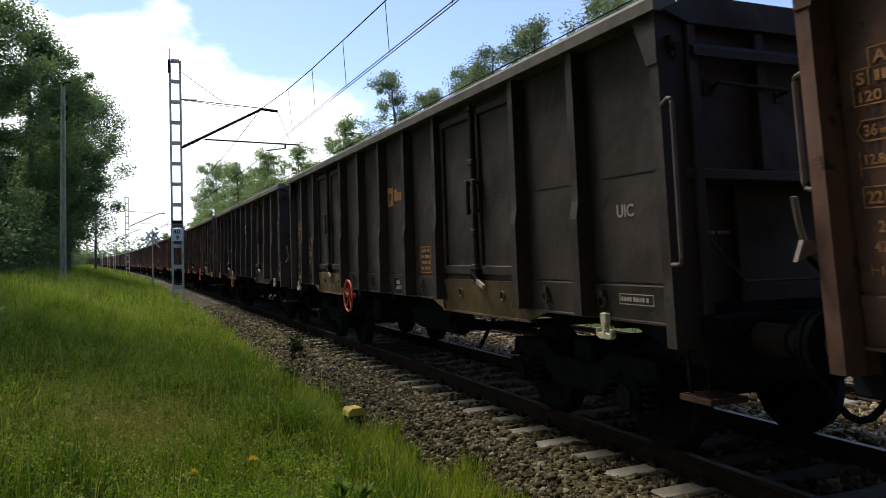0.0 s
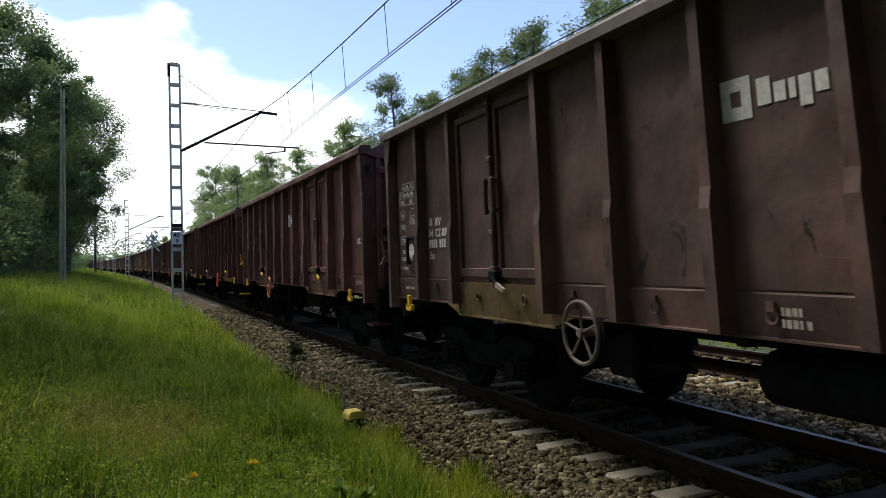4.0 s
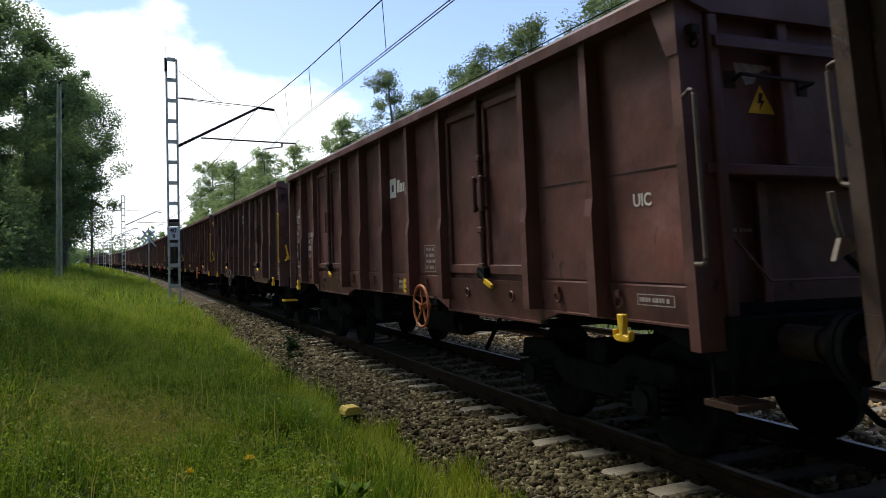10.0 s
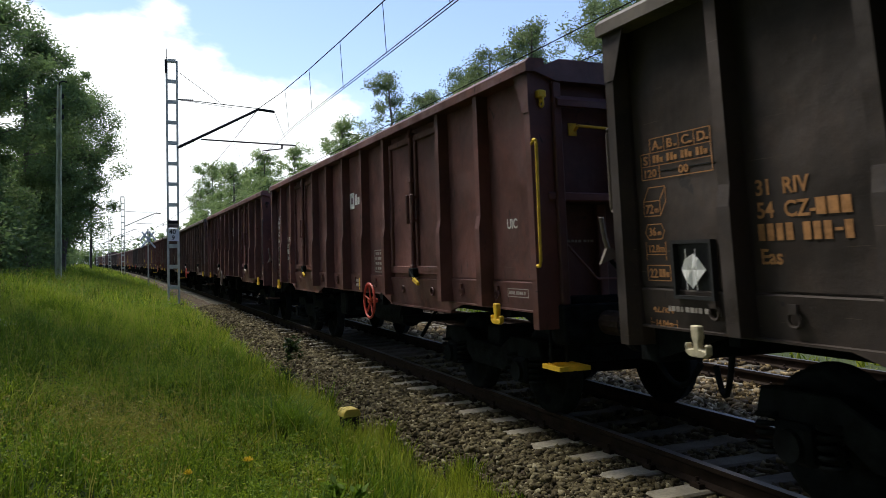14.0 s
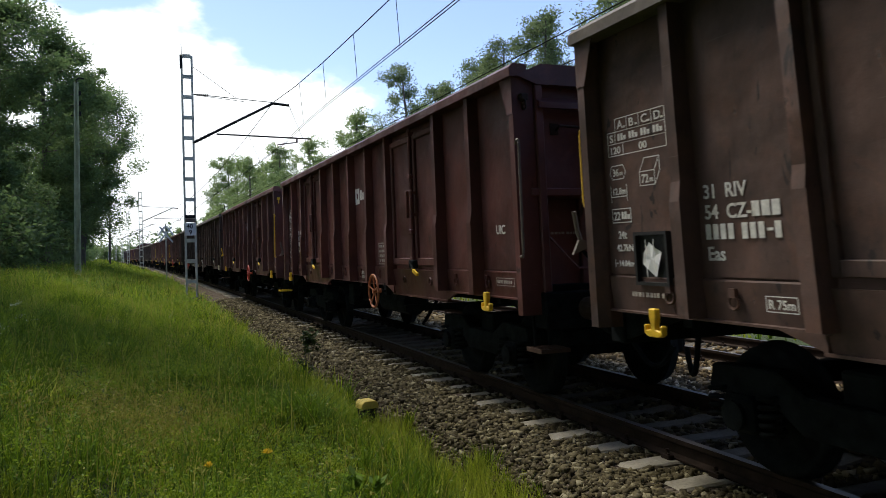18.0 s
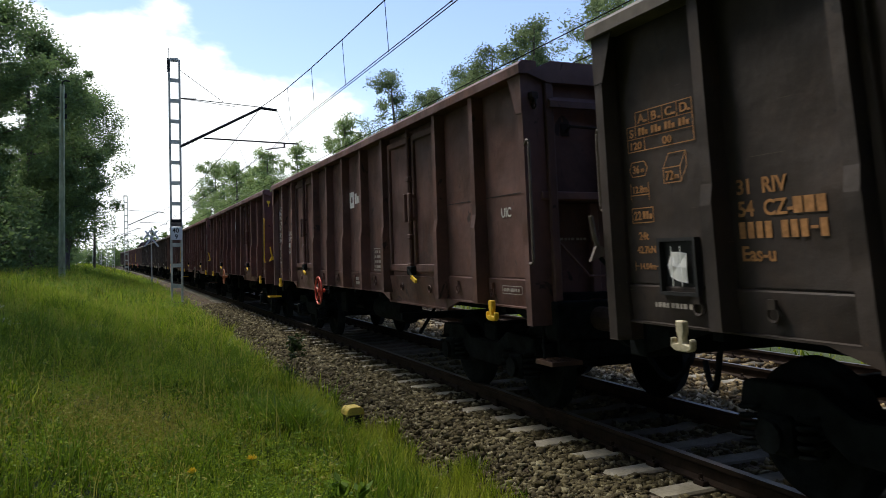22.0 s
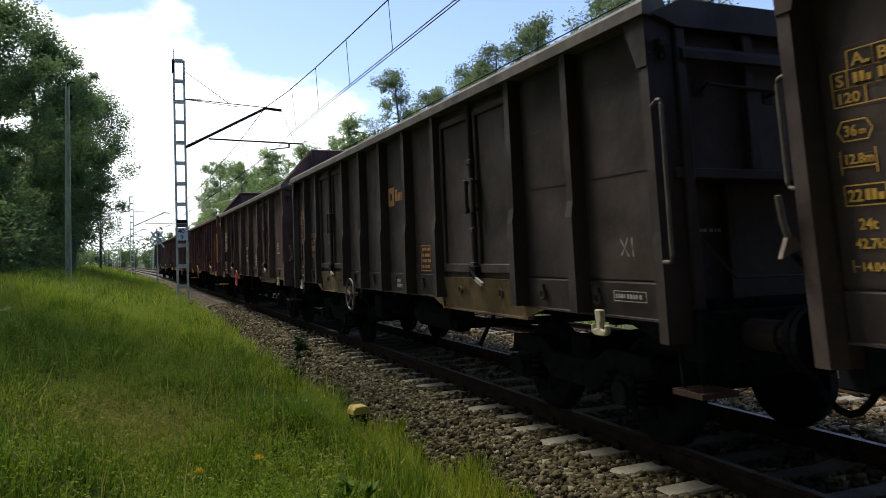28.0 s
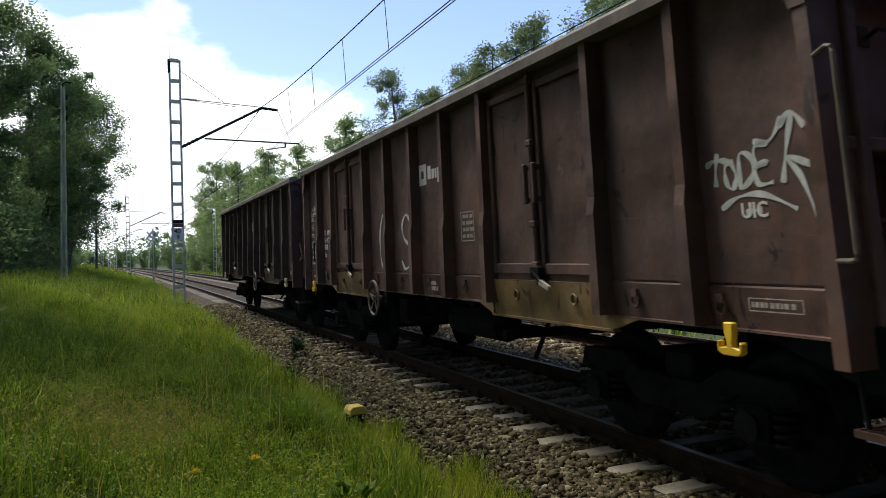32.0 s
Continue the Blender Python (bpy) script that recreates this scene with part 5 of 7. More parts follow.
    if index == 28:
        sprayed(wagon, [[(0.0, 0.14), (0.05, 0.07), (0.1, 0.0)], [(0.1, 0.15), (0.05, 0.07), (0.0, 0.01)], [(0.15, 0.15), (0.15, 0.08), (0.16, 0.0)]], -5.9, 1.62, 0.006, DIM_WHITE, "chalked strokes")
    elif index == 29:
        part_of("owner_lettering", bars_mesh("owner_lettering", [(0.10 * k + 0.02 * ((k + j) % 2), -0.085 * j, 0.07 + 0.01 * ((k * j) % 2), 0.045) for j in range(5) for k in range((4, 3, 4, 2, 5)[j])]), CREAM_TEXT, wagon, side_at(-5.02, 2.04) @ Matrix.Diagonal((0.72, 0.72, 1, 1)))
    else:
        part_of("class_lettering", word("UIC", 0.135), T if index not in (1, 7) else DIM_WHITE, wagon, side_at(-6.1 if index == 8 else -5.78, {8: 1.75, 10: 2.06, 11: 2.16, 12: 2.32, 18: 1.87, 19: 2.24, 21: 1.88, 22: 2.1, 23: 2.13, 24: 1.82, 25: 2.28, 30: 2.23, 31: 2.33, 32: 1.9}.get(index, 2.0) - 0.05))
    part_of("inspection_mark", bars_mesh("end_plate_bars", outline(0, 0, 0.5, 0.1) + [(x + 0.03, 0.03, w, 0.04) for x, y, w, h in strip_bars(9)]), DIM_WHITE, wagon, side_at(-5.80, 1.27, 0.03) @ SMALL if index != 29 else side_at(-5.75, 1.57))
    if index in (5, 12, 14, 17, 18, 22, 23, 24):
        part_of("curve_mark", stencil_mesh("curve_mark", frame_lines(0, 0, 0.34, 0.13), [("R 75m", 0.02, 0.025, 0.11)]), T, wagon, side_at(4.72, 1.24, 0.03) @ Matrix.Diagonal((0.72, 0.72, 1, 1)))
    # the card holder in the end plate
    holder = part_of("card_holder", shared("card_holder", lambda bm: [box(bm, -WX - 0.05, -WX, y0, y1, z0, z1) for y0, y1, z0, z1 in ((-0.2, 0.2, 1.55, 1.575), (-0.2, 0.2, 1.93, 1.955), (-0.2, -0.175, 1.575, 1.93), (0.175, 0.2, 1.575, 1.93))]), BLACK, wagon, pose(0, 5.82 if not two else 4.68, -0.19 if index in (1, 2, 13, 17, 21, 3) else 0.03))
    part_of("holder_back", shared("holder_back", lambda bm: box(bm, -WX - 0.006, -WX, -0.175, 0.175, 1.575, 1.93)), BLACK, holder)
    if index not in (6, 7, 22, 23, 29, 31, 19, 2):
        part_of("card", shared("card_%d" % (index % 3), card_mesh(index % 3)), PAPER, holder, Matrix.Translation((0, 0, 1.755)) @ Matrix.Diagonal((1, 0.8, 0.8, 1)) @ Matrix.Translation((0, 0, -1.755)), "crumpled white paper card")
    if index in (5, 12, 18, 22, 23, 24):
        part_of("tail_lamp_bracket", shared("lamp_bracket", lambda bm: box(bm, -WX - 0.04, -WX, -0.035, 0.035, 1.53, 1.575, 0.006)), PAPER if index == 5 else ORANGE_SIGN, wagon, yard(4.83 if index != 12 else 4.8))
    WAGONS.append(wagon)
    return wagon


def gable_ends(wagon):
    """Raised gable ends over the walls of the timber wagon."""
    for sign in (1, -1):
        bm = bmesh.new()
        y = sign * 6.49
        prism(bm, [(-WX - 0.05, 3.52), (-0.78, 4.32), (0.78, 4.32), (WX + 0.05, 3.52)], "y", y - 0.03, y + 0.03)
        gable = part("gable", bm, PAINT["brown"], wagon, "raised rusty gable end")
        bm = bmesh.new()
        for a, b in (((-WX - 0.05, 3.52), (-0.78, 4.32)), ((-0.78, 4.32), (0.78, 4.32)), ((0.78, 4.32), (WX + 0.05, 3.52))):
            rod(bm, (a[0], y - sign * 0.06, a[1]), (b[0], y - sign * 0.06, b[1]), 0.05, 6)
        for x in (-0.78, 0.0, 0.78):
            box(bm, x - 0.04, x + 0.04, y - 0.11, y + 0.09, 3.5, 4.32)
        part("gable_frame", bm, PAINT["soot"], gable)


def warning_sign(wagon, y, z, x=-0.79):
    bm = bmesh.new()
    prism(bm, [(x - 0.125, z), (x + 0.125, z), (x, z + 0.205)], "y", y - 0.004, y)
    sign = part("warning_triangle", bm, YELLOW, wagon, "yellow high-voltage warning triangle")
    bm = bmesh.new()
    prism(bm, [(x - 0.012, z + 0.15), (x + 0.022, z + 0.15), (x + 0.006, z + 0.095), (x + 0.032, z + 0.095), (x - 0.02, z + 0.02), (x - 0.002, z + 0.075), (x - 0.03, z + 0.075)], "y", y - 0.007, y - 0.003)
    part("flash", bm, BLACK, sign)


def pale_patch(wagon, y):
    """A torn remnant of a pale sticker above the triangle."""
    bm = bmesh.new()
    prism(bm, [(-1.02, 3.0), (-0.60, 2.99), (-0.59, 2.9), (-0.66, 2.93), (-0.72, 2.97), (-0.80, 2.93), (-0.84, 2.86), (-0.92, 2.84), (-0.95, 2.9), (-1.0, 2.93)], "y", y - 0.003, y)
    part("torn_sticker", bm, DIM_WHITE, wagon, "torn pale sticker remnant")


def pictogram(wagon, y, z):
    """A small yellow plate with a black sign on the sill."""
    bm = bmesh.new()
    box(bm, -WX - 0.044, -WX - 0.034, y - 0.095, y + 0.095, z, z + 0.19)
    plate = part("pictogram_plate", bm, YELLOW, wagon, "yellow plate with a black pictogram")
    bm = bmesh.new()
    tube(bm, [(-WX - 0.046, y + 0.05, z + 0.05), (-WX - 0.046, y - 0.04, z + 0.05), (-WX - 0.046, y - 0.04, z + 0.13), (-WX - 0.046, y + 0.02, z + 0.13)], 0.009, 5)
    part("pictogram", bm, BLACK, plate)


def build_train():
    for i, row in enumerate(FLEET):
        build_wagon(i, *row)
    gable_ends(WAGONS[29])
    for i in (9, 10, 11, 23, 25, 30):
        warning_sign(WAGONS[i], -6.352 - END, 2.64)
    w = WAGONS
    pale_patch(w[10], -6.352 - END)
    pale_patch(w[6], -6.352 - END)
    bm = bmesh.new()
    box(bm, -0.93, -0.69, -6.49, -6.482, 2.38, 2.66)
    blue = part("notice", bm, BLUE_SIGN, w[6], "blue notice plate with a warning triangle")
    bm = bmesh.new()
    prism(bm, [(-0.90, 2.55), (-0.72, 2.55), (-0.81, 2.645)], "y", -6.496, -6.492)
    prism(bm, [(-0.86, 2.40), (-0.76, 2.40), (-0.76, 2.5), (-0.86, 2.5)], "y", -6.496, -6.492)
    part("triangle", bm, ORANGE_SIGN, blue)
    warning_sign(w[6], -6.352 - END, 2.70)
    sprayed(w[2], [[(0.45, 0.99), (0.25, 0.93), (0.07, 0.9)], [(0.07, 0.9), (0.09, 0.59), (0.16, 0.12)], [(0.16, 0.12), (0.33, 0.19), (0.51, 0.18)], [(0.51, 0.18), (0.47, 0.36), (0.43, 0.64)],
                   [(0.09, 0.73), (0.28, 0.79), (0.46, 0.83)]], 3.95, 1.4, 0.011, SPRAY_WHITE, "angular pale sprayed strokes", 0.056)
    sprayed(w[2], [[(0.92, 0.6), (1.03, 0.62), (1.2, 0.68)], [(1.2, 0.68), (1.21, 0.43), (1.27, 0.08)], [(1.34, 0.95), (1.34, 0.66), (1.25, 0.27)], [(1.36, 0.92), (1.38, 0.65), (1.52, 0.08)],
                   [(1.6, 0.87), (1.57, 0.6), (1.51, 0.24)], [(1.69, 0.66), (1.7, 0.61)]], 3.95, 1.4, 0.017, SPRAY_WHITE, "broad pale sprayed strokes", 0.056)
    sprayed(w[2], [[(0, 0.35), (0.3, 0.47), (0.62, 0.55)], [(0, 0.35), (0.02, 0.0)], [(0.02, 0.0), (0.35, 0.1), (0.62, 0.17)], [(0.35, -0.25), (0.62, -0.2)]], -4.62, 2.0, 0.014, DIM_WHITE, "thin pale sprayed lines")
    sprayed(w[2], [[(0, 0.5), (0.35, 0.52), (0.7, 0.5)], [(0, 0.5), (0.05, 0.1), (0.12, -0.6)], [(0.05, 0.32), (0.3, 0.31)]], -5.62, 2.1, 0.014, DIM_WHITE, "thin pale sprayed lines")
    tag_on(w[9], ["WATT"], -4.40, 1.80, 0.155, 0.23, 0.014, SPRAY_WHITE, "pale sprayed capitals WATT")
    tag_on(w[9], ["-"], -4.55, 1.64, 0.22, 0.2, 0.012, SPRAY_WHITE, "pale sprayed underline")
    tag_on(w[17], ["SEX", "DRUGS", "RELAX"], -2.44, 1.98, 0.09, 0.19, 0.011, SPRAY_TEAL, "pale sprayed words on the door", 0.0, 0.056)
    tag_on(w[17], ["BEA", "BOL"], -4.54, 1.80, 0.19, 0.26, 0.014, SPRAY_WHITE, "white sprayed capitals in two rows")
    sprayed(w[17], [[(0.0, 0.5), (0.2, 0.48), (0.36, 0.55)], [(0.06, 0.5), (0.08, 0.05)], [(0.05, 0.27), (0.3, 0.3)], [(0.05, 0.04), (0.38, 0.06)], [(0.48, 0.38), (0.62, 0.55), (0.66, 0.05)], [(0.72, 0.55), (0.74, 0.05)]], -5.66, 1.60, 0.05, SPRAY_TEAL, "broad pale teal sprayed blocks")
    sprayed(w[20], [[(0.03, 0.82), (-0.02, 0.4), (-0.08, 0.04)], [(0.03, 0.82), (0.36, 0.66), (0.06, 0.48)], [(0.06, 0.48), (0.40, 0.26), (-0.08, 0.04)]], 1.9, 1.4, 0.022, SPRAY_YELLOW, "yellow sprayed letter")
    sprayed(w[20], [[(0.36, 0.96), (0.14, 1.12), (0.36, 1.27), (0.58, 1.18), (0.57, 1.02), (0.36, 0.96)], [(0.36, 0.96), (0.28, 0.5), (0.18, 0.1)], [(0.0, 0.12), (0.3, 0.10), (0.6, 0.13)]], 0.9, 1.4, 0.024, SPRAY_YELLOW, "yellow sprayed loop on a stem")
    sprayed(w[20], [[(-0.13, 0.08), (0.0, 0.6), (0.11, 1.18)], [(0.11, 1.18), (0.24, 0.8), (0.36, 0.39)], [(0.36, 0.39), (0.44, 0.8), (0.50, 1.19)], [(0.50, 1.19), (0.6, 0.6), (0.70, 0.09)]], -0.2, 1.4, 0.026, SPRAY_YELLOW, "large yellow sprayed letter")
    sprayed(w[20], [[(0.75, 0.90), (0.46, 1.07), (0.21, 0.96), (0.11, 0.7), (0.19, 0.54), (0.38, 0.55), (0.71, 0.7)]], -1.2, 1.4, 0.026, SPRAY_YELLOW, "large yellow sprayed curve")
    sprayed(w[13], [[(0.06, 0.75), (0.12, 0.5), (0.08, 0.25), (0.14, 0.05)], [(0.15, 0.6), (0.16, 0.3), (0.22, 0.02)], [(0.0, 0.04), (0.15, 0.06), (0.28, 0.03)]], 3.86, 1.45, 0.035, FADED_ORANGE, "faded orange paint splash", 0.056)
    sprayed(w[13], [[(0.06, 0.16), (0.0, 0.2), (0.02, 0.26), (0.08, 0.24), (0.06, 0.16)], [(0.08, 0.24), (0.06, 0.1), (0.02, 0.02)]], 0.62, 1.42, 0.006, DIM_WHITE, "chalked figure")
    for k in (10, 14):
        pictogram(w[k], -0.74, 1.17)
    bm = bmesh.new()
    scrawl(bm, [[(0.02, 0.22), (0.12, 0.25), (0.25, 0.24)], [(0.16, 0.29), (0.13, 0.2), (0.12, 0.10)],
                [(0.29, 0.24), (0.23, 0.2), (0.24, 0.11), (0.30, 0.08), (0.34, 0.15), (0.29, 0.24)],
                [(0.38, 0.07), (0.39, 0.26), (0.50, 0.24), (0.51, 0.14), (0.39, 0.07)],
                [(0.68, 0.30), (0.55, 0.29), (0.55, 0.19), (0.66, 0.20), (0.55, 0.18), (0.56, 0.09), (0.70, 0.09)],
                [(0.54, 0.32), (0.70, 0.31), (0.83, 0.42)], [(0.80, 0.37), (0.91, 0.44), (1.02, 0.35)],
                [(0.92, 0.43), (0.84, 0.24), (0.79, 0.08)], [(1.06, 0.15), (0.84, 0.21), (0.95, 0.10), (1.05, -0.11)],
                [(0.16, -0.03), (0.35, 0.03), (0.60, 0.03), (0.89, -0.06)], [(0.41, -0.06), (0.50, -0.05), (0.57, -0.05)]], 0, 0, 0.84, 1.15, 0.019)
    tag = part("sprayed_tag", bm, SPRAY_WHITE, w[32], "thick pale sprayed letters TODEK with an arrow")
    tag.matrix_basis = side_at(-5.48, 1.95)
    tag_on(w[32], ["G"], 1.72, 1.48, 0.5, 0.8, 0.026, SPRAY_WHITE, "thin white sprayed loop")
    tag_on(w[32], ["S"], 0.72, 1.48, 0.45, 0.75, 0.026, SPRAY_WHITE, "thin white sprayed loop")
    sprayed(w[12], [[(0, 0.2), (0.05, 0.42), (0.16, 0.27), (0.28, 0.46)], [(0.40, 0.46), (0.32, 0.36), (0.42, 0.28), (0.5, 0.38), (0.40, 0.46)], [(0.75, 0.62), (0.58, 0.58), (0.7, 0.47), (0.54, 0.42)],
                    [(0.86, 0.66), (0.74, 0.55), (0.78, 0.44), (0.88, 0.46)], [(0.3, 0.26), (0.36, 0.14), (0.55, 0.11), (0.68, 0.2), (0.66, 0.34), (0.45, 0.32), (0.34, 0.2)], [(0.68, 0.34), (0.70, 0.12), (0.82, 0.07)], [(0.45, 0.02), (0.56, 0.02)]], -5.50, 1.55, 0.02, SPRAY_TEAL, "pale green sprayed scribble")
    bm = bmesh.new()
    scrawl(bm, [[(0, 0.1), (0.5, 0.6), (0.9, 0.2), (1.3, 0.5)], [(1.2, 0.1), (1.7, -0.1), (1.95, 0.5), (1.4, 0.45)]], 0, 0, 0.38, 0.45, 0.055)
    smear = part("sprayed_smear", bm, SPRAY_TEAL, w[12], "pale green sprayed smear")
    smear.matrix_basis = side_at(6.44, 2.26, 0.004)
    for text, z, size in (("Ladegut Rohholz", 1.99, 0.165), ("PODLAHA - KOVOV\u00c1", 1.73, 0.115), ("FUSSBODEN - METALL", 1.59, 0.115)):
        part_of("load_lettering", word(text, size), CREAM_TEXT, w[29], side_at(0.47, z, 0.012), "cream stencilled words")


# ---- overhead line, poles ----
def lattice_mast(s, d, top, base, arm=True, sign=False, near=False):
    mast = thing("catenary_mast", along(s, d, 0), "grey steel ladder-type overhead line mast beside the track", "mast", "overhead line masts")
    w = 0.17
    for x in (-w, w):
        bm = bmesh.new()
        box(bm, x - 0.034, x + 0.034, -0.04, 0.04, base - 0.6, top)
        part("upright", bm, GALV, mast)
    z = base + 0.35
    while z < top:
        bm = bmesh.new()
        box(bm, -w + 0.034, w - 0.034, -0.03, 0.03, z, z + 0.13)
        part("rung", bm, GALV, mast)
        z += 0.72
    bm = bmesh.new()
    box(bm, -w - 0.03, w + 0.03, -0.05, 0.05, top - 0.04, top)
    part("top_plate", bm, GALV, mast)
    bm = bmesh.new()
    rod(bm, (-w, 0, top), (-w, 0, top + 0.4), 0.012, 5)
    box(bm, -w - 0.06, -w + 0.02, -0.05, 0.05, top - 0.45, top + 0.02)
    part("spike", bm, DARK_STEEL, mast)
    bm = bmesh.new()
    box(bm, -0.32, 0.32, -0.25, 0.25, base - 0.8, base - 0.14, 0.03)
    part("foundation", bm, CONCRETE, mast)
    if arm:
        at = lambda across: across - d
        bm = bmesh.new()
        rod(bm, (w, 0, 5.65), (at(-0.28), 0, 7.17), 0.048, 8)
        rod(bm, (at(-0.28), 0, 7.17), (at(0.30), 0, 7.12), 0.05, 8)
        br = part("cantilever", bm, DARK_STEEL, mast, "dark steel cantilever arm")
        bm = bmesh.new()
        rod(bm, (w, 0, 7.36), (at(-0.28), 0, 7.20), 0.016, 5)
        rod(bm, (w, 0, 7.34), (at(-1.2), 0, 7.17), 0.010, 5)
        for x in np.linspace(w + 0.15, w + 0.5, 6):
            rod(bm, (x, 0, 7.35), (x + 0.04, 0, 7.345), 0.04, 8)
        part("top_tie", bm, DARK_STEEL, br)
        bm = bmesh.new()
        rod(bm, (w, 0, top - 0.35), (at(-1.6), 0, 7.30), 0.009, 4)
        part("stay_wire", bm, WIRE, br)
        bm = bmesh.new()
        for x in np.linspace(w + 0.1, w + 0.5, 4):
            q = (x - w) / (at(-0.28) - w)
            rod(bm, (x, 0, 5.65 + q * 1.52), (x + 0.05, 0, 5.68 + q * 1.52), 0.06, 8)
        part("insulator", bm, DARK_STEEL, br)
        bm = bmesh.new()
        rod(bm, (at(-2.3), 0, 5.98), (at(1.08), 0, 5.91), 0.028, 6)
        box(bm, at(0.53), at(0.59), -0.03, 0.03, 5.75, 5.91)
        rod(bm, (at(0.56), 0, 5.77), (at(-0.15), 0, 5.66), 0.022, 6)
        rod(bm, (at(0.30), 0, 7.12), (at(0.78), 0, 5.92), 0.009, 4)
        part("registration_arm", bm, DARK_STEEL, br)
    if sign:
        plate = new("kilometre_plate", mesh_of(box(bmesh.new(), -0.18, 0.18, -0.065, -0.055, 2.38, 2.82), "kilometre_plate"))
        plate.data.materials.append(SIGN_WHITE)
        plate.parent = mast
        tagged(plate, "white plate with black kilometre figures 40 over 9")
        for z0, z1, mt in ((2.84, 2.96, GREY_WHEEL), (2.98, 3.10, DARK_STEEL)):
            strip = part('marker_strip', box(bmesh.new(), -0.17, 0.17, -0.062, -0.052, z0, z1), mt, mast)
        for text, x, z in (("40", -0.135, 2.63), ("9", -0.06, 2.42)):
            part_of("figure", word(text, 0.22), BLACK, plate, pose(x, -0.067, z, 90, 0, 0))
    return mast


MASTS = [(28.5, -3.26, 8.70, 0.35), (93.0, -3.70, 8.95, 0.60), (141.0, -4.10, 9.0, 0.7), (167.0, -4.40, 9.2, 0.8), (192.0, -5.0, 9.4, 0.8), (245.0, -5.0, 9.6, 0.8)]


def wire_object(name, points, r, label):
    bm = tube(bmesh.new(), points, r, 5)
    ob = new(name, mesh_of(bm, name))
    ob.data.materials.append(WIRE)
    return tagged(ob, label, "overhead wire", "overhead wires")


def build_overhead():
    for i, (s, d, top, base) in enumerate(MASTS):
        lattice_mast(s, d, top, base, True, i == 0)
    spans = [-28.5] + [m[0] for m in MASTS]
    carrier_z = lambda u, a, b: 7.20 - 0.50 * 4 * u * (1 - u) * ((b - a) / 57) ** 2
    contact_d = lambda s: float(np.interp(s, [-28.5, 0, 24, 28.5], [-0.25, -0.05, -0.03, 0.2]))
    carrier_d = lambda s: float(np.interp(s, [-28.5, 0, 24, 28.5], [-0.25, -0.12, -0.10, -0.28]))
    carrier, contact = [], []
    for a, b in zip(spans, spans[1:]):
        for k in range(16):
            u = k / 16
            s = a + u * (b - a)
            carrier.append((*on_line(s, carrier_d(min(s, 28.5))), carrier_z(u, a, b)))
            contact.append((*on_line(s, contact_d(min(s, 28.5))), 5.79))
    wire_object("catenary_wire", carrier, 0.0135, "thin grey carrying wire above the track")
    for off in (-0.035, 0.035):
        wire_object("contact_wire", [(x + off, y, z) for x, y, z in contact], 0.010, "thin grey contact wire above the track")
    for i, (a, b) in enumerate(zip(spans[:3], spans[1:3])):
        s = b - 4.0
        while s > a + 3:
            u = (s - a) / (b - a)
            wire_object("dropper", [(*on_line(s, carrier_d(min(s, 28.5))), carrier_z(u, a, b)), (*on_line(s, contact_d(min(s, 28.5))), 5.79)], 0.008, "thin dropper between the overhead wires")
            s -= 3.25 if i == 0 else 6.0
    # wires over the second track
    for a, b in zip(spans[:3], spans[1:4]):
        for name, level, r in (("catenary_wire", 6.5, 0.0135), ("contact_wire", 5.79, 0.012)):
            pts = []
            for k in range(17):
                u = k / 16
                pts.append((*on_line(a + u * (b - a), 4.0), level))
            wire_object(name, pts, r, "thin grey wire above the second track")
    # second track's masts, beyond it
    for s in (105.0, 163.0, 220.0):
        lattice_mast(s, 7.2, 8.2, -0.4, False)


def utility_pole(s, d, top, kind_label, wood=WOOD_POLE):
    z = float(ground_z(s, d))
    p = thing("utility_pole", along(s, d, z), kind_label, "pole", "utility poles")
    # a slim concrete post of I-shaped section
    for x in (-0.085, 0.085):
        bm = bmesh.new()
        prism(bm, [(x - 0.035, -0.3), (x + 0.035, -0.3), (x * 0.62 + 0.125, top - z), (x * 0.62 + 0.075, top - z)], "y", -0.09, 0.09)
        part("flange", bm, wood, p)
    bm = bmesh.new()
    prism(bm, [(-0.05, -0.3), (0.05, -0.3), (0.125, top - z - 0.05), (0.075, top - z - 0.05)], "y", -0.02, 0.02)
    part("web", bm, wood, p)
    if wood == BARK:
        return
    bm = bmesh.new()
    tube(bm, [(0.1, 0, top - z - 0.1), (0.1, 0, top - z + 0.08), (0.2, 0, top - z + 0.16), (0.38, 0, top - z + 0.14)], 0.03, 6)
    part("bracket", bm, DARK_STEEL, p)
    for k in range(3):
        bm = bmesh.new()
        rod(bm, (-0.12, 0, top - z - 0.5 - k * 0.4), (0.22, 0, top - z - 0.5 - k * 0.4), 0.02, 6)
        rod(bm, (0.22, 0, top - z - 0.5 - k * 0.4), (0.22, 0, top - z - 0.34 - k * 0.4), 0.04, 8)
        part("insulator", bm, DARK_STEEL, p)


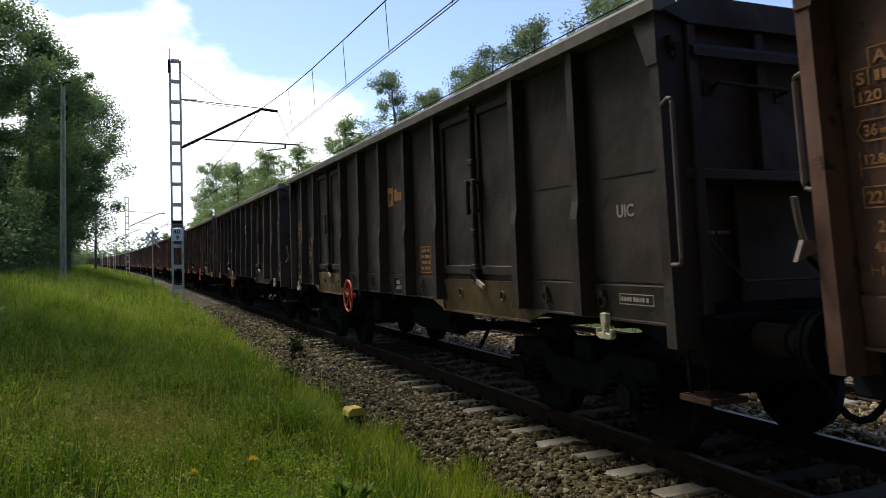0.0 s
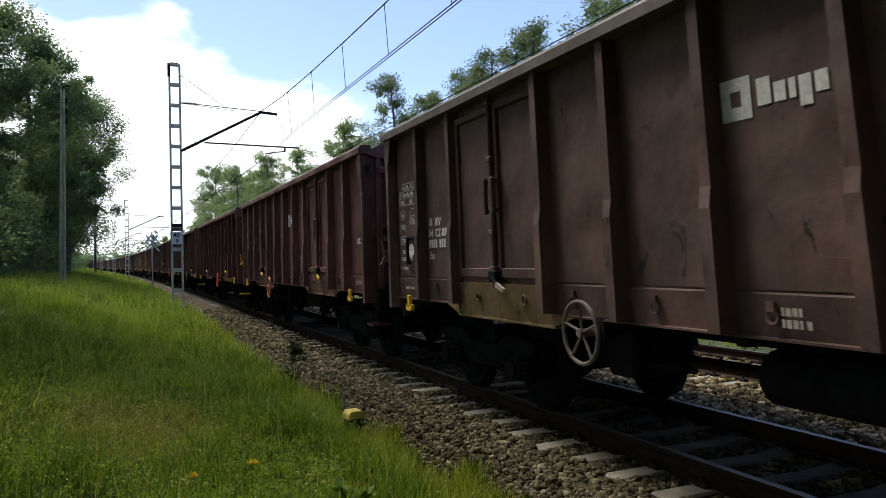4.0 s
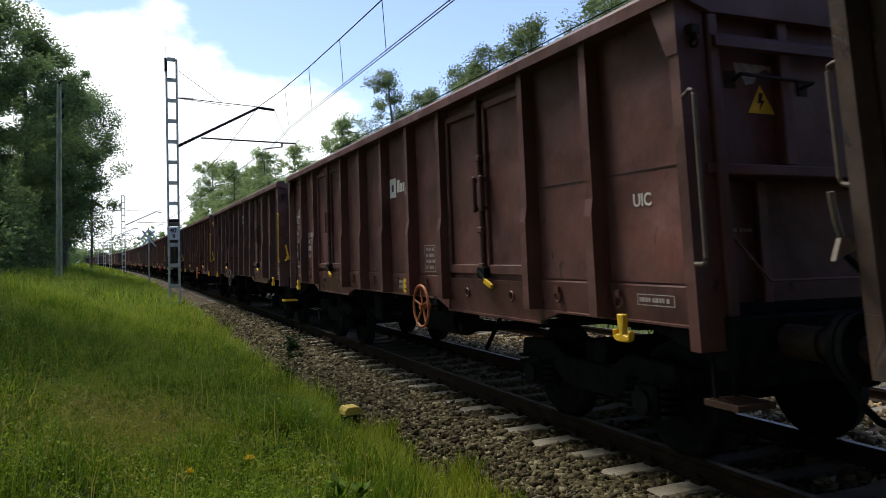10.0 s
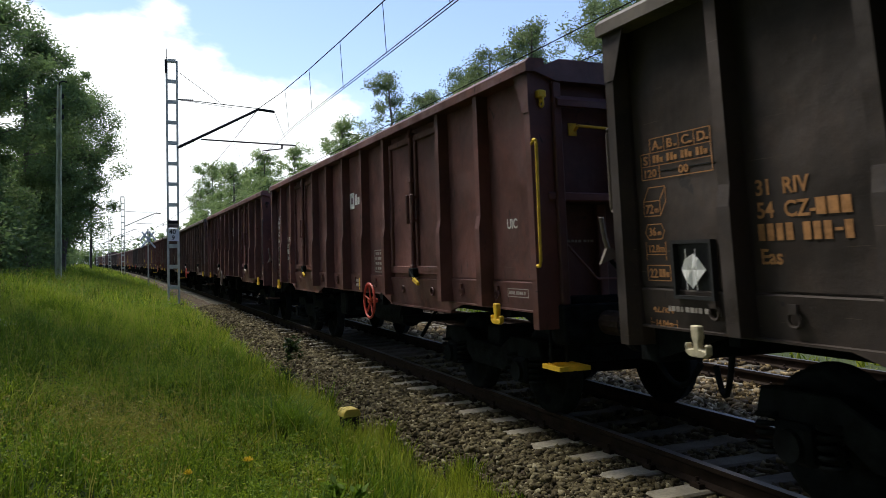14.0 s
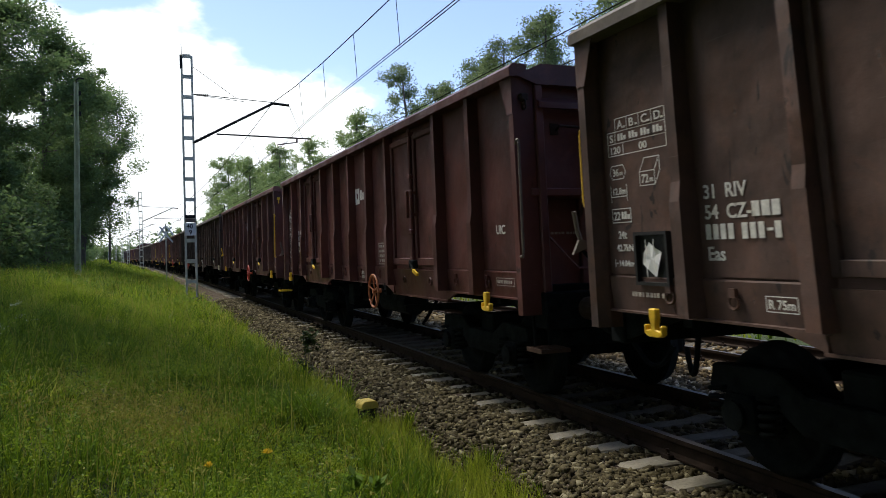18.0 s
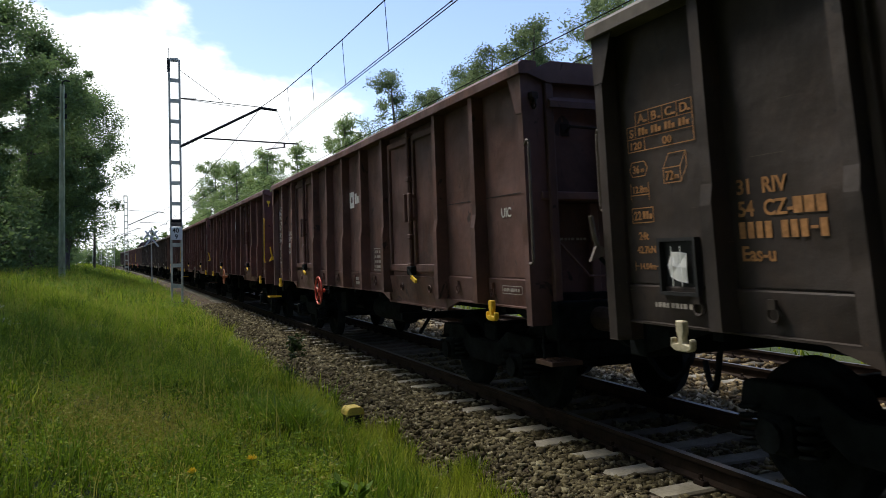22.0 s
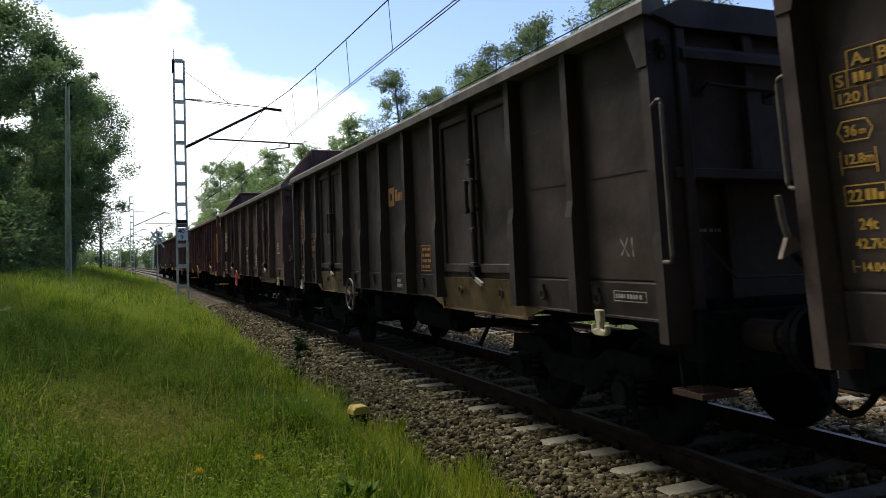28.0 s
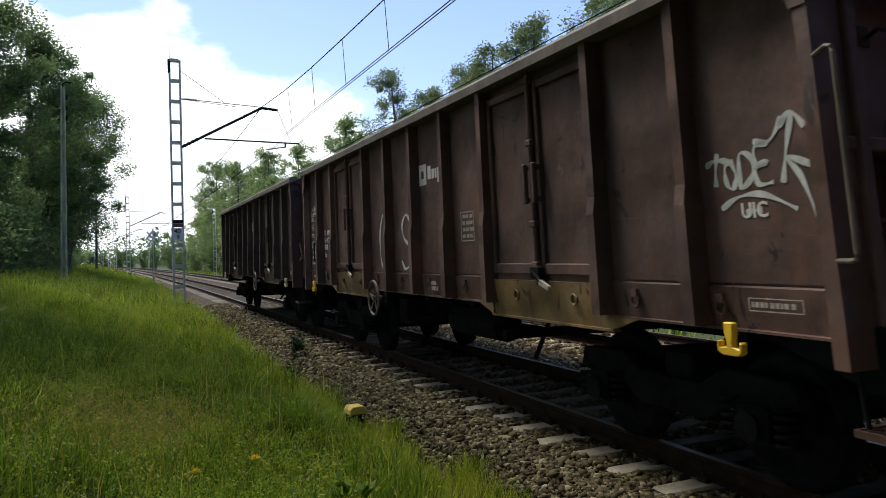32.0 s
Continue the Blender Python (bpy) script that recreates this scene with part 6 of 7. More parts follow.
def build_poles():
    utility_pole(33.0, -7.15, 8.5, "weathered grey concrete utility pole at the forest edge")
    utility_pole(80.0, -6.85, 7.6, "dark wooden utility pole further down the line", BARK)
    # the crossed boards of a level crossing further along
    mast = thing("crossing_sign", along(52, -3.13, 0.45), "white crossed warning boards on a grey post", "road sign")
    part("post", rod(bmesh.new(), (0, 0, -0.4), (0, 0, 3.3), 0.04, 8), GALV, mast)
    for a, b in (((-0.42, 2.10), (0.36, 3.1)), ((0.42, 2.10), (-0.36, 3.1)), ((-0.46, 2.55), (-0.05, 3.12)), ((0.46, 2.55), (0.05, 3.12))):
        q = Vector((b[0] - a[0], 0, b[1] - a[1])).normalized()
        nrm = Vector((-q.z, 0, q.x)) * 0.05
        bm = bmesh.new()
        A, B = Vector((a[0], 0, a[1])), Vector((b[0], 0, b[1]))
        prism(bm, [((A + nrm).x, (A + nrm).z), ((B + nrm).x, (B + nrm).z), ((B - nrm).x, (B - nrm).z), ((A - nrm).x, (A - nrm).z)], "y", -0.07 if len(mast.children) % 2 else -0.09, -0.05 if len(mast.children) % 2 else -0.072)
        part("board", bm, SIGN_WHITE, mast)


def build_marker():
    """A yellow-lidded trackside box at the grass edge."""
    m = along(9.0, -2.52, -0.31, 8)
    t = thing("trackside_box", m, "small trackside box with a yellow domed lid in the grass", "equipment box")
    bm = bmesh.new()
    box(bm, -0.09, 0.09, -0.09, 0.09, -0.2, 0.10, 0.01)
    part("body", bm, DARK_STEEL, t)
    bm = bmesh.new()
    prism(bm, [(-0.115, 0.10), (0.115, 0.10), (0.105, 0.16), (0.07, 0.195), (-0.07, 0.195), (-0.105, 0.16)], "y", -0.10, 0.10)
    bmesh.ops.bevel(bm, geom=bm.edges[:], offset=0.008, segments=1, affect="EDGES")
    part("lid", bm, plain("faded_yellow_lid", (0.62, 0.46, 0.10), 0.6), t, "faded yellow lid")


# ---- plants ----
def leaf_cards(rng, centres, radii, count, size):
    """Small folded leaves scattered in clumps round the centres."""
    n = len(centres)
    which = rng.integers(0, n, count)
    q = rng.normal(0, 1, (count, 3))
    q = np.clip(q, -1.9, 1.9) * 0.58
    p = centres[which] + q * radii[which][:, None] * np.array([1.0, 1.0, 0.8])
    a = rng.normal(0, 1, (count, 3))
    a[:, 2] *= 0.6
    a /= np.linalg.norm(a, axis=1)[:, None]
    b = np.cross(a, rng.normal(0, 1, (count, 3)))
    b /= np.linalg.norm(b, axis=1)[:, None]
    r = (rng.uniform(0.6, 1.3, count) * size)[:, None]
    v = np.stack([p - a * r, p - b * r * 0.45, p + a * r, p + b * r * 0.45], 1).reshape(-1, 3)
    return v, np.arange(count * 4).reshape(-1, 4)


def tree_prototype(name, seed, height, spread, bare, leaves, size, material, open_crown=0.0, label="", category="tree"):
    """A tapered trunk, limbs and a crown of leaf clumps; built far below the ground's use, then copied."""
    rng = np.random.default_rng(seed)
    tree = thing(name, pose(0, 0, 0), label, category, "trees along the line")
    bm = bmesh.new()
    lean = rng.normal(0, 0.03, 2)
    spine = [Vector((lean[0] * height * u + 0.12 * math.sin(u * 5 + seed), lean[1] * height * u + 0.12 * math.cos(u * 4 + seed), height * u)) for u in np.linspace(0, 0.96, 8)]
    r0 = height * 0.016 + 0.03
    for i, (a, b) in enumerate(zip(spine, spine[1:])):
        rod(bm, a - Vector((0, 0, 0.1 if i else 0.3)), b, r0 * (1 - i / 8.2), 7, r0 * (1 - (i + 1) / 8.2))
    centres, radii = [], []
    n_limb = 34 if open_crown < 0.3 else 50
    for k in range(n_limb):
        u = bare + (0.97 - bare) * (k + rng.random()) / n_limb
        f = (u - bare) / (1 - bare)
        reach = spread * (0.25 + 0.9 * math.sin(math.pi * min(1, 0.22 + 0.74 * f)) ** 0.8) * rng.uniform(0.5, 1.1) * 0.85
        a = rng.uniform(0, 6.283)
        i = min(6, int(u / 0.96 * 7))
        root = spine[i].lerp(spine[i + 1], min(1, u / 0.96 * 7 - i))
        tip = root + Vector((math.cos(a) * reach, math.sin(a) * reach, reach * rng.uniform(0.1, 0.55)))
        rod(bm, root, tip, 0.018 + 0.022 * (1 - f), 5, 0.008)
        for q in (0.45, 0.75, 1.0):
            if rng.random() < open_crown * 0.35:
                continue
            c = root.lerp(tip, q) + Vector(rng.normal(0, 0.22 * spread * 0.4, 3))
            centres.append(c[:])
            radii.append(rng.uniform(0.4, 1.0) * spread * (0.40 - 0.30 * open_crown))
    part("trunk", bm, BARK, tree)
    centres.append(spine[-1][:])
    radii.append(0.4)
    v, f = leaf_cards(rng, np.array(centres), np.array(radii), leaves, size)
    me = quads("crown", v, f)
    me.materials.append(material)
    crown = new("crown", me)
    crown.parent = tree
    return tree


def plant(protos, places, used):
    for i, (s, d, h, k) in enumerate(places):
        proto, base = protos[k % len(protos)]
        x, y = on_line(s, d)
        m = pose(x, y, float(ground_z(s, d)) - 0.05, 0, 0, (i * 137 + k * 61) % 360) @ Matrix.Diagonal((h / base * 1.0, h / base * 1.0, h / base, 1))
        if proto not in used:
            proto.matrix_basis = m
            used.add(proto)
        else:
            copy_thing_scaled(proto, m)


def copy_thing_scaled(proto, m):
    keep = proto.scale.copy()
    proto.scale = (1, 1, 1)
    ob = copy_thing(proto, m)
    proto.scale = keep
    return ob


def build_trees():
    dark = [(tree_prototype("broadleaf_tree", 11, 12.0, 2.6, 0.14, 38000, 0.085, LEAF_DARK, 0.25, "dense dark green broadleaf tree at the forest edge"), 12.0),
            (tree_prototype("broadleaf_tree", 12, 12.0, 2.3, 0.2, 36000, 0.08, LEAF_DARK, 0.4, "dense dark green broadleaf tree at the forest edge"), 12.0),
            (tree_prototype("broadleaf_tree", 13, 12.0, 2.9, 0.16, 40000, 0.085, LEAF_DARK, 0.3, "wide dark green broadleaf tree at the forest edge"), 12.0)]
    light = [(tree_prototype("birch_tree", 21, 13.0, 2.2, 0.10, 20000, 0.07, LEAF_LIGHT, 0.5, "slender airy birch tree behind the far track"), 13.0),
             (tree_prototype("birch_tree", 22, 13.0, 2.6, 0.08, 22000, 0.07, LEAF_LIGHT, 0.42, "airy light green tree behind the far track"), 13.0),
             (tree_prototype("birch_tree", 23, 13.0, 2.0, 0.08, 20000, 0.07, LEAF_LIGHT, 0.5, "slender airy birch tree behind the far track"), 13.0)]
    # far trees wear the leaves with haze in their colour
    far = [(tree_prototype("birch_tree", 41, 13.0, 2.9, 0.05, 13000, 0.125, LEAF_HAZED, 0.45, "slender green tree far along the line"), 13.0),
           (tree_prototype("birch_tree", 42, 13.0, 2.4, 0.05, 12000, 0.12, LEAF_HAZED, 0.55, "slender green tree far along the line"), 13.0),
           (tree_prototype("birch_tree", 43, 13.0, 3.3, 0.05, 14000, 0.13, LEAF_HAZED, 0.4, "broad green tree far along the line"), 13.0)]
    used = set()
    high = [(tree_prototype("broadleaf_tree", 14, 15.0, 3.6, 0.42, 34000, 0.08, LEAF_DARK, 0.35, "tall broadleaf tree with a high dark green crown"), 15.0)]
    left = [(24.5, -11.4, 12.2, 1), (31, -12.2, 12.0, 0), (37, -11.0, 11.6, 2), (43, -8.9, 12.4, 0), (48, -7.9, 11.2, 1), (54, -8.1, 11.6, 2), (60, -8.8, 12.0, 0), (67, -10.4, 12.0, 1),
            (75, -10.8, 12.6, 2), (84, -11.2, 12.5, 0), (94, -11.6, 12.5, 1), (105, -12.0, 12.5, 2), (118, -12.4, 12.5, 0), (132, -12.8, 12.5, 1), (150, -13.2, 12, 2), (170, -14, 12, 0), (195, -15, 12, 1),
            (28, -15, 13.0, 2), (36, -15.5, 13.0, 1), (44, -15, 13.5, 0), (52, -15, 13.5, 2), (62, -15.5, 13.5, 1), (73, -16, 13.5, 0), (86, -16.5, 13.5, 2), (100, -17, 13, 1), (120, -18, 13, 0),
            (33, -20, 14, 0), (46, -20, 14, 1), (60, -21, 14, 2), (78, -21, 14, 0), (20, -18, 12.5, 0), (16, -22, 12.5, 2), (23, -13.5, 10.6, 2),
            # from here on unseen trees beside and behind the camera, added to block skylight
            (14, -22, 12.0, 1), (-1, -8.6, 16, 1), (2, -9.6, 16, 0), (5, -10.2, 16, 2), (8.5, -11.4, 15, 1), (-3.5, -8.6, 16, 2), (3, -13, 17, 1), (-2, -12, 17, 0), (-7, -8.0, 15.5, 0), (-10.5, -7.8, 15, 1), (-14, -7.6, 15, 2), (-18, -7.6, 15, 0), (-23, -8, 15, 1), (-30, -8, 15, 2), (-40, -9, 15, 0),
            (-5, -6.6, 16, 0), (-9, -5.9, 17, 2), (-13, -5.6, 17, 1), (-17, -5.4, 17, 0), (-21, -5.6, 17, 2), (-26, -5.8, 17, 1), (-34, -6, 17, 0), (-6, -10.5, 18, 1), (-13, -10, 18, 0), (-20, -10, 18, 2),
            (-2, -13, 15, 1), (-9, -12, 15, 0), (-17, -12, 15, 2), (-28, -12.5, 15, 1)]
    plant(high, [(21.0, -10.4, 19.5, 0)], used)
    plant(dark, left, used)
    right = [(19.5, 11.0, 11.2, 0), (24.6, 12.2, 12.3, 1), (30.0, 12.0, 13.0, 2), (33.6, 14.5, 13.1, 0), (37.5, 12.8, 12.5, 1), (42.0, 12.3, 12.2, 2), (47.5, 12.2, 14.2, 0), (52, 14.5, 12.2, 2), (57, 12.8, 12.3, 1),
             (64, 13.2, 12.0, 0), (72, 13.5, 12.2, 2), (80, 13.0, 12.6, 1), (90, 13.0, 13.2, 0), (98, 13.2, 14.4, 1), (106, 12.6, 15.4, 2), (116, 12.6, 15.0, 0), (126, 12.5, 15.8, 1), (137, 12.0, 17.0, 0), (146, 12.0, 15.5, 1),
             (156, 12.5, 14.0, 2), (168, 12.8, 13.0, 0), (185, 13.2, 12.0, 1), (205, 13.5, 12.0, 2), (235, 14, 11, 0), (270, 14, 11, 1), (110, 17, 15, 2), (128, 17.5, 16, 0), (150, 18, 15, 1), (90, 18, 13, 2), (60, 18, 13, 1), (40, 18, 12.5, 2), (27, 17.5, 11.5, 0),
             # those at negative s are unseen too, added to darken faces turned backwards
             (12, 12.5, 12, 1), (2, 13, 12, 2), (-4, 10.5, 14, 0), (-9, 9.8, 15, 1), (-14, 9.5, 15, 2), (-20, 9.5, 15, 0), (-27, 9.8, 15, 1), (-12, 14, 14.5, 0), (-30, 14, 15, 1), (-22, 14, 15, 2), (22, 13.5, 11.8, 2), (27.5, 13.5, 12.6, 0), (35.5, 12.4, 12.8, 1), (40, 14, 12.4, 0), (45, 14, 12.6, 1), (50, 12.5, 12.3, 2), (54, 13, 12.4, 0), (61, 12.6, 12.2, 1), (68, 12.8, 12.2, 2), (76, 13.2, 12.4, 0), (85, 13.0, 12.8, 2), (94, 12.8, 13.6, 2), (102, 13.0, 14.6, 0), (111, 13.2, 15.0, 1), (121, 13.0, 15.2, 2), (131, 12.5, 16.2, 2)]
    plant(light, [p for p in right if p[0] < 50], used)
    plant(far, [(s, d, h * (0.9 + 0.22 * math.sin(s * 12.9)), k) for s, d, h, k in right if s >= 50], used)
    # shrubs close the foot of the wood
    shrub = tree_prototype("shrub", 31, 3.2, 1.9, 0.02, 5000, 0.11, LEAF_DARK, 0.0, "low dense green shrub at the foot of the wood", "shrub")
    bushes = [(26, -9.6, 2.4, 0), (30, -9.4, 2.6, 0), (34, -9.6, 2.8, 0), (39, -9.4, 2.8, 0), (45, -9.4, 2.6, 0), (52, -9.6, 2.8, 0), (60, -9.9, 3.0, 0), (70, -10.3, 3.0, 0), (82, -10.8, 3.0, 0), (22, -10.5, 2.4, 0), (18, -12, 2.6, 0),
              (36, 10.5, 3.0, 0), (48, 10.8, 3.0, 0), (62, 11, 3.2, 0), (78, 11, 3.4, 0), (95, 11, 3.6, 0), (112, 10.5, 3.6, 0), (130, 10.5, 4.0, 0), (150, 10.5, 4.0, 0), (175, 10.5, 4.5, 0), (200, 10.5, 5, 0), (230, 10, 5, 0), (265, 9.5, 5.5, 0), (300, 9, 5.5, 0), (335, 8.5, 6, 0), (160, -12, 3.2, 0), (185, -12.5, 3.6, 0), (210, -12.5, 4, 0), (240, -12, 4.5, 0), (270, -11, 5, 0), (305, -10, 5.5, 0), (340, -6.5, 6, 0), (360, -1, 6, 0), (368, 4, 6, 0), (24, 10.5, 2.6, 0), (30, 10.2, 2.4, 0)]
    plant([(shrub, 3.2)], bushes, used)
    # far wood closing the distance
    rng = np.random.default_rng(5)
    n = 260
    a = rng.uniform(-0.30, 0.75, n)
    dist = rng.uniform(330, 520, n)
    c = np.stack([EYE[0] + np.sin(a) * dist, EYE[1] + np.cos(a) * dist, rng.uniform(2, 10, n)], -1)
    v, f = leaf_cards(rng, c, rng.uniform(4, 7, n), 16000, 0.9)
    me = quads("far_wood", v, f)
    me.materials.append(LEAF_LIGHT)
    tagged(new("far_wood", me), "hazy green wood in the distance", "wood", "", "stuff")


def blades(rng, s, d, height, width, bend=0.35):
    """Grass blades: two narrow quads and a tip each, leaning at random."""
    n = len(s)
    x, y = np_line(s, d)
    z = np.maximum(ground_z(s, d), np.where(d > 0, -9, np.interp(d, [-2.55, -2.2, -1.75, -1.4], [-0.70, -0.52, -0.23, -0.205])))
    a = rng.uniform(0, 6.283, n)
    side = np.stack([np.cos(a), np.sin(a), np.zeros(n)], -1)
    b = a + rng.uniform(-1.2, 1.2, n) + 1.57
    lean = np.stack([np.cos(b), np.sin(b), np.zeros(n)], -1) * (rng.uniform(0.05, 1, n) * bend * height)[:, None]
    root = np.stack([x, y, z - 0.03], -1)
    up = np.array([0, 0, 1.0])
    w = width[:, None] * side
    mid = root + up * (height * 0.55)[:, None] + lean * 0.35
    tip = root + up * (height * rng.uniform(0.85, 1.0, n))[:, None] + lean
    v = np.stack([root - w, root + w, mid + w * 0.75, mid - w * 0.75, tip + w * 0.1, tip - w * 0.1], 1).reshape(-1, 3)
    i = (np.arange(n) * 6)[:, None]
    f = np.concatenate([i + np.array([0, 1, 2, 3]), i + np.array([3, 2, 4, 5])], 1).reshape(-1, 4)
    return v, f


def field(rng, n, s0, s1, d0, d1, power=1.0):
    u = rng.random(n) ** power
    return s0 + u * (s1 - s0), rng.uniform(d0, d1, n)


def grass_edge(s):
    """Where the meadow ends at the stones."""
    return np.interp(s, [2, 5, 6.5, 9, 14, 25, 60, 200], [-2.12, -2.10, -2.08, -2.2, -2.35, -2.3, -2.15, -2.1]) + 0.10 * np.sin(s * 2.3) + 0.06 * np.sin(s * 5.9)


def build_grass():
    rng = np.random.default_rng(3)
    vs, fs, count = [], [], 0
    plots = [(110000, 2.2, 11, -8.5, -1.7, 0.8, 0.20, 0.0060), (80000, 11, 24, -9.5, -1.9, 0.9, 0.27, 0.0065), (50000, 24, 60, -10, -1.9, 1.2, 0.36, 0.013), (22000, 60, 200, -9.5, -1.8, 1.6, 0.40, 0.03),
             (14000, 10, 160, 6.9, 12.5, 1.2, 0.35, 0.03), (42000, -16, 2.2, -9, -1.8, 1.0, 0.26, 0.008), (12000, -20, 10, 7, 14, 1.0, 0.32, 0.016)]
    for n, s0, s1, d0, d1, power, h, w in plots:
        s, d = field(rng, n, s0, s1, d0, d1, power)
        clump = np.sin(s * 1.7 + 1.3 * np.sin(d * 2.1)) * np.sin(d * 1.9 + 0.8 * np.sin(s * 1.1))
        tuft = np.sin(s * 6.1 + 2.2 * np.sin(d * 4.3)) * np.sin(d * 5.7 + 1.7 * np.sin(s * 3.9))
        keep = ((d < grass_edge(s)) | (d > 6)) & (rng.random(n) < 0.78 + 0.35 * tuft)
        s, d, clump, tuft = s[keep], d[keep], clump[keep], tuft[keep]
        hh = h * (0.68 + 0.42 * clump + 0.38 * tuft) * rng.uniform(0.5, 1.4, len(s)) * np.where((d > -2.9) & (d < 0), 1.25, 1.0)
        ww = w * rng.uniform(0.5, 1.5, len(s)) ** 1.3
        for low, high, bend in ((0.0, 0.45, 0.4), (0.45, 1.0, 1.15)):
            u = rng.random(len(s))
            m = (u >= low) & (u < high)
            v, f = blades(rng, s[m], d[m], np.maximum(hh[m], 0.06), ww[m], bend)
            vs.append(v)
            fs.append(f + count)
            count += len(v)
    me = quads("meadow_grass", np.concatenate(vs), np.concatenate(fs))
    me.materials.append(GRASS)
    tagged(new("meadow_grass", me), "long uneven green meadow grass beside the line", "grass", "", "stuff")
    # dark tufts that stand out of the meadow
    ts, td = field(rng, 420, 2.6, 20, -8.5, -2.6, 1.1)
    keep = td < grass_edge(ts) - 0.4
    ts, td = ts[keep], td[keep]
    s = np.repeat(ts, 46) + rng.normal(0, 0.06, len(ts) * 46)
    d = np.repeat(td, 46) + rng.normal(0, 0.06, len(ts) * 46)
    v, f = blades(rng, s, d, rng.uniform(0.2, 0.46, len(s)), rng.uniform(0.0025, 0.0065, len(s)), 0.95)
    me = quads("grass_tufts", v, f)
    me.materials.append(TUFT)
    tagged(new("grass_tufts", me), "dark green grass tufts in the meadow", "grass", "", "stuff")
    # a stand of dry brown seed heads
    s, d = 7.4 + rng.normal(0, 0.9, 1300), -5.05 + rng.normal(0, 0.45, 1300)
    v, f = blades(rng, s, d, rng.uniform(0.22, 0.5, len(s)), np.full(len(s), 0.0022), 0.6)
    heads = v.reshape(-1, 6, 3)[:, 4:6].mean(1)
    hv, hf = leaf_cards(rng, heads, np.full(len(heads), 0.03), len(heads) * 5, 0.011)
    me = quads("seed_grass", np.concatenate([v, hv]), np.concatenate([f, hf + len(v)]))
    me.materials.append(SEED)
    tagged(new("seed_grass", me), "brownish seed heads of ripe grass", "grass", "", "stuff")
    # an arching tussock of long broad blades
    n = 420
    s, d = 8.35 + rng.normal(0, 0.20, n), -3.35 + rng.normal(0, 0.16, n)
    v, f = blades(rng, s, d, rng.uniform(0.25, 0.5, n), rng.uniform(0.004, 0.008, n), 1.5)
    me = quads("tussock_grass", v, f)
    me.materials.append(TUFT)
    tagged(new("tussock_grass", me), "dark green tussock of arching broad blades", "grass", "", "stuff")
    # pale flower heads near the wood
    cs, cd = 11.5 + rng.normal(0, 1.6, 60), -7.3 + rng.normal(0, 0.5, 60)
    x, y = np_line(cs, cd)
    c = np.stack([x, y, ground_z(cs, cd) + rng.uniform(0.3, 0.5, 60)], -1)
    v, f = leaf_cards(rng, c, rng.uniform(0.04, 0.09, 60), 1400, 0.013)
    me = quads("pale_umbels", v, f)
    me.materials.append(UMBEL)
    tagged(new("pale_umbels", me), "pale cream flower heads over the herbs", "flowers", "", "stuff")
    # taller, lighter grass at the edge of the stones
    s = 4.6 + rng.random(7000) ** 1.1 * 8.0
    d = grass_edge(s) - 0.12 - np.abs(rng.normal(0, 0.30, len(s)))
    v, f = blades(rng, s, d, rng.uniform(0.16, 0.40, len(s)), rng.uniform(0.0025, 0.005, len(s)), 0.45)
    me = quads("verge_grass", v, f)
    me.materials.append(VERGE)
    tagged(new("verge_grass", me), "tall light green grass at the edge of the stones", "grass", "", "stuff")
    # seed stalks, paler and taller
    s, d = field(rng, 2000, 2.5, 40, -9, -2.3, 1.3)
    keep = d < grass_edge(s) - 0.1
    s, d = s[keep], d[keep]
    v, f = blades(rng, s, d, rng.uniform(0.35, 0.62, len(s)), 0.0028 + 0.0003 * s, 0.5)
    heads = v.reshape(-1, 6, 3)[:, 4:6].mean(1)
    n = len(heads)
    hv, hf = leaf_cards(rng, heads, np.full(n, 0.02), n * 3, 0.015)
    me = quads("dry_stalks", np.concatenate([v, hv]), np.concatenate([f, hf + len(v)]))
    me.materials.append(DRY)
    tagged(new("dry_stalks", me), "pale seed stalks standing over the grass", "grass", "", "stuff")
    # broad-leaved herbs in patches
    cs, cd = field(rng, 900, 2.6, 16, -9.0, -2.9, 1.0)
    x, y = np_line(cs, cd)
    c = np.stack([x, y, ground_z(cs, cd) + 0.10], -1)
    v, f = leaf_cards(rng, c, rng.uniform(0.12, 0.26, len(c)), 75000, 0.017)
    me = quads("meadow_herbs", v, f)
    me.materials.append(HERB)
    tagged(new("meadow_herbs", me), "broad-leaved green herbs between the grass", "herbs", "", "stuff")
    # small-leaved herbs all through the meadow, thick in drifts
    cs, cd = field(rng, 6000, 2.4, 24, -9.3, -2.5, 0.95)
    drift = np.sin(cs * 1.15 + 1.9 * np.sin(cd * 0.9)) + np.sin(cd * 2.3 + 1.2 * np.sin(cs * 0.8)) - 0.22 * (cd + 5.0)
    keep = (cd < grass_edge(cs) - 0.25) & (drift + rng.normal(0, 0.7, len(cs)) > 0.0)
    cs, cd = cs[keep], cd[keep]
    x, y = np_line(cs, cd)
    c = np.stack([x, y, ground_z(cs, cd) + rng.uniform(0.08, 0.24, len(cs))], -1)
    v, f = leaf_cards(rng, c, rng.uniform(0.08, 0.17, len(c)), 190000, 0.0125)
    me = quads("small_herbs", v, f)
    me.materials.append(CLOVER)
    tagged(new("small_herbs", me), "small-leaved light green herbs through the meadow", "herbs", "", "stuff")
    cs, cd = field(rng, 2600, 22, 70, -9.6, -2.6, 1.2)
    x, y = np_line(cs, cd)
    c = np.stack([x, y, ground_z(cs, cd) + rng.uniform(0.15, 0.36, len(cs))], -1)
    v, f = leaf_cards(rng, c, rng.uniform(0.14, 0.3, len(c)), 42000, 0.030)
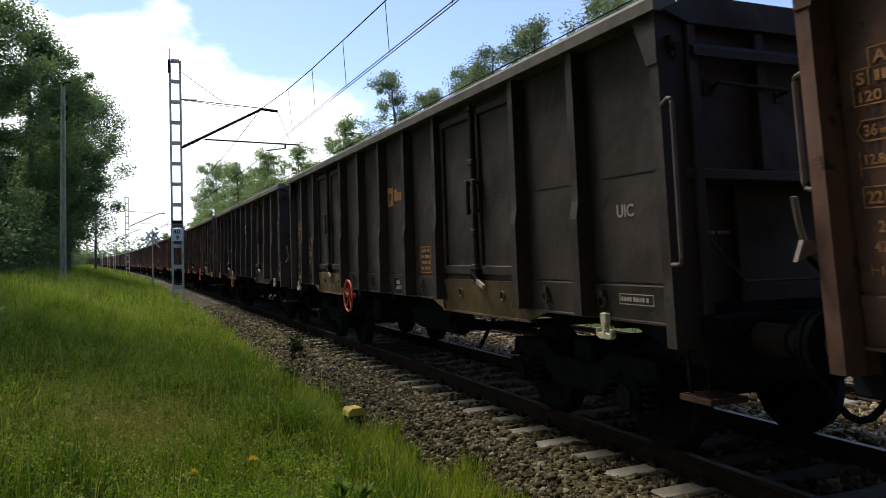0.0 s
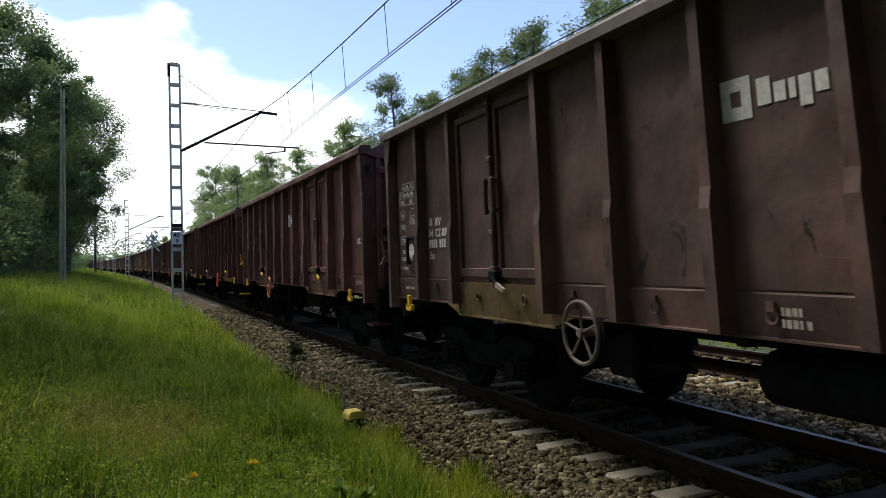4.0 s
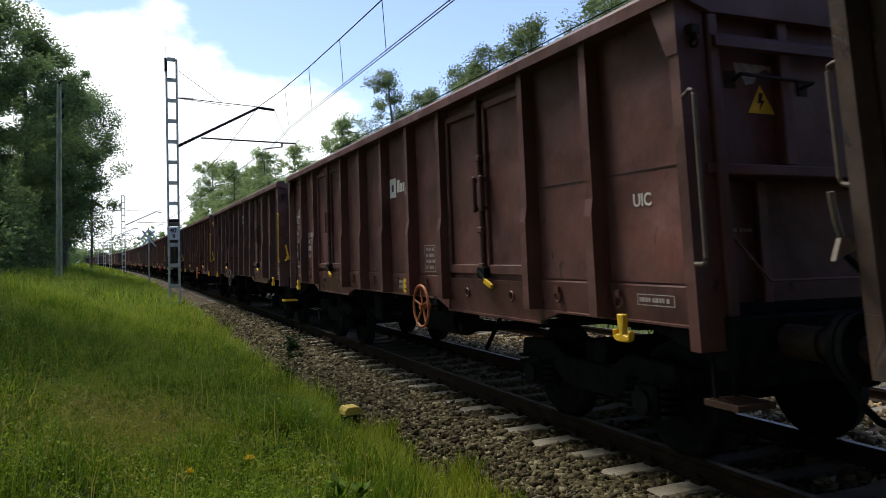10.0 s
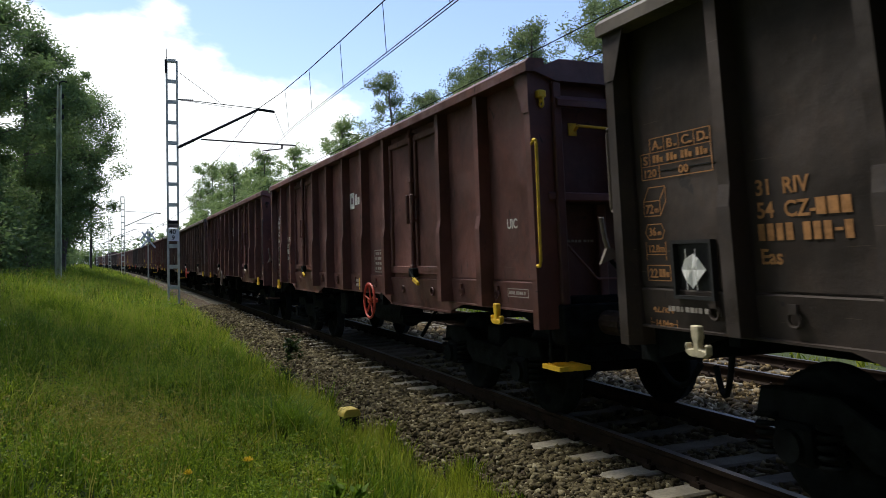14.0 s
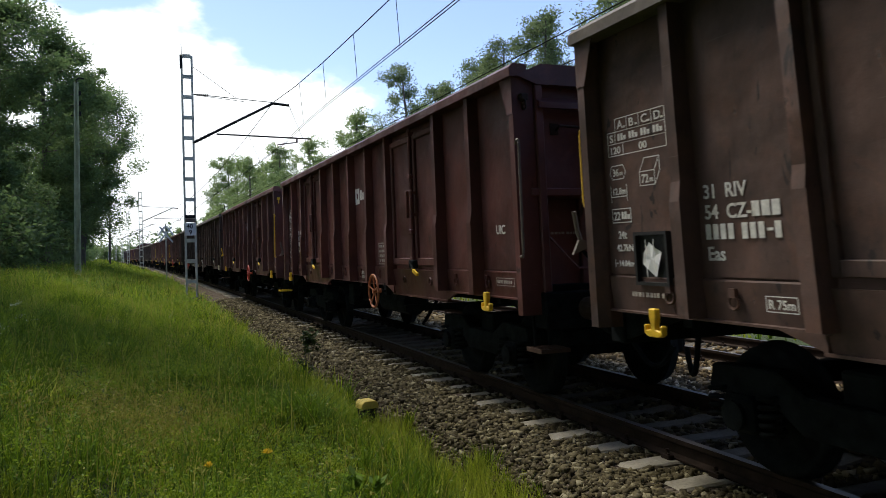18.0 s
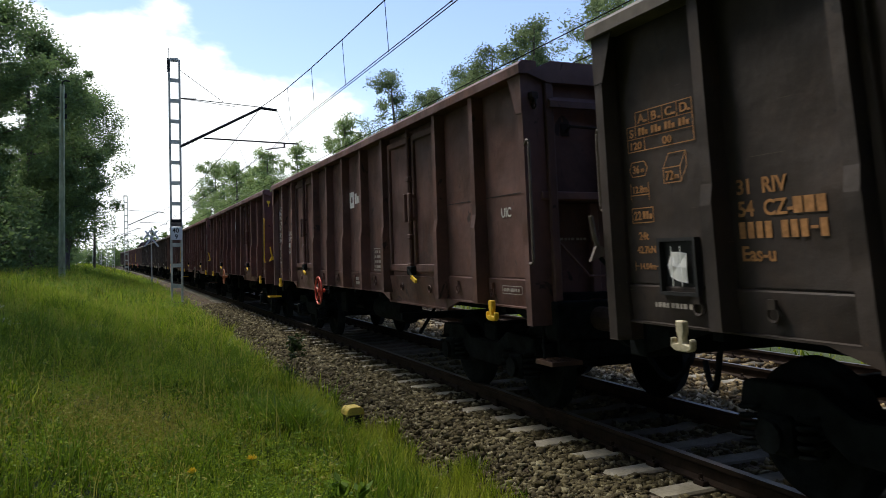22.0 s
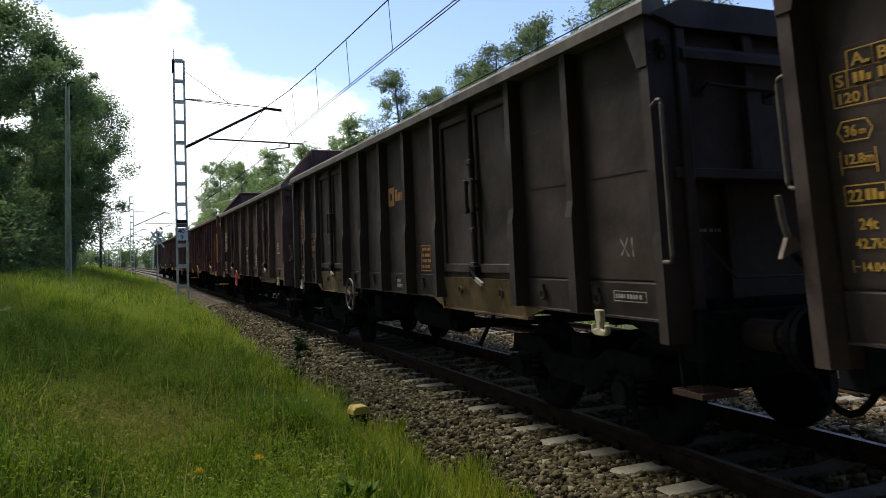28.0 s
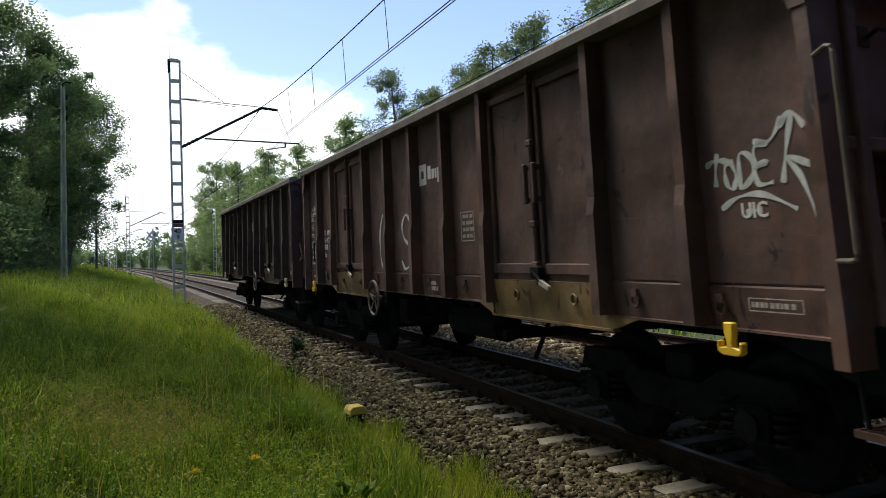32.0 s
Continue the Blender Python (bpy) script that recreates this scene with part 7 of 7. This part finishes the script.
    me = quads("far_herbs", v, f)
    me.materials.append(HERB)
    tagged(new("far_herbs", me), "green herbs further along the meadow", "herbs", "", "stuff")
    cs, cd = field(rng, 170, 4, 26, -9.5, -5.2, 1.0)
    x, y = np_line(cs, cd)
    c = np.stack([x, y, ground_z(cs, cd) + 0.32], -1)
    v, f = leaf_cards(rng, c, rng.uniform(0.05, 0.10, len(c)), 2200, 0.009)
    me = quads("yellow_blossom", v, f)
    me.materials.append(BLOSSOM)
    tagged(new("yellow_blossom", me), "tiny yellow-green blossoms over the meadow", "flowers", "", "stuff")


def dandelion(s, d, h, r):
    z = float(ground_z(s, d))
    t = thing("dandelion", along(s, d, z), "bright yellow dandelion on a thin stem", "flower", "dandelions")
    bm = bmesh.new()
    rod(bm, (0, 0, -0.02), (0.02, 0, h), 0.004, 5)
    part("stem", bm, HERB, t)
    bm = bmesh.new()
    for k in range(22):
        a = k * 2.4
        q = r * (0.5 + 0.5 * (k % 3) / 2)
        p = Vector((0.02, 0, h))
        rod(bm, p, p + Vector((math.cos(a) * q, math.sin(a) * q, 0.015 + 0.02 * (1 - (k % 3) / 2))), 0.006, 4, 0.003)
    part("petals", bm, FLOWER, t)


def build_small_plants():
    dandelion(6.35, -4.12, 0.27, 0.045)
    dandelion(5.8, -4.62, 0.25, 0.034)
    # the dark weed at the edge of the stones
    s, d = 12.9, -2.42
    t = thing("weed", along(s, d, float(ground_z(s, d))), "dark leafy weed at the edge of the ballast", "weed")
    rng = np.random.default_rng(9)
    bm = bmesh.new()
    for k in range(5):
        a = k * 1.3
        rod(bm, (0, 0, -0.05), (0.10 * math.cos(a), 0.10 * math.sin(a), 0.62 + 0.05 * k), 0.007, 5, 0.003)
    part("stems", bm, BARK, t)
    c = np.stack([rng.normal(0, 0.06, 30), rng.normal(0, 0.06, 30), 0.25 + 0.75 * rng.random(30) ** 0.7], -1)
    v, f = leaf_cards(rng, c, np.full(30, 0.055), 300, 0.042)
    me = quads("leaves", v, f)
    me.materials.append(WEED)
    leaves = new("leaves", me)
    leaves.parent = t
    # a leafy herb close to the camera
    s, d = 5.3, -3.6
    t = thing("herb", along(s, d, float(ground_z(s, d))), "fresh light green leafy herb in the grass", "herb")
    c = np.stack([rng.normal(0, 0.05, 9), rng.normal(0, 0.05, 9), rng.uniform(0.15, 0.36, 9)], -1)
    v, f = leaf_cards(rng, c, np.full(9, 0.04), 40, 0.06)
    me = quads("leaves", v, f)
    me.materials.append(HERB)
    leaves = new("leaves", me)
    leaves.parent = t


# ---- the train's way ----
def wagon_middle(index, t):
    """Where along the line the middle of a wagon stands after t seconds: the train gathers speed slowly."""
    u = t / 10.0
    return 0.9898 * u ** 3 - 8.7095 * u ** 2 - 121.6978 * u - 3.456 + PITCH * index


def motions():
    times = [0.5 * k for k in range(65)]
    for i, wagon in enumerate(WAGONS):
        walk(wagon, [(t, along(wagon_middle(i, t), 0, 0)) for t in times])
    # wheels turn while they roll near the camera, a row a picture
    for i, ws, wy in WHEELSETS:
        rows, last = [], None
        spin = lambda t: math.degrees((wagon_middle(i, 0) - wagon_middle(i, t)) / 0.46)
        near = [k for k in range(0, 961) if -14 < wagon_middle(i, k / 30.0) < 28]
        if not near:
            continue
        a, b = near[0], near[-1]
        start = spin(a / 30.0)
        keys = sorted({0, 960, *near})
        for k in keys:
            ang = spin(min(max(k, a), b) / 30.0) - start
            rows.append((k / 30.0, pose(0, wy, 0.46, ang, 0, 0)))
        walk(ws, rows)


build_ground()
build_bed()
build_train()
build_overhead()
build_poles()
build_marker()
build_small_plants()
build_trees()
build_grass()
build_stones()
build_track("track_near", 0.0, "near railway track on concrete sleepers in ballast")
build_track("track_far", 4.02, "second railway track on concrete sleepers beyond the train")
motions()
